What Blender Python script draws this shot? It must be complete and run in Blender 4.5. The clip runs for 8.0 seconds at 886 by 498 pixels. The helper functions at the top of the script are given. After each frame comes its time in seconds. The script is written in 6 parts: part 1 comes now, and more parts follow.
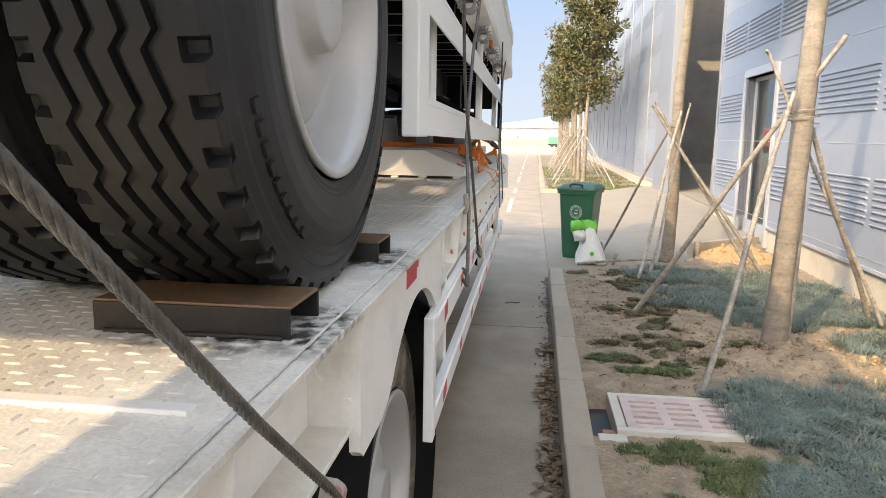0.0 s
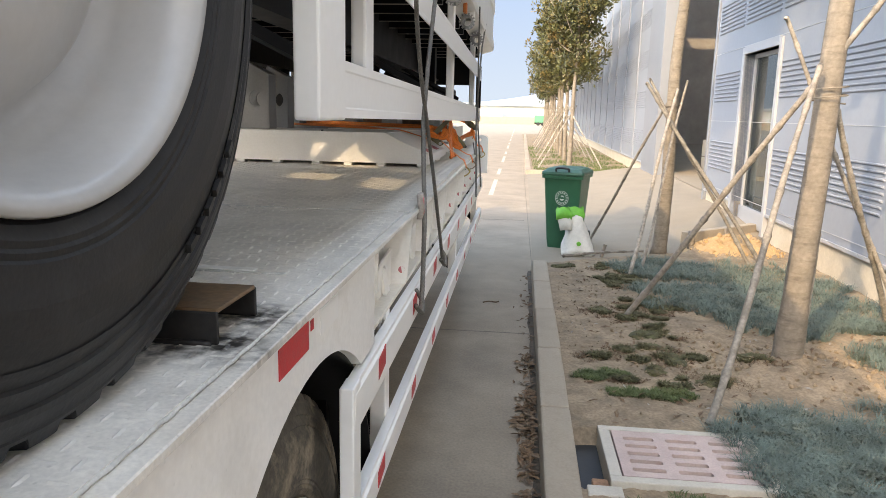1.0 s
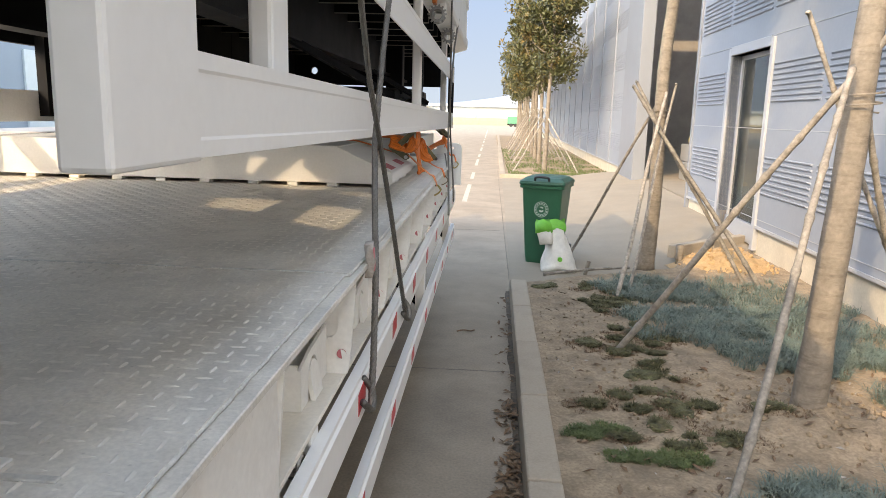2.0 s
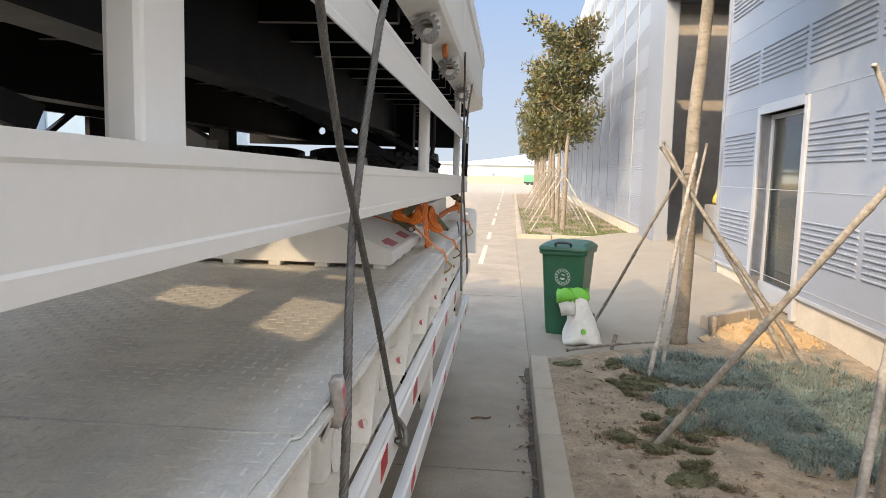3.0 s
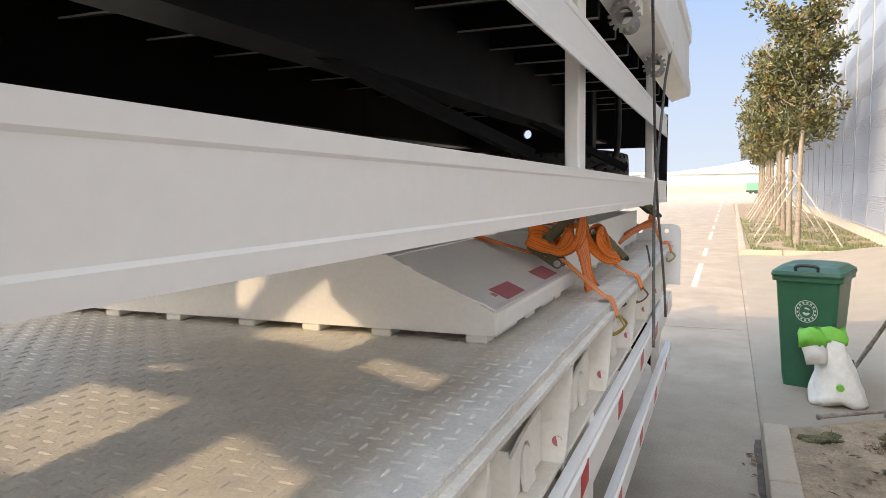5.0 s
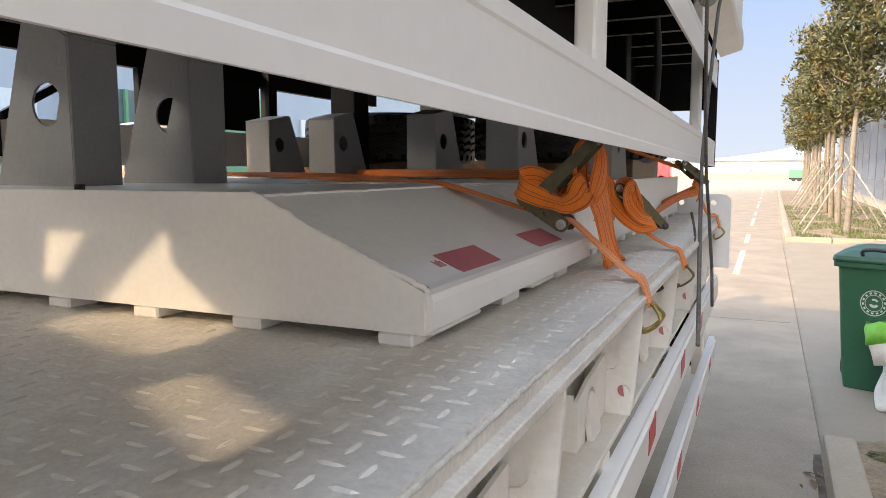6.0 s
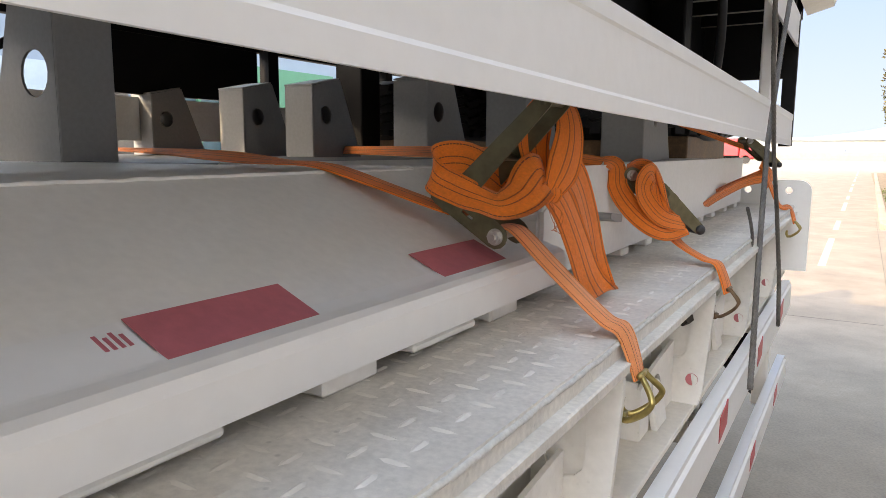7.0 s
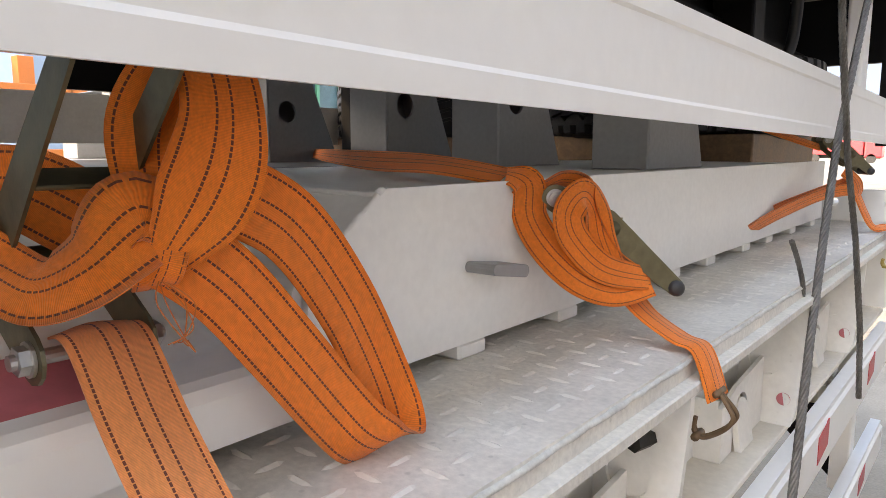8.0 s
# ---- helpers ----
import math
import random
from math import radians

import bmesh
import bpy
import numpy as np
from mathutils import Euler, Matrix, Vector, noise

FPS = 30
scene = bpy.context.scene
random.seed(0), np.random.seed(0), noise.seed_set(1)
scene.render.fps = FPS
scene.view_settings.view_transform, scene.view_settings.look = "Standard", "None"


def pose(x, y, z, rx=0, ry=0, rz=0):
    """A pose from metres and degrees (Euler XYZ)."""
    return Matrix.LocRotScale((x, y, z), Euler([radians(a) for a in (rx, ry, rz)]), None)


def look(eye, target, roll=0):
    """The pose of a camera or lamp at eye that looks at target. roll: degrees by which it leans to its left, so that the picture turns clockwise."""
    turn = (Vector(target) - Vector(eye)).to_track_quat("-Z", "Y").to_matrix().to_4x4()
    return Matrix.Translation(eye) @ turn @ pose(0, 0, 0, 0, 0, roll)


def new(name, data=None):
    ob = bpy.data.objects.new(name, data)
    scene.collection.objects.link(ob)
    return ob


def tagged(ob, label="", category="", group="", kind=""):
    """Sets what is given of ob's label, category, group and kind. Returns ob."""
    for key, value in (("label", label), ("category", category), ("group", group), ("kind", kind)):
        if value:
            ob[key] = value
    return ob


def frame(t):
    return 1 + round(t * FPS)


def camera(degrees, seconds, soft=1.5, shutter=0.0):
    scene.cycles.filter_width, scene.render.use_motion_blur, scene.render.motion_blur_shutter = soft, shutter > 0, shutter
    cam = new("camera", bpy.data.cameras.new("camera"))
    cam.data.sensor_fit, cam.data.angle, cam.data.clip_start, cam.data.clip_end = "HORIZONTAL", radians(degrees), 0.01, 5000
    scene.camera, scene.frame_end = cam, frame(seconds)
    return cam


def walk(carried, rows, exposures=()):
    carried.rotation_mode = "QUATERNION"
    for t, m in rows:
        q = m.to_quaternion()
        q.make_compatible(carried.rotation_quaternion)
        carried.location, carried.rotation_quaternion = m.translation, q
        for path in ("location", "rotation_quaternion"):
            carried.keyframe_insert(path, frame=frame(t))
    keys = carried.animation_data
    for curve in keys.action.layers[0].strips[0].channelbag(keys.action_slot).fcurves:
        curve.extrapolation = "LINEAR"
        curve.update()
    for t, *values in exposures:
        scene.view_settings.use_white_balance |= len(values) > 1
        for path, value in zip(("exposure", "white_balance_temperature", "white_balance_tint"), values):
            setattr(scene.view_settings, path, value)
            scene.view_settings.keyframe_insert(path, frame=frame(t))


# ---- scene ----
cam = camera(64.5, 8.0, 0.8)
PATH = [
    (0, (0.012, -0.02, 1.658), (-0.23, 1.939, 1.338), 0.9),
    (0.5, (0.039, 0.391, 1.636), (-0.186, 2.348, 1.291), 1.0),
    (1, (0.051, 0.741, 1.672), (-0.148, 2.694, 1.292), 1.3),
    (1.2, (0.049, 0.895, 1.698), (-0.13, 2.845, 1.294), 1.7),
    (2.3, (0.006, 1.613, 1.727), (-0.112, 3.58, 1.388), 1.4),
    (2.5, (0.01, 1.699, 1.745), (-0.114, 3.672, 1.443), 1.4),
    (3, (0.003, 2.006, 1.754), (-0.174, 3.987, 1.536), 1.5),
    (3.5, (0.012, 2.298, 1.738), (-0.432, 4.238, 1.545), 0.6),
    (4, (0.013, 2.626, 1.771), (-0.553, 4.534, 1.576), 0.6),
    (4.5, (-0.004, 3.008, 1.729), (-0.706, 4.87, 1.537), 0.2),
    (4.7, (0.03, 3.106, 1.727), (-0.689, 4.964, 1.551), -0.5),
    (5.8, (-0.073, 3.864, 1.604), (-0.898, 5.674, 1.39), 0.1),
    (6, (-0.079, 3.973, 1.583), (-0.912, 5.778, 1.362), -0.1),
    (6.5, (-0.071, 4.25, 1.577), (-0.94, 6.034, 1.327), -0.4),
    (7, (-0.07, 4.577, 1.583), (-1.082, 6.279, 1.3), 0.3),
    (7.5, (-0.061, 4.859, 1.583), (-1.178, 6.496, 1.314), -0.2),
    (8, (-0.04, 5.196, 1.591), (-1.282, 6.737, 1.308), -0.0),
]
walk(cam, [(t, look(eye, target, roll)) for t, eye, target, roll in PATH], [(0, 2.48, 10600, 13.5), (1.2, 2.46, 10600, 13.5), (2.6, 2.3, 10600, 13.5), (3.6, 2.36, 10600, 14), (4.5, 2.48, 10700, 14.5), (6, 2.5, 10800, 16), (6.6, 2.64, 10800, 16), (7.2, 2.8, 10800, 16.5), (8, 2.98, 10800, 17)])

# ---- light ----
SUN_TO = Vector((1.0, 1.7, -1.13)).normalized()
world = bpy.data.worlds.new("world")
scene.world = world
world.use_nodes = True
wn = world.node_tree.nodes
sky = wn.new("ShaderNodeTexSky")
sky.sky_type = "NISHITA"
sky.sun_disc = False
sky.sun_elevation = math.asin(-SUN_TO.z)
sky.sun_rotation = math.atan2(-SUN_TO.x, -SUN_TO.y)
sky.dust_density = 0.6
sky.ozone_density = 2.2
sky.air_density = 1.0
world.node_tree.links.new(sky.outputs[0], wn["Background"].inputs[0])
wn["Background"].inputs[1].default_value = 0.30
sun = new("sun", bpy.data.lights.new("sun", "SUN"))
sun.data.energy = 0.70
sun.data.angle = radians(0.6)
sun.data.color = (1.0, 0.93, 0.82)
sun.matrix_world = look((0, 0, 30), Vector((0, 0, 30)) + SUN_TO)


# ---- materials ----
def material(name, colour, rough=0.6, metal=0.0, var=0.15, scale=6.0, bump=0.1, fine=90.0, stain=None, stain_amount=0.0, stain_scale=2.0, random_value=0.0, coat=0.0, speck=0.0, shine=0.5, stretch=None):
    """Painted, mineral or organic surface: base colour with two scales of variation, stains, and fine relief."""
    m = bpy.data.materials.new(name)
    m.use_nodes = True
    nt = m.node_tree
    N, L = nt.nodes, nt.links
    b = N["Principled BSDF"]
    tc = N.new("ShaderNodeTexCoord")
    big = N.new("ShaderNodeTexNoise")
    big.inputs["Scale"].default_value = scale
    big.inputs["Detail"].default_value = 6
    big.inputs["Roughness"].default_value = 0.65
    small = N.new("ShaderNodeTexNoise")
    small.inputs["Scale"].default_value = fine
    small.inputs["Detail"].default_value = 3
    geo = N.new("ShaderNodeNewGeometry")
    for n in (big, small):
        L.new(geo.outputs["Position"], n.inputs["Vector"])
    ramp = N.new("ShaderNodeMapRange")
    ramp.inputs[1].default_value, ramp.inputs[2].default_value = 0.3, 0.7
    ramp.inputs[3].default_value, ramp.inputs[4].default_value = 1 - var, 1 + var * 0.6
    L.new(big.outputs[0], ramp.inputs[0])
    r2 = N.new("ShaderNodeMapRange")
    r2.inputs[1].default_value, r2.inputs[2].default_value = 0.3, 0.7
    r2.inputs[3].default_value, r2.inputs[4].default_value = 1 - var * 0.5, 1 + var * 0.4
    L.new(small.outputs[0], r2.inputs[0])
    mul = N.new("ShaderNodeMath")
    mul.operation = "MULTIPLY"
    L.new(ramp.outputs[0], mul.inputs[0])
    L.new(r2.outputs[0], mul.inputs[1])
    last = mul
    if random_value:
        oi = N.new("ShaderNodeObjectInfo")
        mr = N.new("ShaderNodeMapRange")
        mr.inputs[3].default_value, mr.inputs[4].default_value = 1 - random_value, 1 + random_value
        L.new(oi.outputs["Random"], mr.inputs[0])
        m2 = N.new("ShaderNodeMath")
        m2.operation = "MULTIPLY"
        L.new(last.outputs[0], m2.inputs[0])
        L.new(mr.outputs[0], m2.inputs[1])
        last = m2
    col = N.new("ShaderNodeMix")
    col.data_type = "RGBA"
    col.blend_type = "MULTIPLY"
    col.inputs[0].default_value = 1.0
    col.inputs[6].default_value = (*colour, 1)
    L.new(last.outputs[0], col.inputs[7])
    out = col.outputs[2]
    if stain:
        sn = N.new("ShaderNodeTexNoise")
        sn.inputs["Scale"].default_value = stain_scale
        sn.inputs["Detail"].default_value = 8
        sn.inputs["Roughness"].default_value = 0.7
        if stretch:
            sm = N.new("ShaderNodeVectorMath")
            sm.operation = "MULTIPLY"
            sm.inputs[1].default_value = stretch
            L.new(geo.outputs["Position"], sm.inputs[0])
            L.new(sm.outputs[0], sn.inputs["Vector"])
        else:
            L.new(geo.outputs["Position"], sn.inputs["Vector"])
        sr = N.new("ShaderNodeMapRange")
        sr.inputs[1].default_value, sr.inputs[2].default_value = 0.5, 0.75
        sr.inputs[3].default_value, sr.inputs[4].default_value = 0.0, stain_amount
        L.new(sn.outputs[0], sr.inputs[0])
        mx = N.new("ShaderNodeMix")
        mx.data_type = "RGBA"
        L.new(sr.outputs[0], mx.inputs[0])
        L.new(out, mx.inputs[6])
        mx.inputs[7].default_value = (*stain, 1)
        out = mx.outputs[2]
    if speck:
        vo = N.new("ShaderNodeTexVoronoi")
        vo.inputs["Scale"].default_value = 45
        L.new(geo.outputs["Position"], vo.inputs["Vector"])
        vr = N.new("ShaderNodeMapRange")
        vr.inputs[1].default_value, vr.inputs[2].default_value = 0.06, 0.12
        vr.inputs[3].default_value, vr.inputs[4].default_value = speck, 0.0
        L.new(vo.outputs["Distance"], vr.inputs[0])
        mx = N.new("ShaderNodeMix")
        mx.data_type = "RGBA"
        L.new(vr.outputs[0], mx.inputs[0])
        L.new(out, mx.inputs[6])
        mx.inputs[7].default_value = (0.05, 0.045, 0.04, 1)
        out = mx.outputs[2]
    L.new(out, b.inputs["Base Color"])
    b.inputs["Metallic"].default_value = metal
    rr = N.new("ShaderNodeMapRange")
    rr.inputs[3].default_value, rr.inputs[4].default_value = max(0.05, rough - 0.12), min(1, rough + 0.12)
    L.new(big.outputs[0], rr.inputs[0])
    L.new(rr.outputs[0], b.inputs["Roughness"])
    b.inputs["Coat Weight"].default_value = coat
    b.inputs["Specular IOR Level"].default_value = shine
    if bump:
        bp = N.new("ShaderNodeBump")
        bp.inputs["Strength"].default_value = bump
        bp.inputs["Distance"].default_value = 0.004
        L.new(small.outputs[0], bp.inputs["Height"])
        L.new(bp.outputs[0], b.inputs["Normal"])
    return m


WHITE = material("white_paint", (0.85, 0.84, 0.80), 0.42, var=0.06, scale=5, bump=0.08, fine=80, stain=(0.50, 0.45, 0.37), stain_amount=0.28, stain_scale=6, speck=0.08)
WHITE_CLEAN = material("guard_paint", (0.86, 0.855, 0.825), 0.4, var=0.03, scale=2, bump=0.04, fine=40, stain=(0.6, 0.56, 0.48), stain_amount=0.12, stain_scale=2.0)
DECK = material("deck_paint", (0.74, 0.705, 0.64), 0.5, var=0.20, scale=7, bump=0.2, fine=150, stain=(0.36, 0.33, 0.29), stain_amount=0.5, stain_scale=2.2, speck=0.2)


def scorch(m, spots, reach, dark):
    """Adds soot round given spots to a material, broken up by noise."""
    N, L = m.node_tree.nodes, m.node_tree.links
    b = N["Principled BSDF"]
    old = b.inputs["Base Color"].links[0].from_socket
    geo = N.new("ShaderNodeNewGeometry")
    nz = N.new("ShaderNodeTexNoise")
    nz.inputs["Scale"].default_value = 38
    nz.inputs["Detail"].default_value = 6
    L.new(geo.outputs["Position"], nz.inputs["Vector"])
    total = None
    for p in spots:
        d = N.new("ShaderNodeVectorMath")
        d.operation = "DISTANCE"
        d.inputs[1].default_value = p
        L.new(geo.outputs["Position"], d.inputs[0])
        r = N.new("ShaderNodeMapRange")
        r.inputs[1].default_value, r.inputs[2].default_value = 0.0, reach
        r.inputs[3].default_value, r.inputs[4].default_value = 1.0, 0.0
        L.new(d.outputs["Value"], r.inputs[0])
        if total:
            mx = N.new("ShaderNodeMath")
            mx.operation = "MAXIMUM"
            L.new(total, mx.inputs[0])
            L.new(r.outputs[0], mx.inputs[1])
            total = mx.outputs[0]
        else:
            total = r.outputs[0]
    k = N.new("ShaderNodeMath")
    k.operation = "MULTIPLY"
    L.new(total, k.inputs[0])
    w = N.new("ShaderNodeMapRange")
    w.inputs[1].default_value, w.inputs[2].default_value, w.inputs[4].default_value = 0.36, 0.62, 1.5
    L.new(nz.outputs[0], w.inputs[0])
    L.new(w.outputs[0], k.inputs[1])
    k.use_clamp = True
    mix = N.new("ShaderNodeMix")
    mix.data_type = "RGBA"
    L.new(k.outputs[0], mix.inputs[0])
    L.new(old, mix.inputs[6])
    mix.inputs[7].default_value = (*dark, 1)
    L.new(mix.outputs[2], b.inputs["Base Color"])


SOOT = ((-0.345, 0.98, 1.348), (-0.34, 1.05, 1.348), (-0.335, 1.12, 1.348), (-0.42, 0.96, 1.348), (-0.53, 0.96, 1.348), (-0.36, 1.78, 1.348), (-0.35, 1.64, 1.348), (-0.43, 1.63, 1.348))
scorch(DECK, SOOT, 0.105, (0.03, 0.027, 0.024))
scorch(WHITE, SOOT, 0.060, (0.06, 0.053, 0.047))
LUG = material("lug_paint", (0.77, 0.735, 0.67), 0.40, metal=0.05, var=0.12, scale=8, bump=0.05, stain=(0.3, 0.28, 0.24), stain_amount=0.4, stain_scale=3.0)
scorch(LUG, SOOT, 0.095, (0.06, 0.053, 0.047))
WELD = material("weld_bead", (0.62, 0.61, 0.57), 0.5, var=0.2, scale=30, bump=0.5, fine=140)
BLACK = material("black_paint", (0.005, 0.005, 0.0055), 0.55, var=0.3, scale=5, bump=0.1, stain=(0.018, 0.016, 0.014), stain_amount=0.3, shine=0.15)
DARKSTEEL = material("raw_channel", (0.030, 0.028, 0.027), 0.55, metal=0.4, var=0.3, scale=12, bump=0.15, stain=(0.13, 0.075, 0.04), stain_amount=0.18, stain_scale=7.0)
RUSTTOP = material("rusty_web", (0.21, 0.125, 0.068), 0.55, metal=0.4, var=0.35, scale=10, bump=0.15, stain=(0.06, 0.05, 0.045), stain_amount=0.6, stain_scale=6.0)
RUBBER = material("tyre_rubber", (0.013, 0.013, 0.014), 0.52, var=0.3, scale=7, bump=0.12, fine=160, stain=(0.055, 0.052, 0.047), stain_amount=0.5, stain_scale=3.5, shine=0.42)
RUBBER_DUSTY = material("dusty_rubber", (0.10, 0.088, 0.07), 0.85, var=0.4, scale=16, bump=0.3, stain=(0.40, 0.33, 0.24), stain_amount=0.9, stain_scale=9.0)
DUSTY = material("dusty_flange", (0.78, 0.74, 0.66), 0.7, var=0.10, scale=6, bump=0.1, stain=(0.52, 0.45, 0.36), stain_amount=0.35, stain_scale=4)
RIM = material("rim_paint", (0.46, 0.46, 0.45), 0.34, metal=0.1, var=0.06, scale=4, bump=0.05, fine=60, stain=(0.45, 0.43, 0.4), stain_amount=0.25)
GREY = material("grey_primer", (0.29, 0.29, 0.285), 0.5, var=0.1, scale=4, bump=0.06, stain=(0.22, 0.2, 0.18), stain_amount=0.35)
BRACKET = material("bracket_primer", (0.26, 0.26, 0.255), 0.48, var=0.12, scale=4, bump=0.06, stain=(0.17, 0.16, 0.15), stain_amount=0.35)
RAMP = material("ramp_paint", (0.88, 0.865, 0.82), 0.42, var=0.06, scale=3, bump=0.05, stain=(0.48, 0.44, 0.37), stain_amount=0.22, stain_scale=3)
RED = material("red_reflector", (0.62, 0.03, 0.04), 0.35, var=0.12, scale=60, bump=0.1, fine=300)
PINK = material("faded_reflector", (0.58, 0.16, 0.18), 0.5, var=0.1, scale=40, bump=0.05)
CABLE = material("wire_rope", (0.20, 0.19, 0.175), 0.45, metal=0.75, var=0.3, scale=40, bump=0.3, fine=300, stain=(0.07, 0.06, 0.05), stain_amount=0.6, stain_scale=14)
ZINC = material("zinc_plate", (0.165, 0.145, 0.088), 0.42, metal=0.7, var=0.25, scale=20, bump=0.1)
GOLD = material("yellow_zinc", (0.47, 0.36, 0.14), 0.32, metal=0.85, var=0.25, scale=40, bump=0.1, stain=(0.20, 0.13, 0.05), stain_amount=0.5, stain_scale=30)
STEEL = material("bolt_steel", (0.55, 0.54, 0.52), 0.35, metal=0.9, var=0.15, scale=30, bump=0.1)
PLASTIC = material("black_plastic", (0.03, 0.03, 0.032), 0.45, var=0.15)
HOSE = material("hose_rubber", (0.02, 0.02, 0.02), 0.5)
CONCRETE = material("road_concrete", (0.315, 0.255, 0.195), 0.85, var=0.26, scale=1.6, bump=0.5, fine=70, stain=(0.22, 0.175, 0.13), stain_amount=0.75, stain_scale=1.1, speck=0.15)
APRON = material("apron_concrete", (0.275, 0.228, 0.175), 0.85, var=0.12, scale=1.6, bump=0.2, fine=60, stain=(0.3, 0.27, 0.22), stain_amount=0.45, stain_scale=1.1)
KERB = material("kerb_concrete", (0.37, 0.305, 0.235), 0.85, var=0.14, scale=5, bump=0.35, fine=80, stain=(0.26, 0.235, 0.19), stain_amount=0.5, stain_scale=5, random_value=0.08)
SOIL = material("bed_soil", (0.30, 0.222, 0.148), 0.95, var=0.42, scale=6, bump=1.0, fine=55, stain=(0.15, 0.105, 0.065), stain_amount=0.85, stain_scale=5, speck=0.4)
GUTTER = material("gutter_dirt", (0.11, 0.085, 0.062), 0.95, var=0.4, scale=9, bump=0.8, fine=70, stain=(0.2, 0.16, 0.12), stain_amount=0.6, stain_scale=7)
CLAY = material("loose_clay", (0.45, 0.29, 0.15), 0.95, var=0.25, scale=8, bump=0.9, fine=50, stain=(0.3, 0.2, 0.11), stain_amount=0.6, stain_scale=6)
MOSS = material("dark_moss", (0.105, 0.100, 0.045), 0.9, var=0.6, scale=30, bump=0.8, fine=120, stain=(0.17, 0.12, 0.065), stain_amount=0.8, stain_scale=14)
MARK = material("road_paint", (0.46, 0.42, 0.35), 0.8, var=0.2, scale=6, bump=0.1, stain=(0.34, 0.28, 0.22), stain_amount=1.0, stain_scale=5)
GRASS_BLUE = material("blue_grass", (0.150, 0.205, 0.175), 0.7, var=0.5, scale=5, bump=0, stain=(0.33, 0.29, 0.18), stain_amount=0.5, stain_scale=9, random_value=0.2)
GRASS_GREEN = material("green_grass", (0.10, 0.135, 0.045), 0.75, var=0.35, scale=5, bump=0, stain=(0.2, 0.17, 0.08), stain_amount=0.5, stain_scale=5, random_value=0.2)
DRYLEAF = material("dry_leaf", (0.18, 0.105, 0.06), 0.85, var=0.55, scale=22, bump=0, stain=(0.34, 0.26, 0.18), stain_amount=0.8, stain_scale=16)
BARK = material("bark", (0.225, 0.19, 0.152), 0.9, var=0.28, scale=9, bump=1.0, fine=40, stain=(0.10, 0.08, 0.06), stain_amount=0.85, stain_scale=7, stretch=(1, 1, 4.5))
BAMBOO = material("bamboo", (0.315, 0.28, 0.238), 0.7, var=0.4, scale=12, bump=0.4, fine=60, stain=(0.085, 0.068, 0.05), stain_amount=0.85, stain_scale=9, random_value=0.32)
LEAF = material("leaf_green", (0.066, 0.071, 0.023), 0.5, var=0.55, scale=6, bump=0, stain=(0.30, 0.17, 0.05), stain_amount=0.75, stain_scale=1.6)
BLDG = material("wall_panel", (0.25, 0.278, 0.32), 0.55, var=0.05, scale=0.7, bump=0.03, fine=20, stain=(0.31, 0.335, 0.375), stain_amount=0.25, stain_scale=0.8)
BLDG_TRIM = material("corner_trim", (0.205, 0.222, 0.247), 0.5, var=0.05, scale=1)
PLINTH = material("plinth_render", (0.56, 0.49, 0.39), 0.9, var=0.12, scale=3, bump=0.3, fine=40, stain=(0.4, 0.34, 0.26), stain_amount=0.5, stain_scale=2)
INTERIOR = material("hall_paint", (0.38, 0.34, 0.30), 0.8, var=0.2, scale=1)
BIN = material("bin_plastic", (0.012, 0.115, 0.062), 0.42, var=0.12, scale=6, bump=0.08, stain=(0.06, 0.12, 0.09), stain_amount=0.3, stain_scale=5)
BINLID = material("lid_plastic", (0.014, 0.10, 0.06), 0.45, var=0.12, scale=6, bump=0.08, stain=(0.08, 0.12, 0.1), stain_amount=0.35, stain_scale=5)
EMBLEM = material("emblem_print", (0.55, 0.62, 0.57), 0.5, var=0.1)
SACK = material("woven_sack", (0.66, 0.65, 0.60), 0.7, var=0.12, scale=14, bump=0.5, fine=160, stain=(0.45, 0.42, 0.36), stain_amount=0.4, stain_scale=8)
SACKGREEN = material("sack_print", (0.12, 0.48, 0.06), 0.6, var=0.15, scale=14, bump=0.3)
GRATE = material("grate_cover", (0.53, 0.41, 0.37), 0.8, var=0.14, scale=8, bump=0.3, fine=90, stain=(0.5, 0.33, 0.30), stain_amount=0.5, stain_scale=5)
GRATEFRAME = material("grate_frame", (0.52, 0.48, 0.41), 0.85, var=0.12, scale=6, bump=0.3)
BRICK = material("old_brick", (0.33, 0.18, 0.11), 0.9, var=0.3, scale=14, bump=0.5)
DOORFRAME = material("door_frame", (0.42, 0.43, 0.45), 0.45, metal=0.2, var=0.05)
ROOFWHITE = material("far_paint", (0.42, 0.45, 0.48), 0.7, var=0.08, scale=0.2)
TEAL = material("screen_teal", (0.06, 0.11, 0.115), 0.6, var=0.5, scale=0.8, bump=0.1)
FARBLUE = material("far_blue", (0.24, 0.29, 0.34), 0.7, var=0.1, scale=0.2)
FARGREEN = material("far_green", (0.05, 0.22, 0.12), 0.6, var=0.15, scale=0.5)
ORANGEPAINT = material("orange_paint", (0.62, 0.16, 0.03), 0.5, var=0.1, scale=1)
REDPAINT = material("red_paint", (0.45, 0.03, 0.04), 0.5, var=0.1)
HILL = material("far_hill", (0.34, 0.38, 0.42), 0.9, var=0.1, scale=0.01)
YELLOW = material("yellow_beam", (0.55, 0.40, 0.10), 0.6, var=0.1)
FROST = material("frosted_window", (0.42, 0.48, 0.52), 0.4, var=0.05)


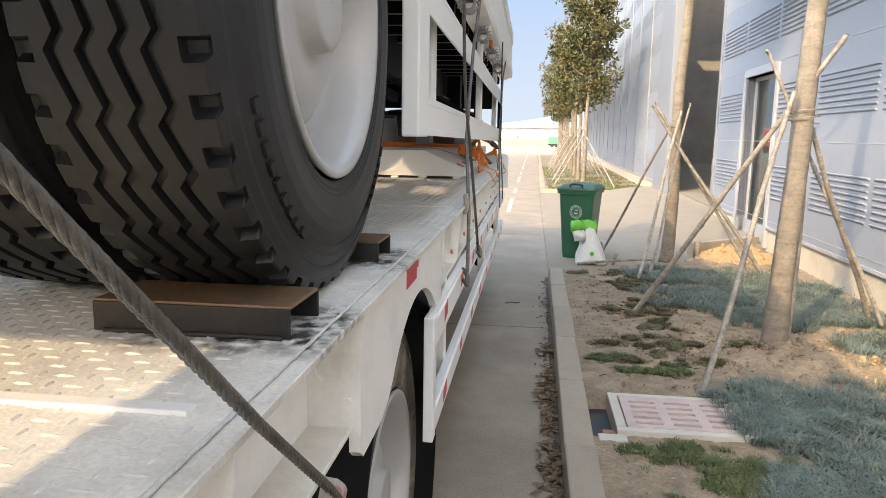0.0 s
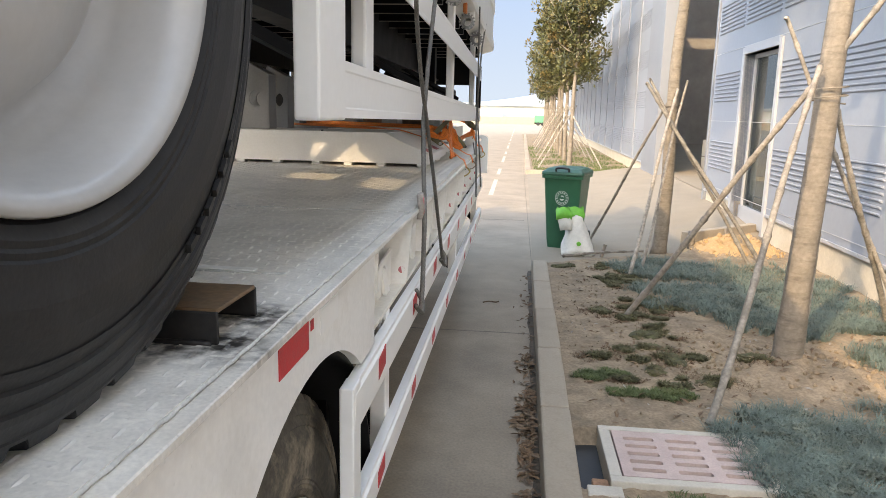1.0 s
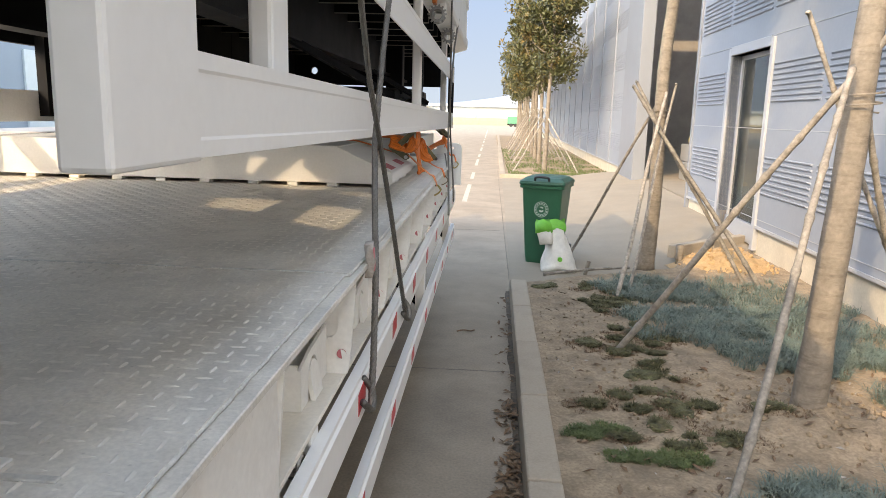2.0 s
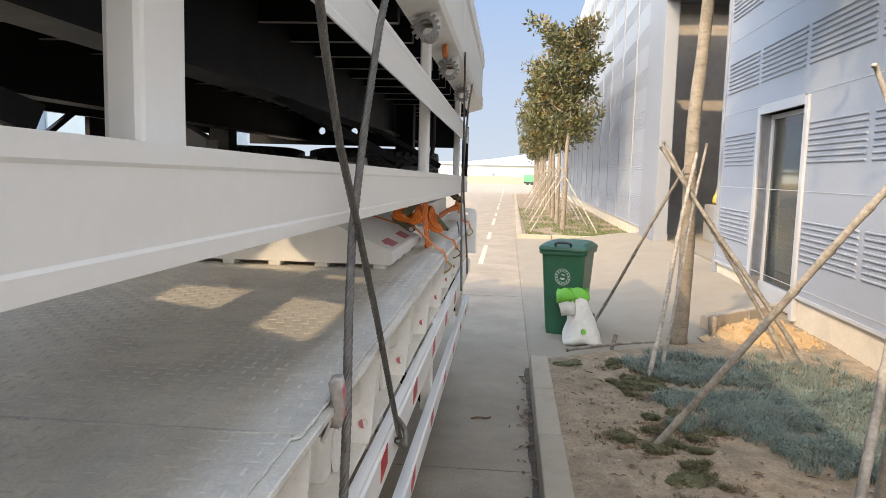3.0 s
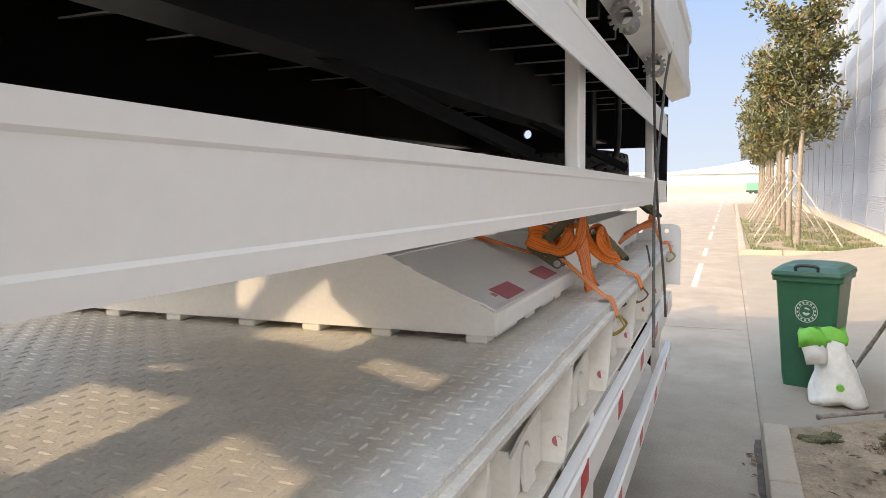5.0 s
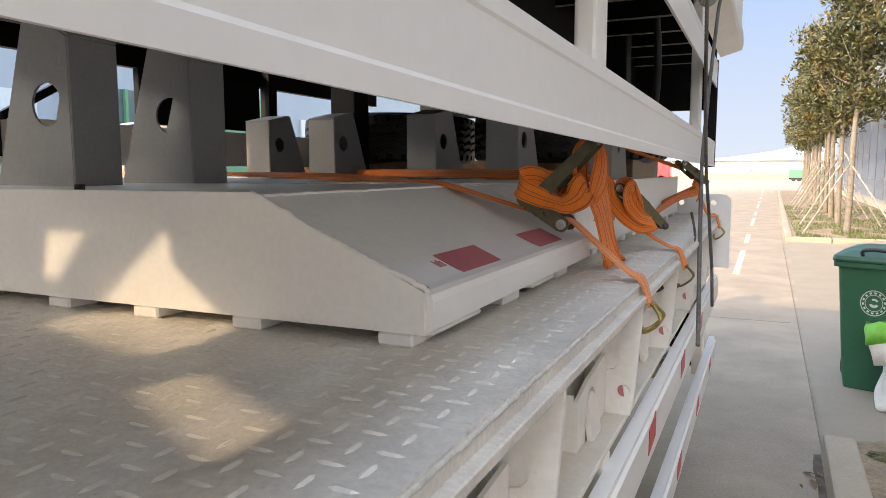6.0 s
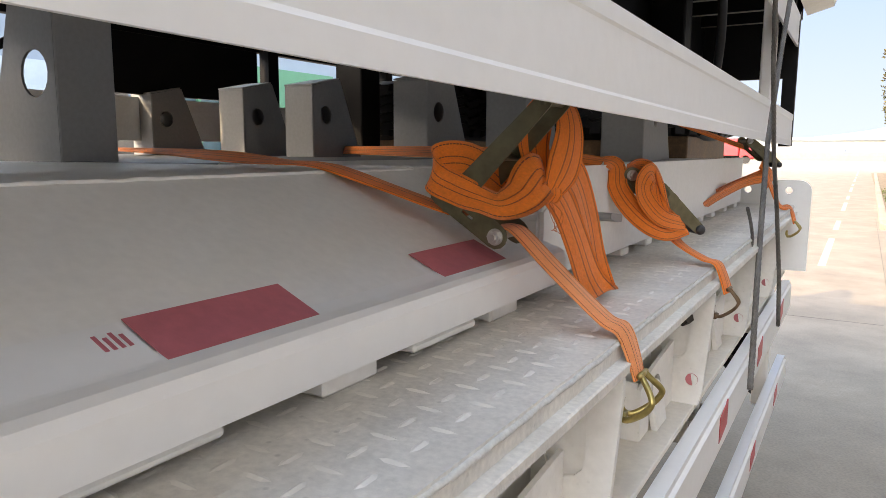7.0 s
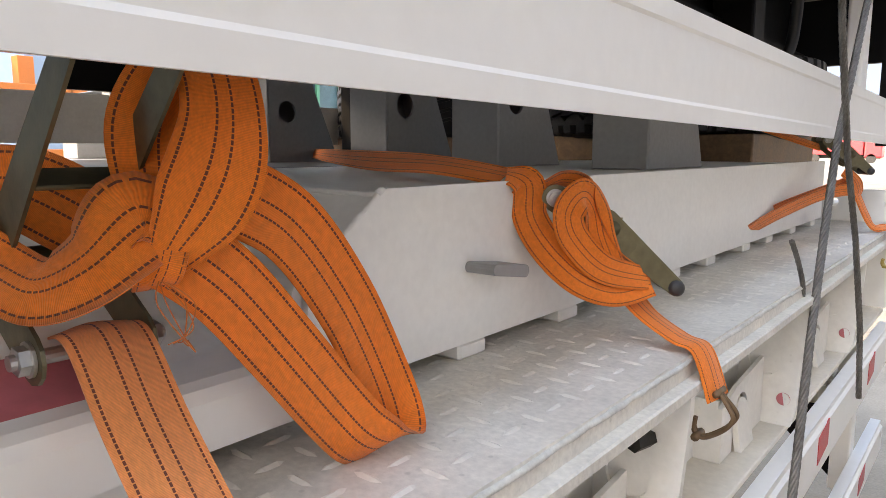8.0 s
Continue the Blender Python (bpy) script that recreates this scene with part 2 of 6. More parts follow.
def sky_glow():
    """Hazy pale blue of the low sky, paler towards the horizon."""
    m = bpy.data.materials.new("far_sky")
    m.use_nodes = True
    N, L = m.node_tree.nodes, m.node_tree.links
    N.remove(N["Principled BSDF"])
    geo = N.new("ShaderNodeNewGeometry")
    sp = N.new("ShaderNodeSeparateXYZ")
    L.new(geo.outputs["Position"], sp.inputs[0])
    mr = N.new("ShaderNodeMapRange")
    mr.inputs[1].default_value, mr.inputs[2].default_value = 0.0, 260.0
    L.new(sp.outputs[2], mr.inputs[0])
    mix = N.new("ShaderNodeMix")
    mix.data_type = "RGBA"
    L.new(mr.outputs[0], mix.inputs[0])
    mix.inputs[6].default_value = (0.106, 0.156, 0.245, 1)
    mix.inputs[7].default_value = (0.050, 0.110, 0.255, 1)
    em = N.new("ShaderNodeEmission")
    L.new(mix.outputs[2], em.inputs[0])
    L.new(em.outputs[0], N["Material Output"].inputs[0])
    return m


FAR_SKY = sky_glow()
FOAM = material("rag", (0.45, 0.40, 0.36), 0.9, var=0.3, scale=20, bump=0.6)


def glass(name, tint=(0.75, 0.85, 0.85)):
    m = bpy.data.materials.new(name)
    m.use_nodes = True
    b = m.node_tree.nodes["Principled BSDF"]
    b.inputs["Base Color"].default_value = (*tint, 1)
    b.inputs["Roughness"].default_value = 0.03
    b.inputs["Transmission Weight"].default_value = 1.0
    b.inputs["IOR"].default_value = 1.45
    return m


GLASS = glass("door_glass", (0.22, 0.29, 0.29))


def strap_material(name, colour):
    """Webbing: woven ribs across, dark stitched lines along. Reads the ribbon's UV (u across, v in metres along)."""
    m = bpy.data.materials.new(name)
    m.use_nodes = True
    N, L = m.node_tree.nodes, m.node_tree.links
    b = N["Principled BSDF"]
    uv = N.new("ShaderNodeUVMap")
    sp = N.new("ShaderNodeSeparateXYZ")
    L.new(uv.outputs[0], sp.inputs[0])

    def math_node(op, a, c):
        n = N.new("ShaderNodeMath")
        n.operation = op
        for i, v in enumerate((a, c)):
            if isinstance(v, (int, float)):
                n.inputs[i].default_value = v
            else:
                L.new(v, n.inputs[i])
        return n.outputs[0]

    total = None
    for u in (0.09, 0.41, 0.59, 0.91):
        d = math_node("ABSOLUTE", math_node("SUBTRACT", sp.outputs[0], u), 0)
        line = math_node("LESS_THAN", d, 0.015)
        total = line if total is None else math_node("MAXIMUM", total, line)
    dash = math_node("GREATER_THAN", math_node("FRACT", math_node("MULTIPLY", sp.outputs[1], 290.0), 0), 0.22)
    stitch = math_node("MULTIPLY", total, dash)
    noise_n = N.new("ShaderNodeTexNoise")
    noise_n.inputs["Scale"].default_value = 35
    noise_n.inputs["Detail"].default_value = 5
    weave = N.new("ShaderNodeTexWave")
    weave.bands_direction = "Y"
    weave.inputs["Scale"].default_value = 380
    weave.inputs["Distortion"].default_value = 0.4
    L.new(uv.outputs[0], weave.inputs["Vector"])
    mr = N.new("ShaderNodeMapRange")
    mr.inputs[3].default_value, mr.inputs[4].default_value = 0.72, 1.2
    L.new(noise_n.outputs[0], mr.inputs[0])
    mw = N.new("ShaderNodeMapRange")
    mw.inputs[3].default_value, mw.inputs[4].default_value = 0.86, 1.05
    L.new(weave.outputs[1], mw.inputs[0])
    k = math_node("MULTIPLY", mr.outputs[0], mw.outputs[0])
    base = N.new("ShaderNodeMix")
    base.data_type, base.blend_type = "RGBA", "MULTIPLY"
    base.inputs[0].default_value = 1
    base.inputs[6].default_value = (*colour, 1)
    L.new(k, base.inputs[7])
    mx = N.new("ShaderNodeMix")
    mx.data_type = "RGBA"
    L.new(stitch, mx.inputs[0])
    L.new(base.outputs[2], mx.inputs[6])
    mx.inputs[7].default_value = (0.16, 0.028, 0.010, 1)
    L.new(mx.outputs[2], b.inputs["Base Color"])
    b.inputs["Roughness"].default_value = 0.7
    b.inputs["Sheen Weight"].default_value = 0.2
    bp = N.new("ShaderNodeBump")
    bp.inputs["Strength"].default_value = 0.35
    bp.inputs["Distance"].default_value = 0.001
    L.new(weave.outputs[1], bp.inputs["Height"])
    L.new(bp.outputs[0], b.inputs["Normal"])
    return m


STRAP = strap_material("orange_webbing", (0.97, 0.215, 0.020))
STRAP_PALE = strap_material("pale_webbing", (0.93, 0.30, 0.10))


# ---- mesh helpers ----
def part(name, bm, mat, parent=None, label="", smooth=False):
    me = bpy.data.meshes.new(name)
    bm.to_mesh(me)
    bm.free()
    if smooth:
        for p in me.polygons:
            p.use_smooth = True
    me.materials.append(mat)
    ob = new(name, me)
    if parent:
        ob.parent = parent
    if label:
        ob["label"] = label
    return ob


def thing(name, label, category, group="", kind="", at=(0, 0, 0)):
    e = new(name)
    e.empty_display_size = 0.1
    e.location = at
    return tagged(e, label, category, group, kind)


def local(bm, parent):
    """Shift a mesh written in world metres under a parent that stands away from the origin."""
    bmesh.ops.translate(bm, verts=bm.verts, vec=-Vector(parent.location))
    return bm


def box(x0, x1, y0, y1, z0, z1, bevel=0.0, bm=None, seg=2):
    own = bm is None
    bm = bm or bmesh.new()
    c = [bm.verts.new(p) for p in ((x0, y0, z0), (x1, y0, z0), (x1, y1, z0), (x0, y1, z0), (x0, y0, z1), (x1, y0, z1), (x1, y1, z1), (x0, y1, z1))]
    fs = [bm.faces.new([c[i] for i in f]) for f in ((0, 3, 2, 1), (4, 5, 6, 7), (0, 1, 5, 4), (1, 2, 6, 5), (2, 3, 7, 6), (3, 0, 4, 7))]
    if bevel:
        es = list({e for f in fs for e in f.edges})
        bmesh.ops.bevel(bm, geom=es, offset=bevel, segments=seg, affect="EDGES", profile=0.5)
    return bm


def prism(outline, axis, a, b, holes=(), bevel=0.0):
    """Extrude a closed outline (pairs in the plane across axis, in x,y,z order) from a to b along axis; holes are further outlines."""
    bm = bmesh.new()

    def place(p, d):
        if axis == "x":
            return (d, p[0], p[1])
        if axis == "y":
            return (p[0], d, p[1])
        return (p[0], p[1], d)

    edges = []
    for ring in (outline, *holes):
        vs = [bm.verts.new(place(p, a)) for p in ring]
        edges += [bm.edges.new((vs[i], vs[(i + 1) % len(vs)])) for i in range(len(vs))]
    bmesh.ops.triangle_fill(bm, edges=edges, use_beauty=True)
    geom = bmesh.ops.extrude_face_region(bm, geom=bm.faces[:])
    d = {"x": (b - a, 0, 0), "y": (0, b - a, 0), "z": (0, 0, b - a)}[axis]
    bmesh.ops.translate(bm, verts=[v for v in geom["geom"] if isinstance(v, bmesh.types.BMVert)], vec=d)
    bmesh.ops.recalc_face_normals(bm, faces=bm.faces)
    return bm


def ring_pts(cx, cy, r, n=16, a0=0.0, a1=360.0, full=True):
    k = n if full else n - 1
    return [(cx + r * math.cos(radians(a0 + (a1 - a0) * i / k)), cy + r * math.sin(radians(a0 + (a1 - a0) * i / k))) for i in range(n)]


def spline(pts, n):
    """Points along a smooth curve through pts."""
    P = [Vector(p) for p in pts]
    out = []
    for i in range(len(P) - 1):
        p0, p1, p2, p3 = P[max(i - 1, 0)], P[i], P[i + 1], P[min(i + 2, len(P) - 1)]
        for k in range(n):
            t = k / n
            out.append(0.5 * ((2 * p1) + (p2 - p0) * t + (2 * p0 - 5 * p1 + 4 * p2 - p3) * t * t + (3 * p1 - p0 - 3 * p2 + p3) * t ** 3))
    out.append(P[-1])
    return out


def tube(path, r, sides=8, bm=None, radii=None, cap=True):
    bm = bm or bmesh.new()
    path = [Vector(p) for p in path]
    rings = []
    up = None
    for i, p in enumerate(path):
        d = (path[min(i + 1, len(path) - 1)] - path[max(i - 1, 0)]).normalized()
        if up is None:
            up = d.orthogonal().normalized()
        up = (up - d * up.dot(d)).normalized()
        w = d.cross(up)
        rr = radii[i] if radii else r
        rings.append([bm.verts.new(p + rr * (up * math.cos(2 * math.pi * k / sides) + w * math.sin(2 * math.pi * k / sides))) for k in range(sides)])
    for a, b in zip(rings, rings[1:]):
        for k in range(sides):
            bm.faces.new((a[k], a[(k + 1) % sides], b[(k + 1) % sides], b[k]))
    if cap:
        bm.faces.new(rings[0][::-1])
        bm.faces.new(rings[-1])
    return bm


def lathe(profile, n, axis_at, bm=None, start=0.0):
    """Turn (x, r) pairs about an axis along x through axis_at (y, z)."""
    bm = bm or bmesh.new()
    rings = []
    for x, r in profile:
        rings.append([bm.verts.new((x, axis_at[0] + r * math.cos(2 * math.pi * k / n + start), axis_at[1] + r * math.sin(2 * math.pi * k / n + start))) for k in range(n)])
    for a, b in zip(rings, rings[1:]):
        for k in range(n):
            bm.faces.new((a[k], a[(k + 1) % n], b[(k + 1) % n], b[k]))
    return bm


def rope(path, r, strands=6, pitch=0.09, bm=None, sides=6):
    """Twisted wire rope: strands wound round a path."""
    bm = bm or bmesh.new()
    pts = [Vector(p) for p in path]
    length = [0.0]
    for a, b in zip(pts, pts[1:]):
        length.append(length[-1] + (b - a).length)
    n = max(8, int(length[-1] / 0.008))
    dense, j = [], 0
    for i in range(n + 1):
        s = length[-1] * i / n
        while j < len(pts) - 2 and length[j + 1] < s:
            j += 1
        t = (s - length[j]) / max(1e-6, length[j + 1] - length[j])
        dense.append((pts[j].lerp(pts[j + 1], t), s))
    rs = r * 0.42
    for k in range(strands):
        line = []
        up = None
        for i, (p, s) in enumerate(dense):
            d = (dense[min(i + 1, n)][0] - dense[max(i - 1, 0)][0]).normalized()
            if up is None:
                up = d.cross(Vector((0.3, 0.9, 0.1))).normalized()
            up = (up - d * up.dot(d)).normalized()
            w = d.cross(up)
            a = 2 * math.pi * (k / strands + s / pitch)
            line.append(p + (r - rs) * (up * math.cos(a) + w * math.sin(a)))
        tube(line, rs, sides, bm)
    return bm


def ribbon(path, sides, width=0.05, thick=0.0022, n=8):
    """Webbing strip along a smooth path; sides gives the direction across it at each control point."""
    P = spline(path, n)
    S = spline(sides, n)
    wide = [w.x for w in spline([(w, 0, 0) for w in width], n)] if isinstance(width, (list, tuple)) else [width] * len(P)
    bm = bmesh.new()
    uv = bm.loops.layers.uv.new("UVMap")
    rows, s = [], 0.0
    for i, p in enumerate(P):
        d = (P[min(i + 1, len(P) - 1)] - P[max(i - 1, 0)]).normalized()
        c = (S[i] - d * S[i].dot(d)).normalized()
        nrm = d.cross(c).normalized()
        if i:
            s += (p - P[i - 1]).length
        row = []
        for j in range(7):
            u = j / 6
            q = p + c * wide[i] * (u - 0.5) + nrm * (0.0016 * math.cos((u - 0.5) * 6.0) * wide[i] / 0.05)
            h = thick * (0.3 if j in (0, 6) else 0.5)
            row.append((bm.verts.new(q + nrm * h), bm.verts.new(q - nrm * h), u, s))
        rows.append(row)

    def quad(a, b, c, d, ua, ub, va, vb):
        f = bm.faces.new((a, b, c, d))
        for lp, q in zip(f.loops, ((ua, va), (ub, va), (ub, vb), (ua, vb))):
            lp[uv].uv = q
        f.smooth = True

    for ra, rb in zip(rows, rows[1:]):
        for j in range(6):
            quad(ra[j][0], ra[j + 1][0], rb[j + 1][0], rb[j][0], ra[j][2], ra[j + 1][2], ra[j][3], rb[j][3])
            quad(ra[j + 1][1], ra[j][1], rb[j][1], rb[j + 1][1], ra[j + 1][2], ra[j][2], ra[j][3], rb[j][3])
        for j in (0, 6):
            quad(ra[j][1], ra[j][0], rb[j][0], rb[j][1], 0.02, 0.05, ra[j][3], rb[j][3])
    return bm


R = random.Random(4)


# ---- ground, kerb, bed ----
def sheet(x0, x1, y0, y1, z):
    bm = bmesh.new()
    bm.faces.new([bm.verts.new(p) for p in ((x0, y0, z), (x1, y0, z), (x1, y1, z), (x0, y1, z))])
    return bm


ground = tagged(part("ground", sheet(-500, 500, -300, 900, 0.0), CONCRETE), "dusty grey-brown concrete road with worn patches", "road", kind="structure")


def kerb_x(y):
    return 0.222 + 0.0075 * (y - 4)


def wall_x(y):
    return 3.36 + 0.02 * (y - 12)


def bed_end(x):
    pts = ((0.2, 8.28), (0.42, 8.36), (1.25, 8.86), (1.5, 9.0), (2.1, 9.35), (2.35, 10.2), (3.6, 11.0))
    for (xa, ya), (xb, yb) in zip(pts, pts[1:]):
        if x <= xb:
            return ya + (yb - ya) * max(0, (x - xa)) / (xb - xa)
    return pts[-1][1]


def bed_z(x, y):
    z = 0.105 + 0.012 * noise.noise((x * 1.7, y * 1.7, 0)) + 0.010 * noise.noise((x * 7, y * 7, 3)) + 0.010 * noise.noise((x * 16, y * 16, 5)) + 0.007 * noise.noise((x * 38, y * 38, 8))
    for cx, cy, r, h in ((1.85, 5.2, 0.55, 0.07), (2.75, 9.5, 0.6, 0.16), (2.35, 5.0, 0.4, 0.06), (1.35, 5.9, 0.5, 0.03)):
        d = math.hypot(x - cx, y - cy) / r
        if d < 1:
            z += h * (1 - d * d) ** 2 * (1 + 0.5 * noise.noise((x * 9, y * 9, 1)))
    return z


def build_bed():
    bm = bmesh.new()
    nx, ny = 120, 320
    grid = []
    for i in range(nx + 1):
        col = []
        for j in range(ny + 1):
            u, v = i / nx, j / ny
            xm = 0.33 + u * 3.0
            ye = bed_end(xm)
            y = -4 + v * (ye + 4)
            x = kerb_x(y) + 0.155 + u * (wall_x(y) - kerb_x(y) - 0.12)
            z = bed_z(x, y) if 0 < j < ny else 0.02
            if 0.385 < x < 0.53 and 3.58 < y < 4.13:
                z = 0.02
            col.append(bm.verts.new((x, y, z)))
        grid.append(col)
    for i in range(nx):
        for j in range(ny):
            bm.faces.new((grid[i][j], grid[i + 1][j], grid[i + 1][j + 1], grid[i][j + 1]))
    return bm


bed = tagged(part("planting_bed", build_bed(), SOIL, smooth=True), "dry brown soil of a planting bed with bare patches", "soil", kind="structure")


def build_apron():
    bm = bmesh.new()
    nx, ny = 24, 26
    g = []
    for i in range(nx + 1):
        col = []
        for j in range(ny + 1):
            y = 8.22 + (21.25 - 8.22) * j / ny
            x = kerb_x(y) + 0.02 + (wall_x(y) + 0.2 - kerb_x(y)) * i / nx
            k = max(0.0, (x - 1.2) / 2.3)
            col.append(bm.verts.new((x, y, 0.006 + 0.26 * k * k * (3 - 2 * min(k, 1)) * min(1, max(0, (y - 9.5) / 3)))))
        g.append(col)
    for i in range(nx):
        for j in range(ny):
            bm.faces.new((g[i][j], g[i + 1][j], g[i + 1][j + 1], g[i][j + 1]))
    return bm


apron = tagged(part("pavement", build_apron(), APRON, smooth=True), "pale concrete driveway sloping up to the factory door", "driveway", kind="structure")
kerb = thing("kerb", "weathered grey concrete kerb edging the planting bed", "kerb", kind="structure")


def kerb_block(length, w=0.165, h=0.134):
    bm = box(0, w, 0.003, length - 0.003, -0.02, h, 0.012)
    for v in bm.verts:
        if v.co.x < 0.02 and v.co.z > 0.08:
            v.co.x += 0.008
    return bm


kb = bpy.data.meshes.new("kerb_block")
kbm = kerb_block(0.98)
kbm.to_mesh(kb)
kbm.free()
kb.materials.append(KERB)
for i in range(13):
    o = new("kerb_block", kb)
    y = 8.27 - 0.98 * (i + 1)
    o.location = (kerb_x(y) + R.uniform(-0.003, 0.003), y, R.uniform(-0.004, 0.003))
    o.rotation_euler = (0, 0, -0.0075 + R.uniform(-0.003, 0.003))
    o.parent = kerb
for (xa, ya), (xb, yb) in (((2.20, 10.0), (2.80, 10.52)), ((2.82, 10.54), (3.40, 11.05))):
    o = new("kerb_block", kb)
    ln = math.hypot(xb - xa, yb - ya)
    o.location = (xa, ya, 0.10)
    o.rotation_euler = (0, 0, math.atan2(-(xb - xa), yb - ya))
    o.scale = (0.7, ln / 0.98, 1.0)
    o.parent = kerb
far_kerb = thing("far_kerb", "pale concrete kerb round the farther planting bed", "kerb", kind="structure")
for i in range(40):
    o = new("kerb_block", kb)
    o.location = (0.30 + 0.006 * i, 21.3 + 0.98 * i, -0.02)
    o.rotation_euler = (0, 0, -0.006)
    o.parent = far_kerb
for i in range(4):
    o = new("kerb_block", kb)
    o.location = (0.43 + 0.82 * i + 0.80, 21.3, -0.02)
    o.rotation_euler = (0, 0, radians(90))
    o.scale = (1, 0.82, 1)
    o.parent = far_kerb
far_bed = tagged(part("far_bed", box(0.43, 3.9, 21.42, 62, -0.02, 0.09), SOIL), "dry grassy soil of the farther planting bed", "soil", kind="structure")
dirt = bmesh.new()
rows = []
for k in range(120):
    y = 1.0 + 7.27 * k / 119
    w = 0.036 + 0.022 * noise.noise((y * 2.3, 0, 4)) + 0.010 * noise.noise((y * 11, 0, 1))
    rows.append((dirt.verts.new((kerb_x(y) - w, y, 0.0035)), dirt.verts.new((kerb_x(y) + 0.01, y, 0.010))))
for (a, b), (c, d) in zip(rows, rows[1:]):
    dirt.faces.new((a, b, d, c))
tagged(part("gutter_dirt", dirt, GUTTER, smooth=True), "dark dirt gathered along the foot of the kerb", "dirt", kind="structure")
# joints and marks in the road
joint = thing("road_joint", "dark narrow joints between the road slabs", "joint", kind="structure")
part("joint", box(0.262, 0.268, 8.3, 24, -0.01, 0.0068), BARK, joint)
part("joint", box(-4, 0.2, 12.02, 12.03, -0.01, 0.002), BARK, joint)
part("joint", box(-4, 0.2, 6.02, 6.03, -0.01, 0.002), BARK, joint)
for i in range(14):
    y = 15.5 + i * 5.2
    tagged(part("lane_mark", sheet(-0.52 + 0.006 * i, -0.42 + 0.006 * i, y, y + (2.2 if i % 2 else 3.6), 0.004), MARK), "worn white painted dash on the concrete road", "road marking", "road dashes", "structure")

# ---- factory building ----
hall = thing("factory_hall", "long pale blue-grey factory hall clad in ribbed metal panels", "building")
hall.location = (3.36, 12, 0)
hall.rotation_euler = (0, 0, -math.atan(0.02))
Z0, ZT = 0.45, 11.5
DY0, DY1, DZ = 1.65, 6.75, 5.75  # the big door, along the wall
GY0, GY1, GZ = -1.62, -0.12, 2.62  # the glass door
wall_panels = prism([(-26, Z0), (GY0, Z0), (GY0, GZ), (GY1, GZ), (GY1, Z0), (DY0, Z0), (DY0, DZ), (DY1, DZ), (DY1, Z0), (60, Z0), (60, ZT), (-26, ZT)], "x", 0.0, 0.22)
part("wall", wall_panels, BLDG, hall)
for a, b in ((-26, GY0), (GY1, DY0), (DY1, 60)):
    part("plinth", box(0.03, 0.26, a, b, -0.1, Z0), PLINTH, hall, "cream rendered plinth")
    part("drip_trim", box(-0.02, 0.06, a, b, Z0 - 0.02, Z0 + 0.015), DOORFRAME, hall)
for a, b in ((DY0 - 0.02, DY0 + 0.08), (DY1 - 0.02, DY1 + 2.1)):
    part("door_jamb", box(-0.06 if b > 5 else -0.03, 0.24, a, b, 0.05, DZ + 0.5, 0.01), BLDG_TRIM, hall, "plain pale jamb of the big door")
part("door_header", box(-0.10, 0.5, DY0, DY1, DZ, DZ + 0.5, 0.01), BLDG_TRIM, hall)


def rib_band(y0, y1, z):
    bm = bmesh.new()
    for k in range(8):
        zz = z + k * 0.062
        vs = [bm.verts.new(p) for p in ((0, y0, zz - 0.018), (-0.022, y0 + 0.01, zz - 0.004), (-0.022, y0 + 0.01, zz + 0.006), (0, y0, zz + 0.012), (0, y1, zz - 0.018), (-0.022, y1 - 0.01, zz - 0.004), (-0.022, y1 - 0.01, zz + 0.006), (0, y1, zz + 0.012))]
        for f in ((0, 1, 5, 4), (1, 2, 6, 5), (2, 3, 7, 6), (0, 3, 2, 1), (4, 5, 6, 7)):
            bm.faces.new([vs[i] for i in f])
    bmesh.ops.recalc_face_normals(bm, faces=bm.faces)
    return bm


bands = {}
for zi in range(9):
    z = 0.87 + zi * 1.10
    for a, b, step in ((-9.6, DY0 - 0.1, 1.62), (DY1 + 1.6, 46, 1.9)):
        y = a
        while y < b - 0.6:
            y1 = min(y + step - 0.12, b - 0.05)
            spans = [(y, y1)]
            if z < GZ + 0.1:
                spans = [(y, min(y1, GY0 - 0.14)), (max(y, GY1 + 0.14), y1)]
            for ya, yb in spans:
                if yb - ya < 0.2:
                    continue
                ln = round(yb - ya, 2)
                if ln not in bands:
                    me = bpy.data.meshes.new("rib_band")
                    bm = rib_band(0, ln, 0)
                    bm.to_mesh(me)
                    bm.free()
                    me.materials.append(BLDG)
                    bands[ln] = me
                o = new("rib_band", bands[ln])
                o.location = (0, ya, z)
                o.scale.x = 0.45 if ya > 5 else 1.0
                o.parent = hall
            y += step
    part("seam", box(-0.006, 0.0, -9.6, DY0 - 0.02, z - 0.33, z - 0.322), DOORFRAME, hall)
for i in range(13):
    y = DY1 + 1.6 + i * 2.85
    part("seam_cover", box(-0.03, 0.0, y - 0.16, y - 0.06, Z0, ZT), BLDG_TRIM, hall, "pale vertical cover strip")
# big door's hall inside
inside = [("inner_floor", (0.3, 24, -20, 30, 0.2, 0.3), APRON), ("inner_wall", (24, 24.3, -20, 30, 0.3, 11), INTERIOR), ("inner_wall", (0.5, 24, 29.7, 30, 0.3, 11), INTERIOR),
          ("inner_wall", (0.5, 24, -20, -19.7, 0.3, 11), INTERIOR)]
# unseen roof cut into strips, its gaps made up to let daylight in
inside += [("inner_roof", (0.22, 24.3, y, y + 4.6, 11, 11.4), BLDG_TRIM) for y in range(-26, 60, 6)]
for nm, dims, mt in inside:
    part(nm, box(*dims), mt, hall)
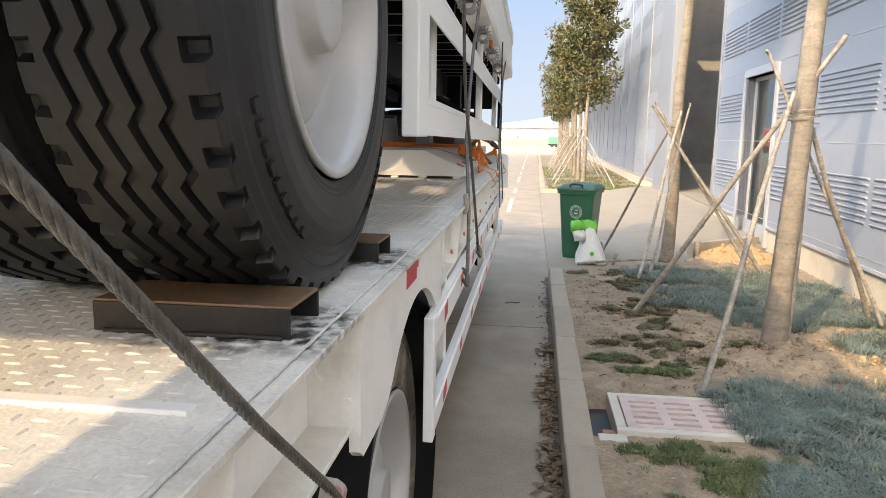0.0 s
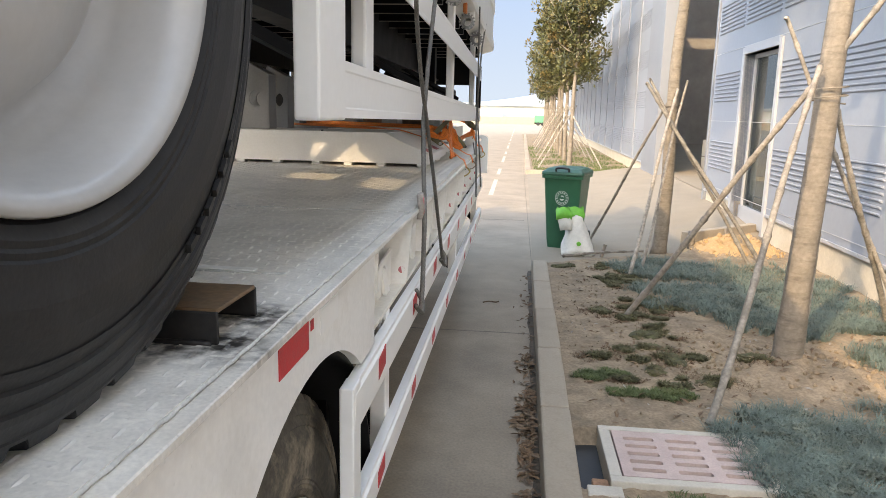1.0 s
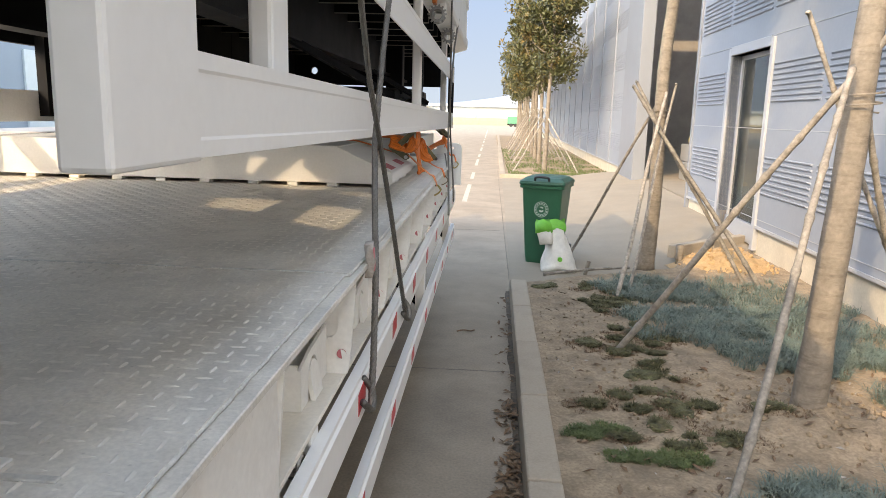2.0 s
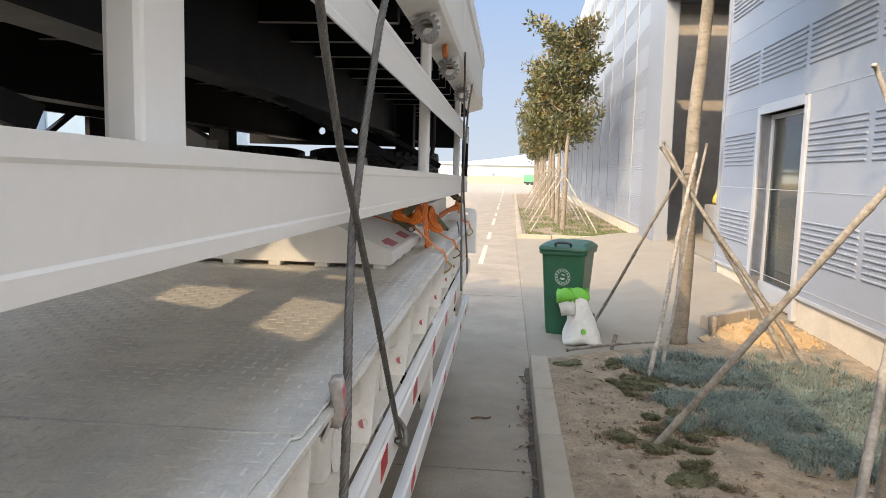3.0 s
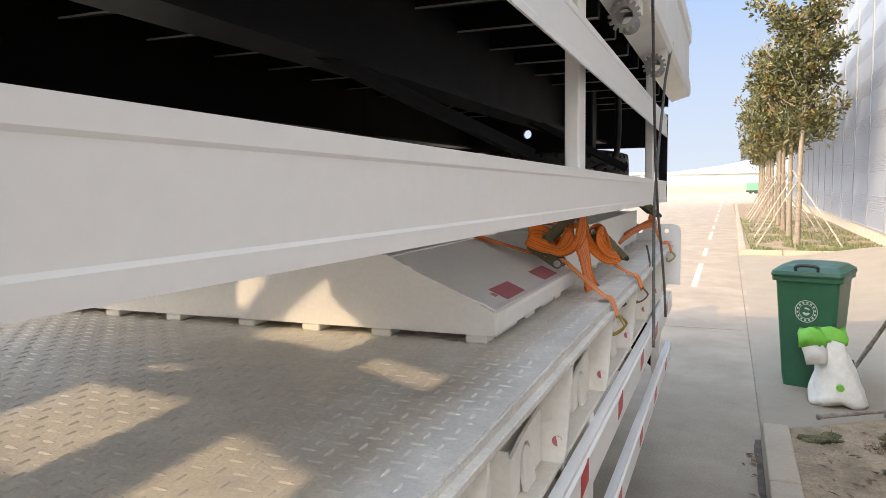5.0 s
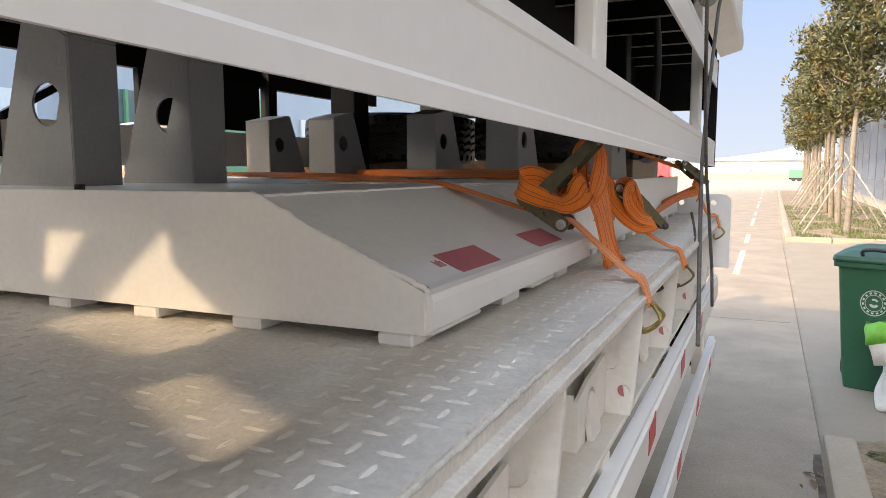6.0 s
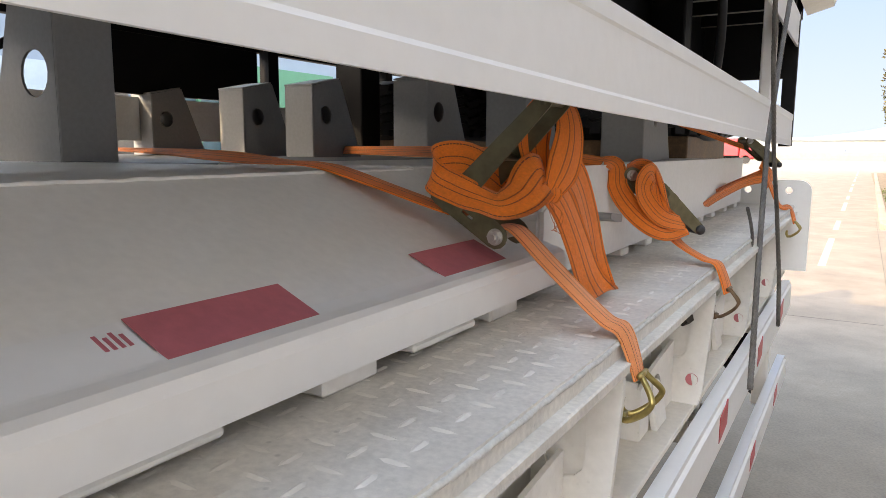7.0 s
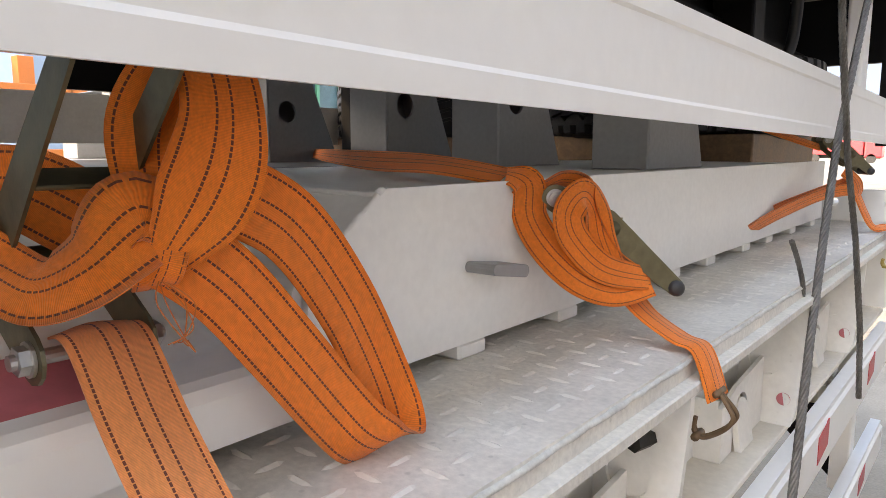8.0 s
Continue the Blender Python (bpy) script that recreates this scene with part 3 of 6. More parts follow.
for y, z0, z1 in ((13.5, 3.2, 6.0), (16.5, 3.2, 6.0), (15.0, 1.0, 2.2)):
    part("window", box(23.9, 23.99, y, y + 1.6, z0, z1), FROST, hall, "pale frosted hall window")
for z, mt in ((5.3, YELLOW), (6.4, YELLOW), (4.6, REDPAINT)):
    part("crane_beam", box(9 + z * 0.3, 9.4 + z * 0.3, -19, 29, z, z + (0.6 if mt is REDPAINT else 0.18)), mt, hall)
crate = thing("crate_stack", "grey stacked crates with yellow sacks just inside the door", "crates")
for i, (x, y, w, h) in enumerate(((4.7, 18.4, 0.8, 0.45), (4.7, 18.4, 0.75, 0.9))):
    part("crate", box(x, x + w, y, y + 0.9, 0.3 + (0.45 * i), 0.3 + 0.43 * (i + 1), 0.02), GREY, crate)
part("sack", tube(spline([(5.0, 18.7, 1.16), (5.05, 18.75, 1.4), (5.1, 18.8, 1.7), (5.1, 18.8, 2.0)], 4), 0.2, 10, radii=[0.28, 0.3, 0.31, 0.3, 0.27, 0.27, 0.26, 0.25, 0.24, 0.22, 0.18, 0.13, 0.05]), YELLOW, crate, "lumpy yellow sack", True)
# the glass door
gdoor = thing("door_1", "narrow glazed door with a grey metal frame", "door", kind="structure")
gdoor.location, gdoor.rotation_euler = hall.location, hall.rotation_euler
for dims in ((-0.03, 0.24, GY0 - 0.1, GY0, Z0 - 0.3, GZ + 0.1), (-0.03, 0.24, GY1, GY1 + 0.1, Z0 - 0.3, GZ + 0.1), (-0.03, 0.24, GY0, GY1, GZ, GZ + 0.12), (0.1, 0.24, GY0, GY1, Z0 - 0.3, Z0 - 0.05)):
    part("door_frame", box(*dims, 0.006), DOORFRAME, gdoor)
for dims in ((0.12, 0.18, GY0, GY0 + 0.07, Z0 - 0.1, GZ), (0.12, 0.18, GY1 - 0.07, GY1, Z0 - 0.1, GZ), (0.12, 0.18, GY0 + 0.07, GY1 - 0.07, GZ - 0.06, GZ)):
    part("sash", box(*dims, 0.005), DOORFRAME, gdoor)
pane = part("pane", box(0.145, 0.153, GY0 + 0.05, GY1 - 0.05, Z0 - 0.05, GZ - 0.02), GLASS, gdoor)

# ---- distance ----
far = thing("far_works", "long low white and blue works far down the road", "building")
part("wall", box(-90, 40, 140, 150, 0, 3.3), ROOFWHITE, far)
part("roof", box(-90, 40, 139, 151, 3.3, 3.8), FARBLUE, far)
part("yard_wall", box(-90, 60, 128, 128.6, 0, 1.3), APRON, far)
part("wall", box(-20, -3, 133, 139, 0, 2.5), ROOFWHITE, far)
hill = bmesh.new()
pts = [(-260, 0), (-170, 8), (-110, 5), (-40, 10), (10, 17), (35, 26), (60, 19), (110, 9), (180, 13), (260, 0)]
hs = [hill.verts.new((p.x, 560, p.y)) for p in spline([(x, z, 0) for x, z in pts], 6)]
base = [hill.verts.new((v.co.x, 640, 0)) for v in hs]
low = [hill.verts.new((v.co.x, 500, 0)) for v in hs]
for a in range(len(hs) - 1):
    hill.faces.new((low[a], low[a + 1], hs[a + 1], hs[a]))
    hill.faces.new((hs[a], hs[a + 1], base[a + 1], base[a]))
tagged(part("backdrop", hill, HILL, smooth=True), "hazy low hills on the horizon", "hills", kind="structure")
arc = bmesh.new()
prev = None
for k in range(27):
    a = radians(-36 + 2 * k)
    col = [arc.verts.new((800 * math.sin(a), 800 * math.cos(a), z)) for z in (-5, 60, 140, 280, 520)]
    if prev:
        for i in range(4):
            arc.faces.new((prev[i], col[i], col[i + 1], prev[i + 1]))
    prev = col
tagged(part("backdrop", arc, FAR_SKY, smooth=True), "pale blue hazy sky far beyond the road", "sky", kind="structure")


def far_truck(name, x, y, cab, body, label):
    t = thing(name, label, "truck", at=(x, y, 0))
    part("body", box(-4.0, 3.0, -1.1, 1.1, 0.9, 3.0, 0.06), body, t)
    part("cab", box(3.1, 4.8, -1.1, 1.1, 0.6, 2.7, 0.15), cab, t)
    part("chassis", box(-4.0, 4.6, -0.6, 0.6, 0.5, 0.9), BLACK, t)
    for xx in (-3.0, -1.8, 3.8):
        w = tube([(xx, -1.1, 0.5), (xx, -0.8, 0.5)], 0.5, 14)
        part("wheel", w, RUBBER, t)
    return t


small = far_truck("truck", 5, 118, ROOFWHITE, FARGREEN, "green and white truck parked far down the road")
small.scale = (0.6, 0.6, 0.55)
far_truck("truck", -16, 96, REDPAINT, REDPAINT, "dark red truck parked far across the yard")
# the yard on the trailer's other side
shed = thing("yard_shed", "pale blue shed with a green-screened front across the yard", "building")
# height and unseen length are added to block low sky from this side
part("wall", box(-32, -22, -60, 60, 0, 9.0), FARBLUE, shed)
part("roof", prism([(-34, 8.8), (-20.5, 8.8), (-27, 11.5)], "y", -61, 61), ROOFWHITE, shed)
# made-up hall out of view, there only to block the low rear sky
rear = thing("rear_sky_blocker", "plain blue-grey block added unseen behind the trailers to hold off low sky light", "building")
part("wall", box(-20, 60, -46, -34, 0, 8.5), FARBLUE, rear)
part("roof", box(-20.5, 60.5, -46.5, -33.5, 8.5, 8.9), ROOFWHITE, rear)
for y in (-8, 4, 10, 16, 34, 42, 50):
    part("door", box(-22.1, -21.9, y, y + 3.6, 0, 4.2), FROST, shed)
part("screen", box(-22.1, -21.9, 20.5, 25.4, 0, 4.6), TEAL, shed, "dark teal mesh screen")
part("screen", box(-22.1, -21.85, 25.5, 31.0, 0, 4.9), FARGREEN, shed, "green sheet screen")
for k in range(5):
    part("screen_post", box(-21.88, -21.75, 20.6 + 1.2 * k, 20.72 + 1.2 * k, 0, 4.6), FARGREEN, shed)
lift = thing("gantry", "orange painted steel gantry frame across the yard", "gantry", at=(-15.5, 8.1, 0))
for x, y in ((0, 0), (2.2, 0), (0, 3), (2.2, 3)):
    part("leg", box(x - 0.15, x + 0.15, y - 0.15, y + 0.15, 0, 3.4, 0.01), ORANGEPAINT, lift)
for z in (1.3, 2.4, 3.2):
    part("beam", box(-0.2, 2.4, -0.12, 0.12, z, z + 0.28, 0.01), ORANGEPAINT, lift)
    part("beam", box(2.05, 2.35, 0.1, 2.9, z, z + 0.28, 0.01), ORANGEPAINT, lift)

# ---- lower trailer ----
XE, ZD = -0.284, 1.34  # deck edge and deck height
YA, YB = -5.0, 7.72
WEB = -0.40
low_trailer = thing("flatbed_trailer", "white flatbed semi-trailer with a worn chequer-plate deck", "trailer")
ZP, ZQ, SEAM = ZD + 0.008, ZD + 0.025, 3.02  # tops of the two chequer plates, and where they meet
deck = part("deck", box(-3.24, XE - 0.028, YA, SEAM - 0.004, ZD - 0.012, ZP), DECK, low_trailer, "grey chequer-plate deck with dusty worn paint")
part("deck", prism([(SEAM, ZD - 0.012), (YB, ZD - 0.012), (YB, ZQ), (4.55, ZQ), (SEAM, ZP + 0.0015)], "x", -3.24, XE - 0.015), DECK, low_trailer, "grey chequer-plate deck with dusty worn paint")


def deck_z(y):
    """Height of the deck, which rises a little beyond the seam."""
    if y < SEAM:
        return ZP
    return ZP + 0.0015 + (ZQ - ZP - 0.0015) * min(1.0, (y - SEAM) / (4.55 - SEAM))


part("deck_seam", box(-2.8, -0.36, SEAM - 0.006, SEAM + 0.001, ZP - 0.002, ZP + 0.003, 0.001), WELD, low_trailer)
part("edge_flange", box(XE - 0.11, XE, YA, YB, ZD - 0.014, ZD, 0.002, seg=1), DECK, low_trailer)
bead = bmesh.new()
pts = []
y = YA
while y < YB:
    pts.append((XE - (0.028 if y < SEAM else 0.015) + R.uniform(-0.0012, 0.0012), y, (deck_z(y) - min(0.006, 0.5 * (deck_z(y) - ZD))) + R.uniform(-0.0008, 0.0008)))
    y += 0.014
part("weld_bead", tube(pts, 0.0034, 6), WELD, low_trailer, smooth=True)


def lugs(x0, x1, y0, y1, pitch):
    """Lens-shaped tread lugs, every other one turned across."""
    V, F = [], []
    prof = ((-1, 0, 0), (-0.45, 1, 0), (0.45, 1, 0), (1, 0, 0), (0.45, -1, 0), (-0.45, -1, 0), (-0.5, 0.12, 1), (0.5, -0.12, 1))
    fs = ((0, 1, 6), (1, 2, 7, 6), (2, 3, 7), (3, 4, 7), (4, 5, 6, 7), (5, 0, 6))
    nx, ny = int((x1 - x0) / pitch), int((y1 - y0) / pitch)
    for i in range(nx):
        for j in range(ny):
            cx, cy = x0 + (i + 0.5) * pitch, y0 + (j + 0.5) * pitch
            wear = 0.75 + 0.5 * noise.noise((cx * 2.5, cy * 2.5, 7))
            n = len(V)
            for a, b, c in prof:
                u, w = (a * 0.0145, b * 0.0042) if (i + j) % 2 else (b * 0.0042, a * 0.0145)
                V.append((cx + u, cy + w, deck_z(cy) - 0.0002 + c * 0.0024 * max(0.35, wear)))
            F.extend(tuple(n + q for q in f) for f in fs)
    me = bpy.data.meshes.new("tread_lug")
    me.from_pydata(V, [], F)
    me.materials.append(LUG)
    o = new("tread_lug", me)
    return tagged(o, "small raised tread lugs", kind="stuff")


lugs(-2.3, XE - 0.026, -0.6, YB - 0.06, 0.033).parent = deck
# seam plates on the deck
for y, xa in ((2.065, -0.40),):
    part("deck_seam", box(-2.8, xa, y, y + 0.012, ZP - 0.001, ZP + 0.003, 0.002), WELD, low_trailer)
part("deck_patch", box(-1.2, -0.47, 2.082, 2.105, ZP, ZP + 0.004, 0.002), WHITE, low_trailer)
part("deck_seam", box(-2.8, -0.355, 0.672, 0.697, ZP - 0.001, ZP + 0.006, 0.002), WHITE, low_trailer, "white welded strip across the deck")
# side beam with the wheel arch
AY, AZ, AR = 1.92, 0.602, 0.61
arch = [(AY + AR * math.cos(radians(a)), AZ + AR * math.sin(radians(a))) for a in range(128, 51, -4)]
side = [(1.227, ZD - 0.014), (1.227, 1.05), (1.25, 1.032), (1.42, 1.036), (1.50, 1.058)] + arch + [(2.448, 1.085), (2.448, ZD - 0.014)]
part("side_beam", prism(side, "x", XE - 0.035, XE - 0.012), WHITE, low_trailer)
# black puts the shade inside the arch into the liner's colour
part("arch_liner", lathe([(XE - 0.5, AR - 0.004), (XE - 0.035, AR - 0.004), (XE - 0.035, AR + 0.004), (XE - 0.5, AR + 0.004)], 48, (AY, AZ)), BLACK, low_trailer, smooth=True)
for ya, yb in ((2.448, YB), (YA, 1.32)):
    part("web", box(WEB - 0.008, WEB, ya, yb, 1.10, ZD - 0.014), WHITE, low_trailer)
for ya, yb in ((2.40, YB), (YA, 1.262)):
    part("bottom_flange", box(WEB - 0.06, XE - 0.03, ya, yb, 1.088, 1.10, 0.002, seg=1), DUSTY, low_trailer)
part("slot_backing", box(WEB, XE - 0.036, 1.2375, 1.243, 1.10, ZD - 0.014), WHITE, low_trailer)
part("inner_beam", box(-0.95, -0.80, YA, YB, 0.85, 1.32), BLACK, low_trailer)
part("inner_beam", box(-2.3, -2.15, YA, YB, 0.85, 1.32), BLACK, low_trailer)
part("far_side_beam", box(-3.28, -3.242, YA, YB, 1.06, ZD), WHITE, low_trailer)
# panel likewise black, for the shade in the opening
part("front_panel", box(-2.8, -0.42, 2.43, 2.46, 0.45, 1.09), BLACK, low_trailer)
for i in range(22):
    y = YA + 0.3 + 0.56 * i
    part("crossmember", box(-2.75, WEB - 0.01, y, y + 0.06, 1.18, 1.325), BLACK, low_trailer)


def rib_mesh():
    slot = []
    cx, cz, w, h, r = WEB + 0.043, 1.24, 0.027, 0.052, 0.026
    for (sx, sz, a0) in ((1, 1, 0), (-1, 1, 90), (-1, -1, 180), (1, -1, 270)):
        for k in range(4):
            a = radians(a0 + 30 * k)
            slot.append((cx + sx * (w - r) + r * math.cos(a), cz + sz * (h - r) + r * math.sin(a)))
    out = [(WEB, 1.10), (XE - 0.024, 1.10), (XE - 0.018, 1.125), (XE - 0.004, 1.30), (XE - 0.004, ZD - 0.014), (WEB, ZD - 0.014)]
    bm = prism(out, "y", -0.005, 0.001, holes=[slot])
    back = prism(out, "y", 0.0011, 0.005)
    me_back = bpy.data.meshes.new("rib_back")
    back.to_mesh(me_back)
    back.free()
    bm.from_mesh(me_back)
    bpy.data.meshes.remove(me_back)
    me = bpy.data.meshes.new("rib")
    bm.to_mesh(me)
    bm.free()
    me.materials.append(WHITE)
    return me


rib_me = rib_mesh()
RIBS = [2.455 + 0.58 * i for i in range(10)]


def hook_mesh():
    """Low plate before a rib, with an arched opening and a tongue for the rope leaning out of it."""
    def arch(c, w, z0, z1):
        return [(c - w, z0)] + [(c + w * math.cos(radians(t)), z1 + w * math.sin(radians(t))) for t in range(180, -1, -20)] + [(c + w, z0)]

    x = WEB + 0.036
    out = [(-0.235, 1.1005), (-0.178, 1.1005)] + arch(-0.135, 0.040, 1.1006, 1.150) + [(-0.092, 1.1005), (-0.006, 1.1005), (-0.006, 1.222), (-0.16, 1.208), (-0.235, 1.190)]
    bm = prism(out, "x", x, x + 0.007)
    tongue = prism(arch(-0.137, 0.035, 1.1006, 1.147), "x", x, x + 0.010)
    for v in tongue.verts:
        v.co.x += 0.014 * max(0.0, (1.182 - v.co.z) / 0.08) - 0.003
    extra = bpy.data.meshes.new("tongue")
    tongue.to_mesh(extra)
    tongue.free()
    bm.from_mesh(extra)
    bpy.data.meshes.remove(extra)
    box(WEB, x, -0.235, -0.228, 1.1005, 1.20, bm=bm)
    me = bpy.data.meshes.new("lashing_plate")
    bm.to_mesh(me)
    bm.free()
    me.materials.append(WHITE)
    return me


hook_me = hook_mesh()


def disc(cx, cy, cz, r, depth, axis="y", n=20):
    bm = bmesh.new()
    d = {"y": (0, depth, 0), "x": (depth, 0, 0)}[axis]
    return tube([(cx, cy, cz), (cx + d[0], cy + d[1], cz)], r, n, bm)


def reflector(parent, y):
    a = part("reflector", disc(XE - 0.037, y - 0.0052, 1.150, 0.0115, -0.002), PINK, parent, "round red and white reflector")
    pts = [(XE - 0.037 + 0.0113 * math.cos(radians(t)), 1.150 + 0.0113 * math.sin(radians(t))) for t in range(-80, 101, 15)]
    hb = prism(pts, "y", y - 0.0070, y - 0.0080)
    part("white_half", hb, WHITE, a)
    return a


for y in (q for q in RIBS if q < YB - 0.1):
    o = new("rib", rib_me)
    o.location = (0, y, 0)
    o.parent = low_trailer
    if 2.6 < y < 7.5:
        o = new("lashing_plate", hook_me)
        o.location = (0, y, 0)
        o.parent = low_trailer
    reflector(low_trailer, y)
# gusset ribs in front of the arch
for y in (1.228, 0.645, 0.065):
    o = new("rib", rib_me)
    o.location = (0, y, 0)
    o.parent = low_trailer
    part("white_reflector", disc(XE - 0.037, y - 0.0052, 1.150, 0.0115, -0.004), WHITE_CLEAN, low_trailer)
# tapes
tape = part("reflective_tape", box(XE - 0.012, XE - 0.0105, 1.722, 1.876, 1.264, 1.314), RED, low_trailer, "red reflective tape")
part("tape_print", box(XE - 0.0115, XE - 0.0102, 1.889, 1.906, 1.292, 1.311), RED, low_trailer)
part("tape_white", box(XE - 0.012, XE - 0.0108, 1.95, 2.08, 1.264, 1.314), WHITE_CLEAN, low_trailer, "white reflective tape")
for y in (5.442, 6.652):
    part("reflective_tape", box(WEB + 0.001, WEB + 0.0025, y, y + 0.05, 1.125, 1.19), RED, low_trailer, "red reflective tape")
# side guard under the deck
GX0, GX1 = -0.315, -0.282


def rail(y0, y1, z0, z1, parent, x0=GX0, x1=GX1, mat=None, name="guard_rail", lip=0.012):
    out = [(x0, z0), (x1 - 0.006, z0), (x1 - 0.006, z0 + lip), (x1, z0 + lip + 0.006), (x1, z1 - lip - 0.006), (x1 - 0.006, z1 - lip), (x1 - 0.006, z1), (x0, z1)]
    return part(name, prism(out, "y", y0, y1), mat or WHITE_CLEAN, parent)


rail(2.18, 7.66, 0.950, 1.070, low_trailer)
rail(2.18, 7.66, 0.650, 0.760, low_trailer)
part("guard_post", box(GX0 - 0.002, GX1 - 0.001, 2.165, 2.235, 0.645, 1.073, 0.004), WHITE_CLEAN, low_trailer)
for y in (2.72, 5.14, 7.30):
    part("guard_post", box(GX0 - 0.05, GX0 + 0.0, y, y + 0.06, 0.655, 1.09, 0.006), WHITE_CLEAN, low_trailer)
    part("guard_brace", tube([(GX0 - 0.02, y + 0.03, 0.69), (-0.75, y + 0.05, 1.06)], 0.028, 4), BLACK, low_trailer, "black diagonal brace")
for i in range(12):
    y = 2.44 + 0.60 * i
    if y > 7.5:
        break
    for z0, z1, sk in ((0.988, 1.043, 0.012), (0.682, 0.728, 0.012)):
        bm = prism([(y, z0), (y + 0.095, z0 + sk), (y + 0.095, z1 + sk), (y, z1)], "x", GX1 - 0.001, GX1 + 0.0012)
        part("reflective_tape", bm, RED, low_trailer, "red reflective tape")


def winch(y, parent):
    w = part("rope_winch", lathe([(-0.40, 0.022), (-0.318, 0.022), (-0.318, 0.016), (-0.40, 0.016)], 14, (y, 1.055)), STEEL, parent, "galvanised ratchet winch", True)
    teeth = []
    for k in range(12):
        a = 2 * math.pi * k / 12
        for da, r in ((-0.12, 0.028), (-0.06, 0.041), (0.08, 0.041), (0.14, 0.028)):
            teeth.append((y + r * math.cos(a + da), 1.055 + r * math.sin(a + da)))
    part("sprocket", prism(teeth, "x", -0.333, -0.322, holes=[ring_pts(y, 1.055, 0.017, 14)]), STEEL, w)
    part("bracket", box(-0.40, -0.345, y - 0.05, y + 0.05, 1.0, 1.088, 0.003), WHITE, w)
    return w


for y in (2.66, 3.86, 4.84, 6.02, 7.02):
    winch(y, low_trailer)
# lower wheel in the arch


def tyre_mesh(r, w, depth=0.015, n=432):
    """Tyre on an axis along x, centre at the origin; zigzag grooves, shoulder notches, sidewall rings. Outer side towards +x."""
    bm = bmesh.new()
    half = w / 2
    side = ((half + 0.003, r * 0.984), (half + 0.008, r * 0.964), (half + 0.0095, r * 0.957), (half + 0.0085, r * 0.953), (half + 0.015, r * 0.925), (half + 0.0165, r * 0.912), (half + 0.0135, r * 0.906), (half + 0.0185, r * 0.884), (half + 0.0215, r * 0.872), (half + 0.0185, r * 0.866), (half + 0.024, r * 0.845), (half + 0.026, r * 0.836), (half + 0.0235, r * 0.842), (half + 0.030, r * 0.79), (half + 0.031, r * 0.74), (half + 0.029, r * 0.70), (half + 0.0285, r * 0.672), (half + 0.026, r * 0.666), (half + 0.027, r * 0.655), (half + 0.0245, r * 0.648), (half + 0.0255, r * 0.636), (half + 0.018, r * 0.612), (half - 0.01, r * 0.585))
    # columns across the tread: (place, zigzag share, sunk at a groove, sunk at a shoulder notch)
    cols = [(0.0, 0, False, False)]
    for g in (-0.26, -0.09, 0.09, 0.26):
        cols += [(g * w - 0.0080, 1, False, False), (g * w - 0.0062, 1, True, False), (g * w + 0.0062, 1, True, False), (g * w + 0.0080, 1, False, False)]
    for e in (-1, 1):
        cols += [(e * (half - 0.0275), 0, False, False), (e * (half - 0.026), 0, False, True), (e * half, 0, False, True)]
    cols.sort()
    prof = [(-x, rr) for x, rr in side[::-1]] + [(c, None) for c in cols] + list(side)
    rings = []
    for x, rr in prof:
        ring = []
        for k in range(n):
            a = 2 * math.pi * k / n
            notch = (k % 9) in (2, 3, 4)
            if rr is None:
                x0, zig, sunk, cut = x
                ph = (k % 12) / 12
                xx = x0 + zig * 0.019 * (ph / 0.75 - 0.5 if ph < 0.75 else 0.5 - (ph - 0.75) / 0.25)
                q = r - 0.006 * (abs(xx) / half) ** 3
                if sunk:
                    q -= depth
                if cut and notch:
                    q -= depth * 1.35
            else:
                xx, q = x, rr
                if rr > r * 0.97 and notch:
                    q -= 0.015
            ring.append(bm.verts.new((xx, q * math.cos(a), q * math.sin(a))))
        rings.append(ring)
    for p, q in zip(rings, rings[1:]):
        for k in range(n):
            bm.faces.new((p[k], p[(k + 1) % n], q[(k + 1) % n], q[k]))
    bmesh.ops.recalc_face_normals(bm, faces=bm.faces)
    me = bpy.data.meshes.new("tyre")
    bm.to_mesh(me)
    bm.free()
    return me


def rim_mesh(r, half):
    prof = [(half - 0.012, r * 1.0), (half + 0.004, r * 1.03), (half + 0.010, r * 1.02), (half + 0.008, r * 0.985), (half - 0.002, r * 0.955), (half - 0.03, r * 0.93), (half - 0.085, r * 0.90), (half - 0.118, r * 0.86), (half - 0.126, r * 0.80), (half - 0.082, r * 0.72), (half - 0.05, r * 0.52), (half - 0.045, r * 0.42), (half - 0.046, r * 0.30), (half - 0.012, r * 0.28), (half - 0.008, r * 0.22), (half - 0.008, 0.002)]
    bm = lathe(prof, 96, (0, 0))
    me = bpy.data.meshes.new("rim")
    bm.to_mesh(me)
    bm.free()
    for p in me.polygons:
        p.use_smooth = True
    me.materials.append(RIM)
    return me


tyre_up = tyre_mesh(0.56, 0.25)
tyre_up.materials.append(RUBBER)


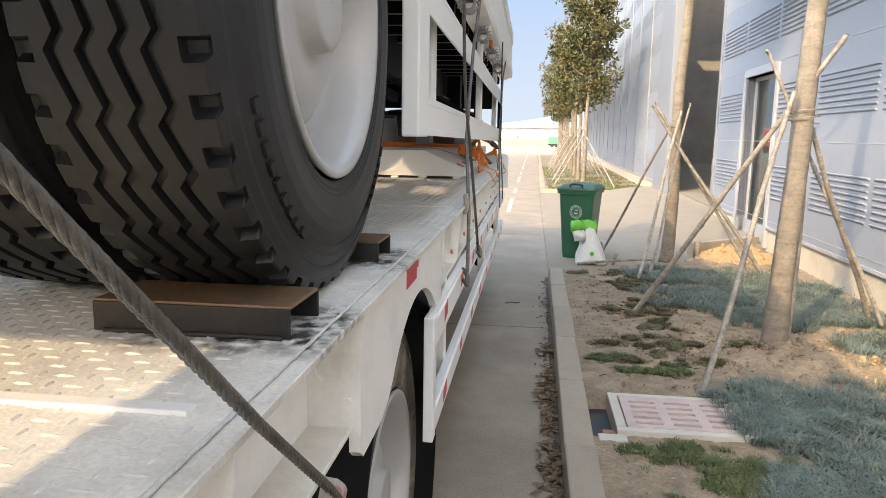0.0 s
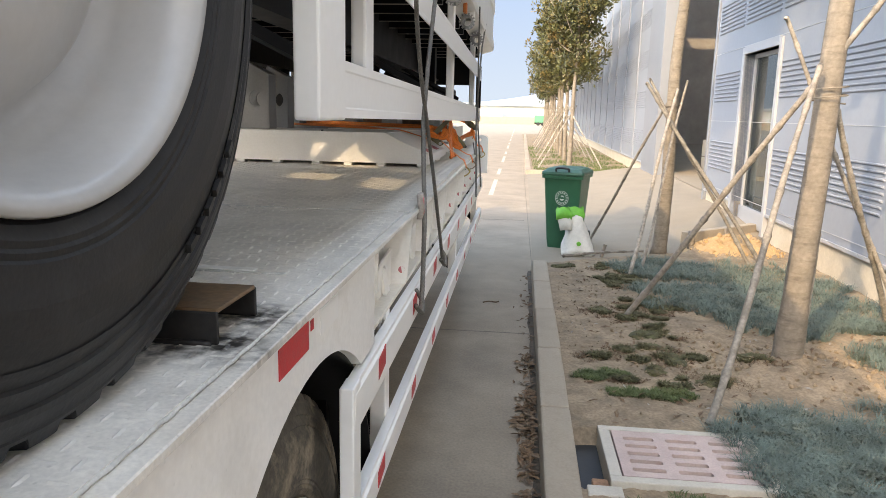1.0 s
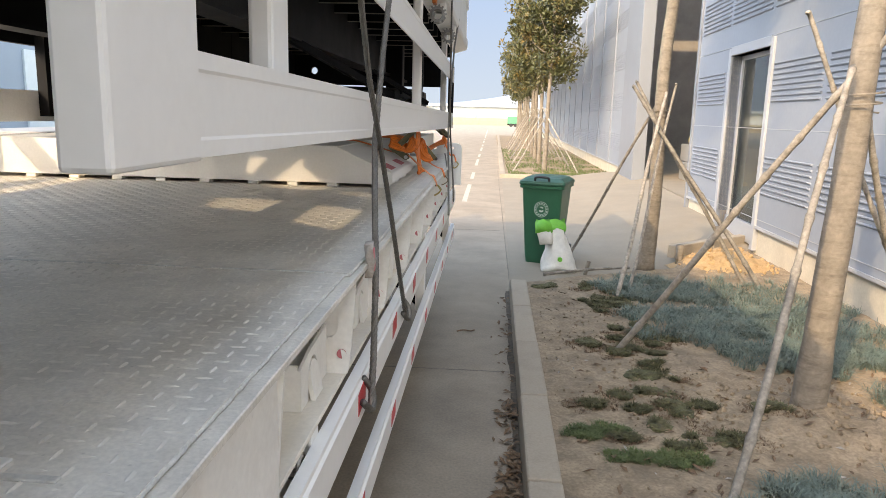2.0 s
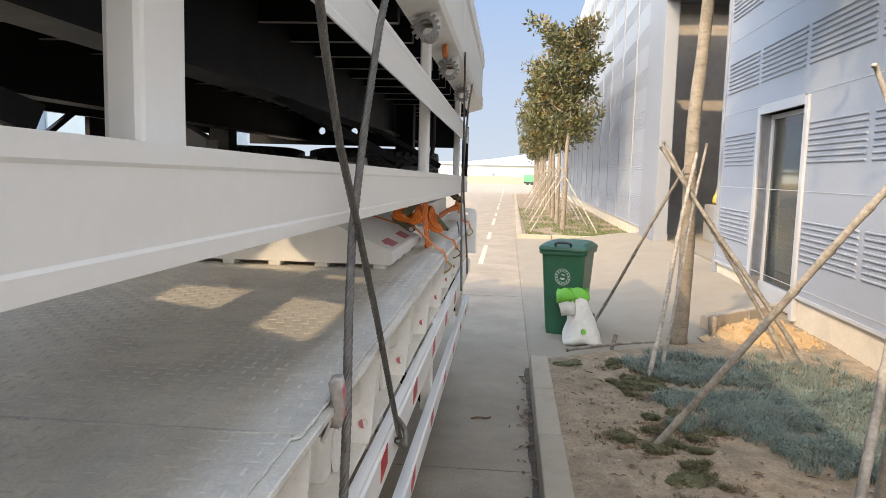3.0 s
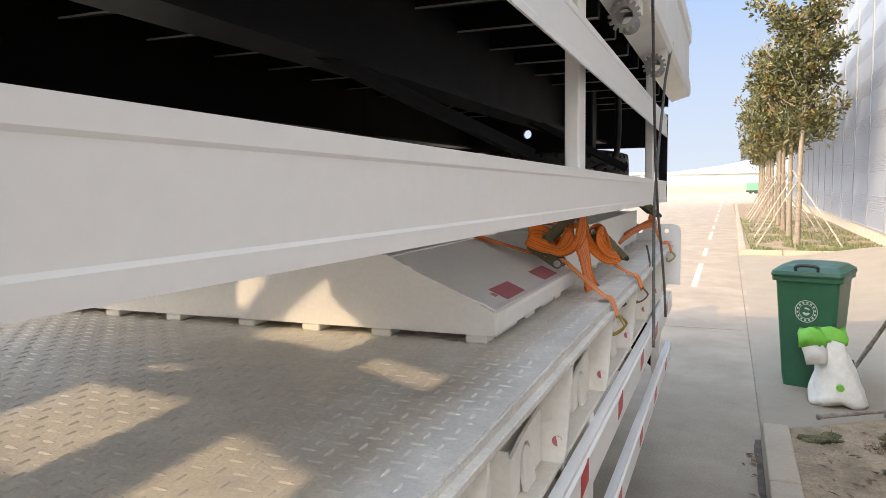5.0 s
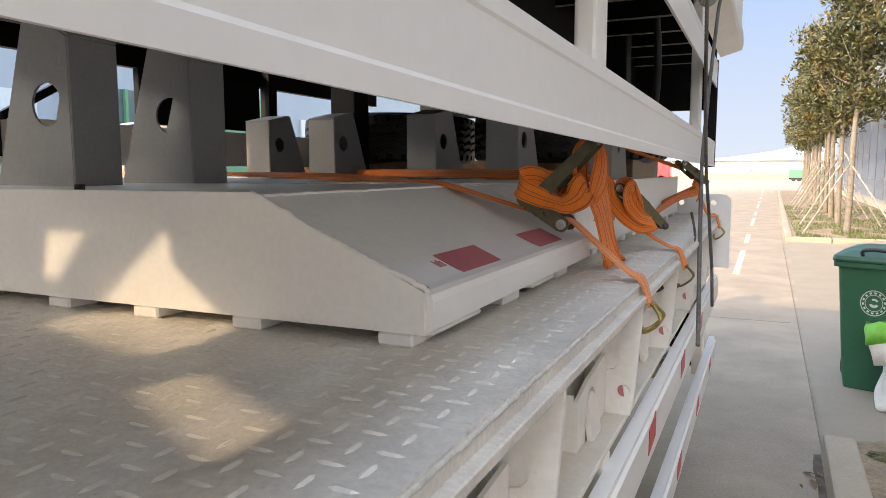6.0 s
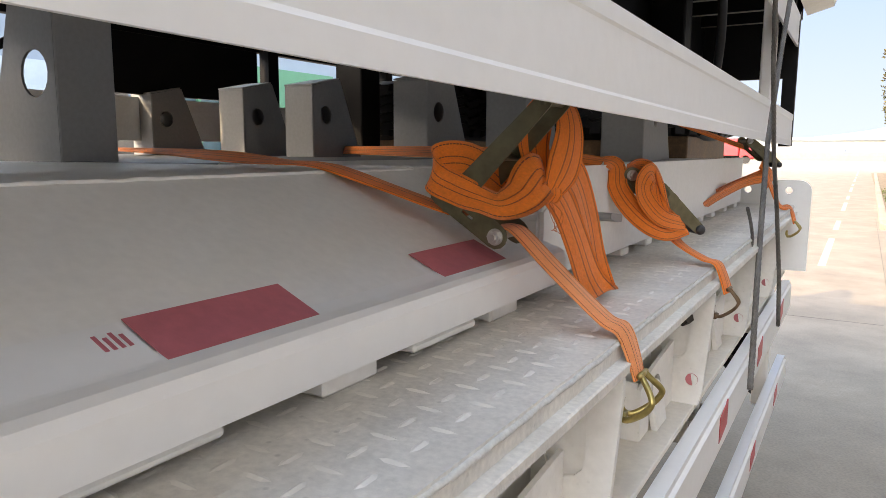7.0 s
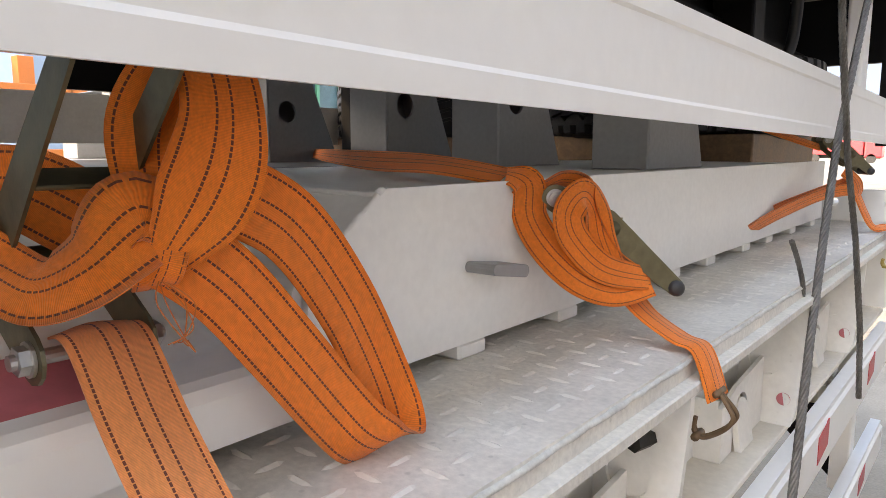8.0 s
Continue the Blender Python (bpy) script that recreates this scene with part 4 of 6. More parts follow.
def sidewall_marks(parent, x, y, z, r):
    """Raised marks on the sidewall, as plain bars in two arcs."""
    for a0, n in ((60, 7), (205, 9), (300, 6)):
        for k in range(n):
            bm = bmesh.new()
            vs = []
            for a, q in ((a0 + 4.2 * k, 0.842), (a0 + 4.2 * k + 2.6, 0.842), (a0 + 4.2 * k + 2.6, 0.868), (a0 + 4.2 * k, 0.868)):
                c, d = math.cos(radians(a)) * r * q, math.sin(radians(a)) * r * q
                xx = x + 0.125 + (0.0305 if q < 0.85 else 0.0265)
                vs.append(((xx + 0.0007, y + c, z + d), (xx - 0.006, y + c, z + d)))
            top = [bm.verts.new(v[0]) for v in vs]
            bot = [bm.verts.new(v[1]) for v in vs]
            bm.faces.new(top)
            for i in range(4):
                bm.faces.new((top[i], bot[i], bot[(i + 1) % 4], top[(i + 1) % 4]))
            bmesh.ops.recalc_face_normals(bm, faces=bm.faces)
            part("raised_mark", bm, RUBBER, parent)


rim_me = rim_mesh(0.328, 0.143)


def wheel(parent, x, y, z, me, rubber_label, spin=0.0):
    o = new("tyre", me)
    o.location = (x, y, z)
    o.rotation_euler = (spin, 0, 0)
    o.parent = parent
    o["label"] = rubber_label
    q = new("rim", rim_me)
    q.location = (x, y, z)
    q.parent = parent
    return o


dusty = tyre_up.copy()
dusty.materials.clear()
dusty.materials.append(RUBBER_DUSTY)
wheel(low_trailer, -0.525, 1.92, 0.56, dusty, "dusty worn black tyre", 0.4)
o = new("tyre", dusty)
o.location = (-0.87, 1.92, 0.56)
o.parent = low_trailer
part("axle", tube([(-2.7, 1.92, 0.56), (-0.45, 1.92, 0.56)], 0.07, 16), BLACK, low_trailer)
# rounded end plates of the deck
ends = [(-0.56, 1.10), (-0.240, 1.10), (-0.240, 1.40)] + [(-0.285 + 0.045 * math.cos(radians(a)), 1.42 + 0.045 * math.sin(radians(a))) for a in range(0, 91, 15)] + [(-0.56, 1.465)]
part("end_plate", prism(ends, "y", YB + 0.004, YB + 0.03, holes=[ring_pts(-0.475, 1.423, 0.014, 14), ring_pts(-0.322, 1.423, 0.014, 14)]), WHITE_CLEAN, low_trailer, "rounded white end plate with two holes")
part("landing_leg", box(-0.50, -0.38, 7.50, 7.62, 0.75, 1.088, 0.008), BLACK, low_trailer)

# ---- chocks ----


def chock(y0, y1, x0, x1, h, label):
    """A length of steel channel lying open side down, welded to the deck along both feet."""
    t = thing("wheel_chock", label, "chock", "steel channel chocks", at=(x1, (y0 + y1) / 2, ZP))
    w = 0.007
    part("web", local(box(x0, x1, y0 + 0.004, y1 - 0.004, ZP + h - w, ZP + h, 0.0025), t), RUSTTOP, t, "rust-brown top face")
    for ya in (y0, y1 - w):
        part("flange", local(box(x0, x1 + 0.0005, ya, ya + w, ZP, ZP + h - 0.004, 0.002), t), DARKSTEEL, t)
    for ya in (y0 - 0.003, y1 + 0.003):
        pts, x = [], x0 + 0.02
        while x < x1:
            pts.append((x, ya + R.uniform(-0.002, 0.002), ZP + 0.002 + R.uniform(-0.001, 0.002)))
            x += 0.012
        part("weld_bead", local(tube(pts, 0.005, 5), t), DARKSTEEL, t, "scorched weld bead", True)
    return t


chock(0.970, 1.120, -0.66, -0.342, 0.051, "rusty dark steel channel welded to the deck as a wheel chock")
chock(1.636, 1.787, -0.74, -0.352, 0.051, "dark steel channel chock welded behind the big tyre")

# ---- stacked upper trailer ----
top_trailer = thing("stacked_trailer", "second white trailer stacked on the deck of the first", "trailer")
sidewall_marks(top_trailer, -0.517, 1.353, 1.907, 0.56)
wheel(top_trailer, -0.517, 1.353, 1.907, tyre_up, "new black truck tyre", 0.1)
o = new("tyre", tyre_up)
o.location = (-0.86, 1.353, 1.907)
o.parent = top_trailer
for x in (-2.24, -2.583):
    o = new("tyre", tyre_up)
    o.location = (x, 1.353, 1.907)
    o.parent = top_trailer
part("axle", tube([(-2.6, 1.353, 1.907), (-0.45, 1.353, 1.907)], 0.075, 16), BLACK, top_trailer)
UX0, UX1, UZ0, UZ1 = -0.375, -0.326, 1.658, 1.780


def upper_rail(z0, z1, lip):
    """Folded sheet rail, its face outwards, with a wide flange along the top; it rises a little towards the front."""
    x1, t = UX1, 0.004
    out = [(x1 - t, z0), (x1, z0), (x1, z0 + lip), (x1 - 0.0018, z0 + lip + 0.004), (x1 - 0.0018, z1 - lip - 0.004), (x1, z1 - lip), (x1, z1), (-0.3735, z1), (-0.3735, z1 - 0.006), (x1 - 0.010, z1 - 0.006), (x1 - 0.010, z0 + 0.004)]
    bm = prism(out, "y", 2.10, 7.72)
    for v in bm.verts:
        v.co.z -= 0.0100 * (v.co.y - 2.1)
    return part("guard_rail", bm, WHITE_CLEAN, top_trailer)


upper_rail(UZ0, UZ1, 0.020)
upper_rail(2.040, 2.160, 0.016)
part("guard_post", box(UX0 - 0.002, UX1 + 0.002, 2.068, 2.272, UZ0 - 0.006, 2.166, 0.006), WHITE_CLEAN, top_trailer)
for y, w in ((2.695, 0.118), (5.27, 0.105), (7.37, 0.105)):
    part("guard_post", box(-0.418, -0.374, y + 0.012, y + w, UZ0 - 0.0, 2.42, 0.008), WHITE_CLEAN, top_trailer)
    part("guard_brace", tube([(-0.53, y + 0.07, UZ1 + 0.02), (-1.15, y - 0.6, 2.16)], 0.024, 4), BLACK, top_trailer, "black diagonal brace")
part("rail_cap", box(UX0, UX1, 7.725, 7.76, UZ0 - 0.06, 2.12), BLACK, top_trailer)
# side beam, underside, beams
sb = [(-0.42, 2.36), (-0.285, 2.40), (-0.275, 2.43), (-0.275, 2.50), (-0.29, 2.52), (-0.29, 2.80), (-0.275, 2.82), (-0.275, 2.93), (-0.42, 2.95)]
part("side_beam", prism(sb, "y", -5.2, 9.3), WHITE, top_trailer)
part("side_beam", prism([(-x - 3.1, z) for x, z in sb], "y", -5.2, 9.3), WHITE, top_trailer)
# unseen rear floor added to hold off light from behind; the gap lets sun in
part("floor", box(-2.70, -0.42, -5.2, -1.6, 2.42, 2.46), BLACK, top_trailer)
# unseen floor openings, shaped to make the sun patches on the deck
GAPS = ([(-1.576, 2.07), (-1.583, 2.50), (-1.297, 2.35), (-1.314, 1.89)], [(-1.979, 2.35), (-2.014, 2.62), (-1.741, 2.59), (-1.736, 2.25)], [(-1.589, 2.86), (-1.574, 2.955), (-1.319, 2.83), (-1.339, 2.73)],
        [(-1.879, 3.382), (-1.784, 3.377), (-2.00, 3.195), (-2.04, 3.19), (-1.96, 3.30)], [(-1.662, 3.344), (-1.715, 3.269), (-1.69, 3.16), (-1.66, 3.05), (-1.68, 2.955), (-1.96, 3.03), (-1.985, 3.12), (-1.90, 3.175), (-1.80, 3.25)],
        [(-1.99, 2.72), (-1.99, 2.76), (-1.89, 2.76), (-1.89, 2.72)])
# unseen bars, made up to weaken the sun patches below the openings
sun_dimmer = bmesh.new()
for k in range(74):
    box(-2.06 + 0.0107 * k, -2.0562 + 0.0107 * k, 1.84, 3.45, 2.4302, 2.4312, bm=sun_dimmer)
part("sun_dimmer", sun_dimmer, BLACK, top_trailer, "fine black bars added unseen to dim the sun through the floor openings")
part("floor", prism([(-2.70, -0.7), (-0.42, -0.7), (-0.42, 9.3), (-2.70, 9.3)], "z", 2.42, 2.43, holes=GAPS), BLACK, top_trailer)
for x in (-0.98, -2.15):
    part("main_beam", box(x - 0.008, x + 0.008, -5.2, 9.2, 2.062, 2.398), BLACK, top_trailer)
    for z in (2.04, 2.40):
        part("beam_flange", box(x - 0.07, x + 0.07, -5.2, 9.2, z, z + 0.02), BLACK, top_trailer)
for i in range(26):
    y = -0.9 + 0.4 * i
    if 1.84 < y < 3.42 or y < -0.6 or y > 9.2:
        continue
    part("crossmember", box(-2.68, -0.43, y, y + 0.05, 2.31, 2.425, 0.004, seg=1), BLACK, top_trailer)
    # grey strip paints the thin highlight along the crossmember's lower edge
    part("crossmember_glint", box(-2.68, -0.43, y - 0.002, y + 0.004, 2.304, 2.31), GREY, top_trailer)
part("far_rail", box(-2.74, -2.70, -3.0, 8.5, 2.05, 2.15), BLACK, top_trailer)
part("far_brace", tube([(-2.68, 5.69, 1.79), (-2.68, 6.17, 2.06)], 0.022, 4), BLACK, top_trailer, "black diagonal brace")
part("far_rail", box(-2.74, -2.70, 2.1, 8.5, 1.61, 1.79), WHITE, top_trailer)
part("far_panel", box(-2.70, -2.665, 6.32, 7.15, 1.80, 2.045, 0.004), BLACK, top_trailer, "black steel panel")
for y in (2.4, 4.2, 5.59, 7.2, 8.2):
    part("far_post", box(-2.70, -2.64, y, y + 0.07, 1.64, 2.4), BLACK, top_trailer)
part("front_plate", prism([(-2.70, 2.0), (-0.50, 2.0), (-0.50, 2.415), (-2.70, 2.415)], "y", 9.21, 9.25, holes=[ring_pts(x, 2.145, 0.037, 16) for x in (-2.27, -1.93, -1.59)]), BLACK, top_trailer, "black end plate with round holes")
part("landing_leg", box(-0.95, -0.80, 7.9, 8.04, 1.58, 2.40, 0.01), BLACK, top_trailer)
part("landing_leg", box(-2.3, -2.14, 7.3, 7.45, 1.58, 2.40, 0.01), BLACK, top_trailer)
part("air_hose", tube(spline([(-0.62, 7.6, 2.42), (-0.60, 7.62, 2.2), (-0.60, 7.62, 1.98), (-0.62, 7.58, 1.86), (-0.72, 7.5, 1.80)], 6), 0.018, 8), HOSE, top_trailer, "black rubber hose", True)


def roller(y, parent):
    """Rope winch under the side beam: a hollow drum along the trailer with a toothed ring at its near end."""
    cx, cz = -0.345, 2.325 - 0.008 * (y - 5.0)
    w = part("rope_winch", prism(ring_pts(cx, cz, 0.040, 20), "y", y, y + 0.14, holes=[ring_pts(cx, cz, 0.030, 20)]), GREY, parent, "grey rope winch with a toothed ring")
    teeth = []
    for k in range(14):
        a = 2 * math.pi * k / 14
        for da, r in ((-0.13, 0.046), (-0.08, 0.059), (0.08, 0.059), (0.13, 0.046)):
            teeth.append((cx + r * math.cos(a + da), cz + r * math.sin(a + da)))
    part("sprocket", prism(teeth, "y", y - 0.016, y - 0.002, holes=[ring_pts(cx, cz, 0.031, 18)]), GREY, w)
    part("bracket", box(cx - 0.05, cx + 0.05, y + 0.02, y + 0.03, cz + 0.02, 2.43, 0.003), WHITE, w)
    part("bracket", box(cx - 0.05, cx + 0.05, y + 0.11, y + 0.12, cz + 0.02, 2.43, 0.003), WHITE, w)
    return w


for y in (3.75, 4.87, 5.965, 7.08):
    roller(y, top_trailer)
part("marker_lamp", box(-0.345, -0.320, 5.57, 5.64, 2.325, 2.405, 0.006), ORANGEPAINT, top_trailer, "orange side marker lamp")
for k, (y, z) in enumerate(((5.925, 1.268),)):
    bolt = part("rusty_bolt", tube([(WEB + 0.068, y + 0.012, z), (WEB + 0.060, y - 0.022, z)], 0.011, 6), DARKSTEEL, low_trailer, "rusty brown hexagon bolt")

# ---- ramps lying on the deck ----


def bar_outline(p, q, w0, w1):
    """Outline of a flat bar with round ends, in its own plane."""
    a = math.degrees(math.atan2(q[1] - p[1], q[0] - p[0]))
    return ring_pts(p[0], p[1], w0, 7, a + 90, a + 270, False) + ring_pts(q[0], q[1], w1, 7, a - 90, a + 90, False)


def ramp(name, label, tapes, slope=0.25, width=0.832, long=2.1, s=1, nz=0.081):
    """A loading ramp in its own metres: body along -x from the nose at x=0, width along y (towards -y for s=-1), feet at z=0."""
    t = thing(name, label, "ramp", "loading ramps")
    fold = -0.006 - slope

    def across(outline, a, b):
        return prism(outline, "y", s * a, s * b)

    def block(x0, x1, a, b, z0, z1, bevel):
        return box(x0, x1, min(s * a, s * b), max(s * a, s * b), z0, z1, bevel, seg=1)

    part("body", across([(0.0, 0.034), (0.004, nz - 0.006), (-0.006, nz), (fold, 0.194), (-long, 0.194), (-long, 0.034)], 0.0, width), RAMP, t)
    part("side_plate", across([(0.005, 0.029), (0.005, nz), (-0.004, nz + 0.005), (fold, 0.200), (-long, 0.200), (-long, 0.029)], -0.008, -0.0005), RAMP, t)
    part("nose_lip", across([(0.0, 0.030), (0.012, 0.034), (0.0135, nz - 0.012), (0.010, nz - 0.003), (0.003, nz + 0.0015), (-0.008, nz + 0.0045), (-0.022, nz + 0.0095), (-0.022, nz + 0.004), (0.0, nz - 0.001)], 0.0005, width), WHITE_CLEAN, t, "bent white lip")
    part("nose_strip", block(-0.022, 0.004, 0.02, width * 0.22, 0.021, 0.0295, 0.003), RAMP, t, "dented strip under the lip")
    part("nose_strip", block(-0.022, 0.004, width * 0.52, width * 0.68, 0.019, 0.0295, 0.003), RAMP, t, "dented strip under the lip")
    pts = [p + Vector((R.uniform(-0.002, 0.002), 0, R.uniform(-0.0015, 0.0015))) for p in spline([(0.010, -0.004 * s, nz + 0.003), (fold * 0.5, -0.004 * s, nz * 0.5 + 0.1), (fold, -0.004 * s, 0.200)], 22)]
    part("weld_bead", tube(pts, 0.0042, 5), RAMP, t, smooth=True)
    pts = [(fold + R.uniform(-0.0015, 0.0015), s * (0.004 + (width - 0.01) * k / 60), 0.1945 + R.uniform(-0.001, 0.001)) for k in range(61)]
    part("fold_bead", tube(pts, 0.0028, 5), RAMP, t, smooth=True)
    x = -0.012
    while x > -long + 0.1:
        part("foot", block(x - 0.05, x, -0.006, 0.05, 0.0105, 0.0285, 0.003), RAMP, t)
        x -= R.choice((0.19, 0.215, 0.235))
    for y in (0.30, 0.62):
        part("foot", block(-0.05, -0.004, y, y + 0.08, 0.0105, 0.0335, 0.003), RAMP, t)
    along = Vector((fold + 0.006, 0, 0.194 - nz)).normalized()
    n = Vector((-along.z, 0, along.x))
    if n.z < 0:
        n = -n
    def sheet(nm, d0, d1, a, b, mat, label, lift=0.0032):
        bm = bmesh.new()
        vs = [Vector((-0.006, s * y, nz)) + along * d + n * lift for d, y in ((d0, a), (d0, b), (d1, b), (d1, a))]
        bv = [bm.verts.new(v) for v in vs] + [bm.verts.new(v - n * 0.001) for v in vs]
        for f in ((0, 1, 2, 3), (4, 7, 6, 5), (0, 4, 5, 1), (1, 5, 6, 2), (2, 6, 7, 3), (3, 7, 4, 0)):
            bm.faces.new([bv[i] for i in f])
        bmesh.ops.recalc_face_normals(bm, faces=bm.faces)
        return part(nm, bm, mat, t, label)

    for a, b in tapes:
        sheet("reflective_tape", 0.004, 0.058, a, b, PINK, "faded red reflective tape")
    if tapes:
        sheet("white_tape", 0.004, 0.056, 0.010, 0.144, WHITE_CLEAN, "white reflective tape", 0.003)
        for k in range(4):
            a = 0.116 + 0.006 * k
            sheet("print_bar", 0.028, 0.046 - 0.004 * (k % 2), a, a + 0.003, PINK, "", 0.0036)
    return t


ramp1 = ramp("loading_ramp", "white painted steel loading ramp lying across the deck", ((0.147, 0.302), (0.514, 0.672)))
ramp1.matrix_basis = pose(-0.455, 4.730, ZQ - 0.010, 0, 0, 0)
ramp2 = ramp("loading_ramp", "white painted steel loading ramp lying along the deck", (), 0.085, 0.80, 2.0, s=-1, nz=0.132)
ramp2.matrix_basis = pose(-0.488, 5.570, ZQ - 0.010, 0, 0, -90)
part("peg", prism(bar_outline((-0.215, 0.112), (-0.27, 0.104), 0.006, 0.007), "y", 0.008, 0.045), GREY, ramp2, "grey steel peg")
part("rust_bolt", tube([(-0.62, 0.02, 0.194), (-0.62, 0.02, 0.208)], 0.008, 8), DARKSTEEL, ramp1)


def bolster(x, y, w, d, h, lean, label, rot=0.0, hole=(0.42, 0.58, 0.1), rise=0.03, closed=True):
    """A folded plate support: a plain front, side plates with a hole, a top that rises to a ridge and one sloping back."""
    t = thing("ramp_support", label, "bracket", "grey ramp supports", at=(x, y, ZQ + 0.1855))
    t.rotation_euler = (0, 0, rot)
    ridge = d * (1 - lean)
    part("front", box(-w, 0, 0.0, 0.006, 0.0, h, 0.002, seg=1), BRACKET, t)
    for xx in (-0.006, -w):
        out = [(0.006, 0.0), (d, 0.0), (ridge, h + rise), (0.006, h)]
        part("side", prism(out, "x", xx, xx + 0.006, holes=[ring_pts(d * hole[0], h * hole[1], hole[2] * h, 18)]), BRACKET, t)
    part("cap", prism([(0.0, h + 0.0005), (ridge, h + rise + 0.0005), (ridge, h + rise + 0.006), (0.0, h + 0.006)], "x", -w, 0), BRACKET, t)
    if closed:
        part("back", prism([(ridge, h + rise), (d, 0.0), (d + 0.006, 0.0), (ridge + 0.006, h + rise)], "x", -w, 0), BRACKET, t)
    return t


for x in (-2.99, -2.62, -2.09, -1.75, -1.275, -0.935):
    bolster(x, 6.50, 0.13, 0.27, 0.25, 0.45, "grey primed steel support with a round hole", hole=(0.27, 0.60, 0.13))
bolster(-0.587, 6.50, 0.118, 0.30, 0.20, 0.30, "short grey steel support on the ramp")
for y in (5.565, 5.202):
    bolster(-1.50, y, 0.13, 0.27, 0.33, 0.48, "tall grey steel support with a round hole", rot=radians(90), hole=(0.30, 0.56, 0.15), rise=0.075, closed=False)
tray = thing("support_tray", "low grey steel tray between the ramps", "tray", at=(-2.0, 6.0, ZQ))
part("plate", local(box(-3.20, -1.32, 5.53, 7.5, ZQ + 0.171, ZQ + 0.184, 0.003), tray), GREY, tray)
for x0, x1, y0, y1 in ((-3.20, -1.32, 5.53, 5.545), (-3.20, -1.32, 7.485, 7.5), (-1.335, -1.32, 5.55, 7.48), (-3.20, -3.185, 5.55, 7.48)):
    part("edge", local(box(x0, x1, y0, y1, ZQ + 0.003, ZQ + 0.170, 0.002), tray), GREY, tray)


# ---- tie-down straps ----
def ratchet(parent, at, m, lever=100.0, reach=0.15, half=0.031, grip=True):
    """Ratchet buckle: bolt at the origin, frame along +x in the x-z plane, lever turned from the frame by an angle; m turns it."""
    M = Matrix.Translation(at) @ m

    def put(nm, bm, mat, label="", smooth=False):
        bmesh.ops.transform(bm, matrix=M, verts=bm.verts)
        return part(nm, bm, mat, parent, label, smooth)

    px, pz = 0.072, 0.018
    ca, sa = math.cos(radians(lever)), math.sin(radians(lever))
    tip = (px + reach * ca, pz + reach * sa)
    for side in (-1, 1):
        y = side * half
        put("frame_plate", prism(bar_outline((0, 0), (0.092, 0.016), 0.0155, 0.017), "y", y - 0.0012, y + 0.0012, holes=[[(0.038, 0.003), (0.056, 0.006), (0.0555, 0.010), (0.046, 0.0085), (0.0375, 0.007)]]), ZINC, "yellow zinc-plated frame")
        y = side * (half - 0.004)
        put("lever_plate", prism(bar_outline((px - 0.01 * ca, pz - 0.01 * sa), tip, 0.0165, 0.010), "y", y - 0.0012, y + 0.0012), ZINC, "yellow zinc-plated lever")
        y = side * (half + 0.0055)
        put("ratchet_wheel", prism([((px + (0.0145 if k % 2 else 0.018) * math.cos(2 * math.pi * k / 26)), pz + (0.0145 if k % 2 else 0.018) * math.sin(2 * math.pi * k / 26)) for k in range(26)], "y", side * (half - 0.0075), side * (half - 0.0055)), ZINC)
        put("bolt_head", tube([(0, side * (half + 0.003), 0), (0, side * (half + 0.009), 0)], 0.0085, 6), STEEL, "steel hexagon nut")
        put("washer", tube([(0, side * (half + 0.0014), 0), (0, side * (half + 0.0032), 0)], 0.0105, 20), STEEL)
    put("bolt", tube([(0, -half - 0.0125, 0), (0, half + 0.0125, 0)], 0.0046, 12), STEEL)
    put("spindle", tube([(px, -half - 0.004, pz), (px, half + 0.004, pz)], 0.0095, 12), ZINC, "slotted spindle", True)
    q = (px + reach * 0.45 * ca, pz + reach * 0.45 * sa)
    put("pawl", box(q[0] - 0.012, q[0] + 0.012, -half + 0.006, half - 0.006, q[1] - 0.0015, q[1] + 0.0015, 0.001, seg=1), ZINC)
    put("lever_bar", tube([(tip[0], -half, tip[1]), (tip[0], half, tip[1])], 0.005, 10), ZINC, "", True)
    if grip:
        put("grip", tube([(tip[0], -half - 0.004, tip[1]), (tip[0], -half, tip[1]), (tip[0], half, tip[1]), (tip[0], half + 0.004, tip[1])], 0.0095, 12, radii=[0.006, 0.0095, 0.0095, 0.006]), PLASTIC, "black plastic grip", True)


def j_hook(parent, p, spread=1.0, metal=GOLD):
    """Double wire hook under the deck edge: two legs spread from the webbing, turn back under the flange and end in curled tips."""
    x, y, z = p
    for side in (-spread, spread):
        pts = spline([(x - 0.001, y + 0.008 * side, z + 0.006), (x + 0.008, y + 0.013 * side, z - 0.004), (x + 0.017, y + 0.022 * side, z - 0.016), (x + 0.017, y + 0.024 * side, z - 0.024), (x + 0.008, y + 0.021 * side, z - 0.036), (x - 0.010, y + 0.014 * side, z - 0.049), (x - 0.020, y + 0.010 * side, z - 0.050), (x - 0.026, y + 0.008 * side, z - 0.042), (x - 0.025, y + 0.008 * side, z - 0.030)], 6)
        part("hook", tube(pts, 0.0038 if metal is GOLD else 0.0026, 10), metal, parent, "yellow zinc-plated wire hook" if metal is GOLD else "thin rusty wire hook", True)
    part("hook_bar", tube([(x, y - 0.014, z + 0.005), (x, y + 0.014, z + 0.005)], 0.0038, 8), metal, parent, "", True)
    part("hook_weld", tube([(x - 0.021, y - 0.011, z - 0.050), (x - 0.021, y + 0.011, z - 0.050)], 0.0048, 8), metal, parent, "", True)


def strip(parent, path, sides, mat=STRAP, width=0.05, name="webbing"):
    return part(name, ribbon(path, sides, width), mat, parent, "", False)


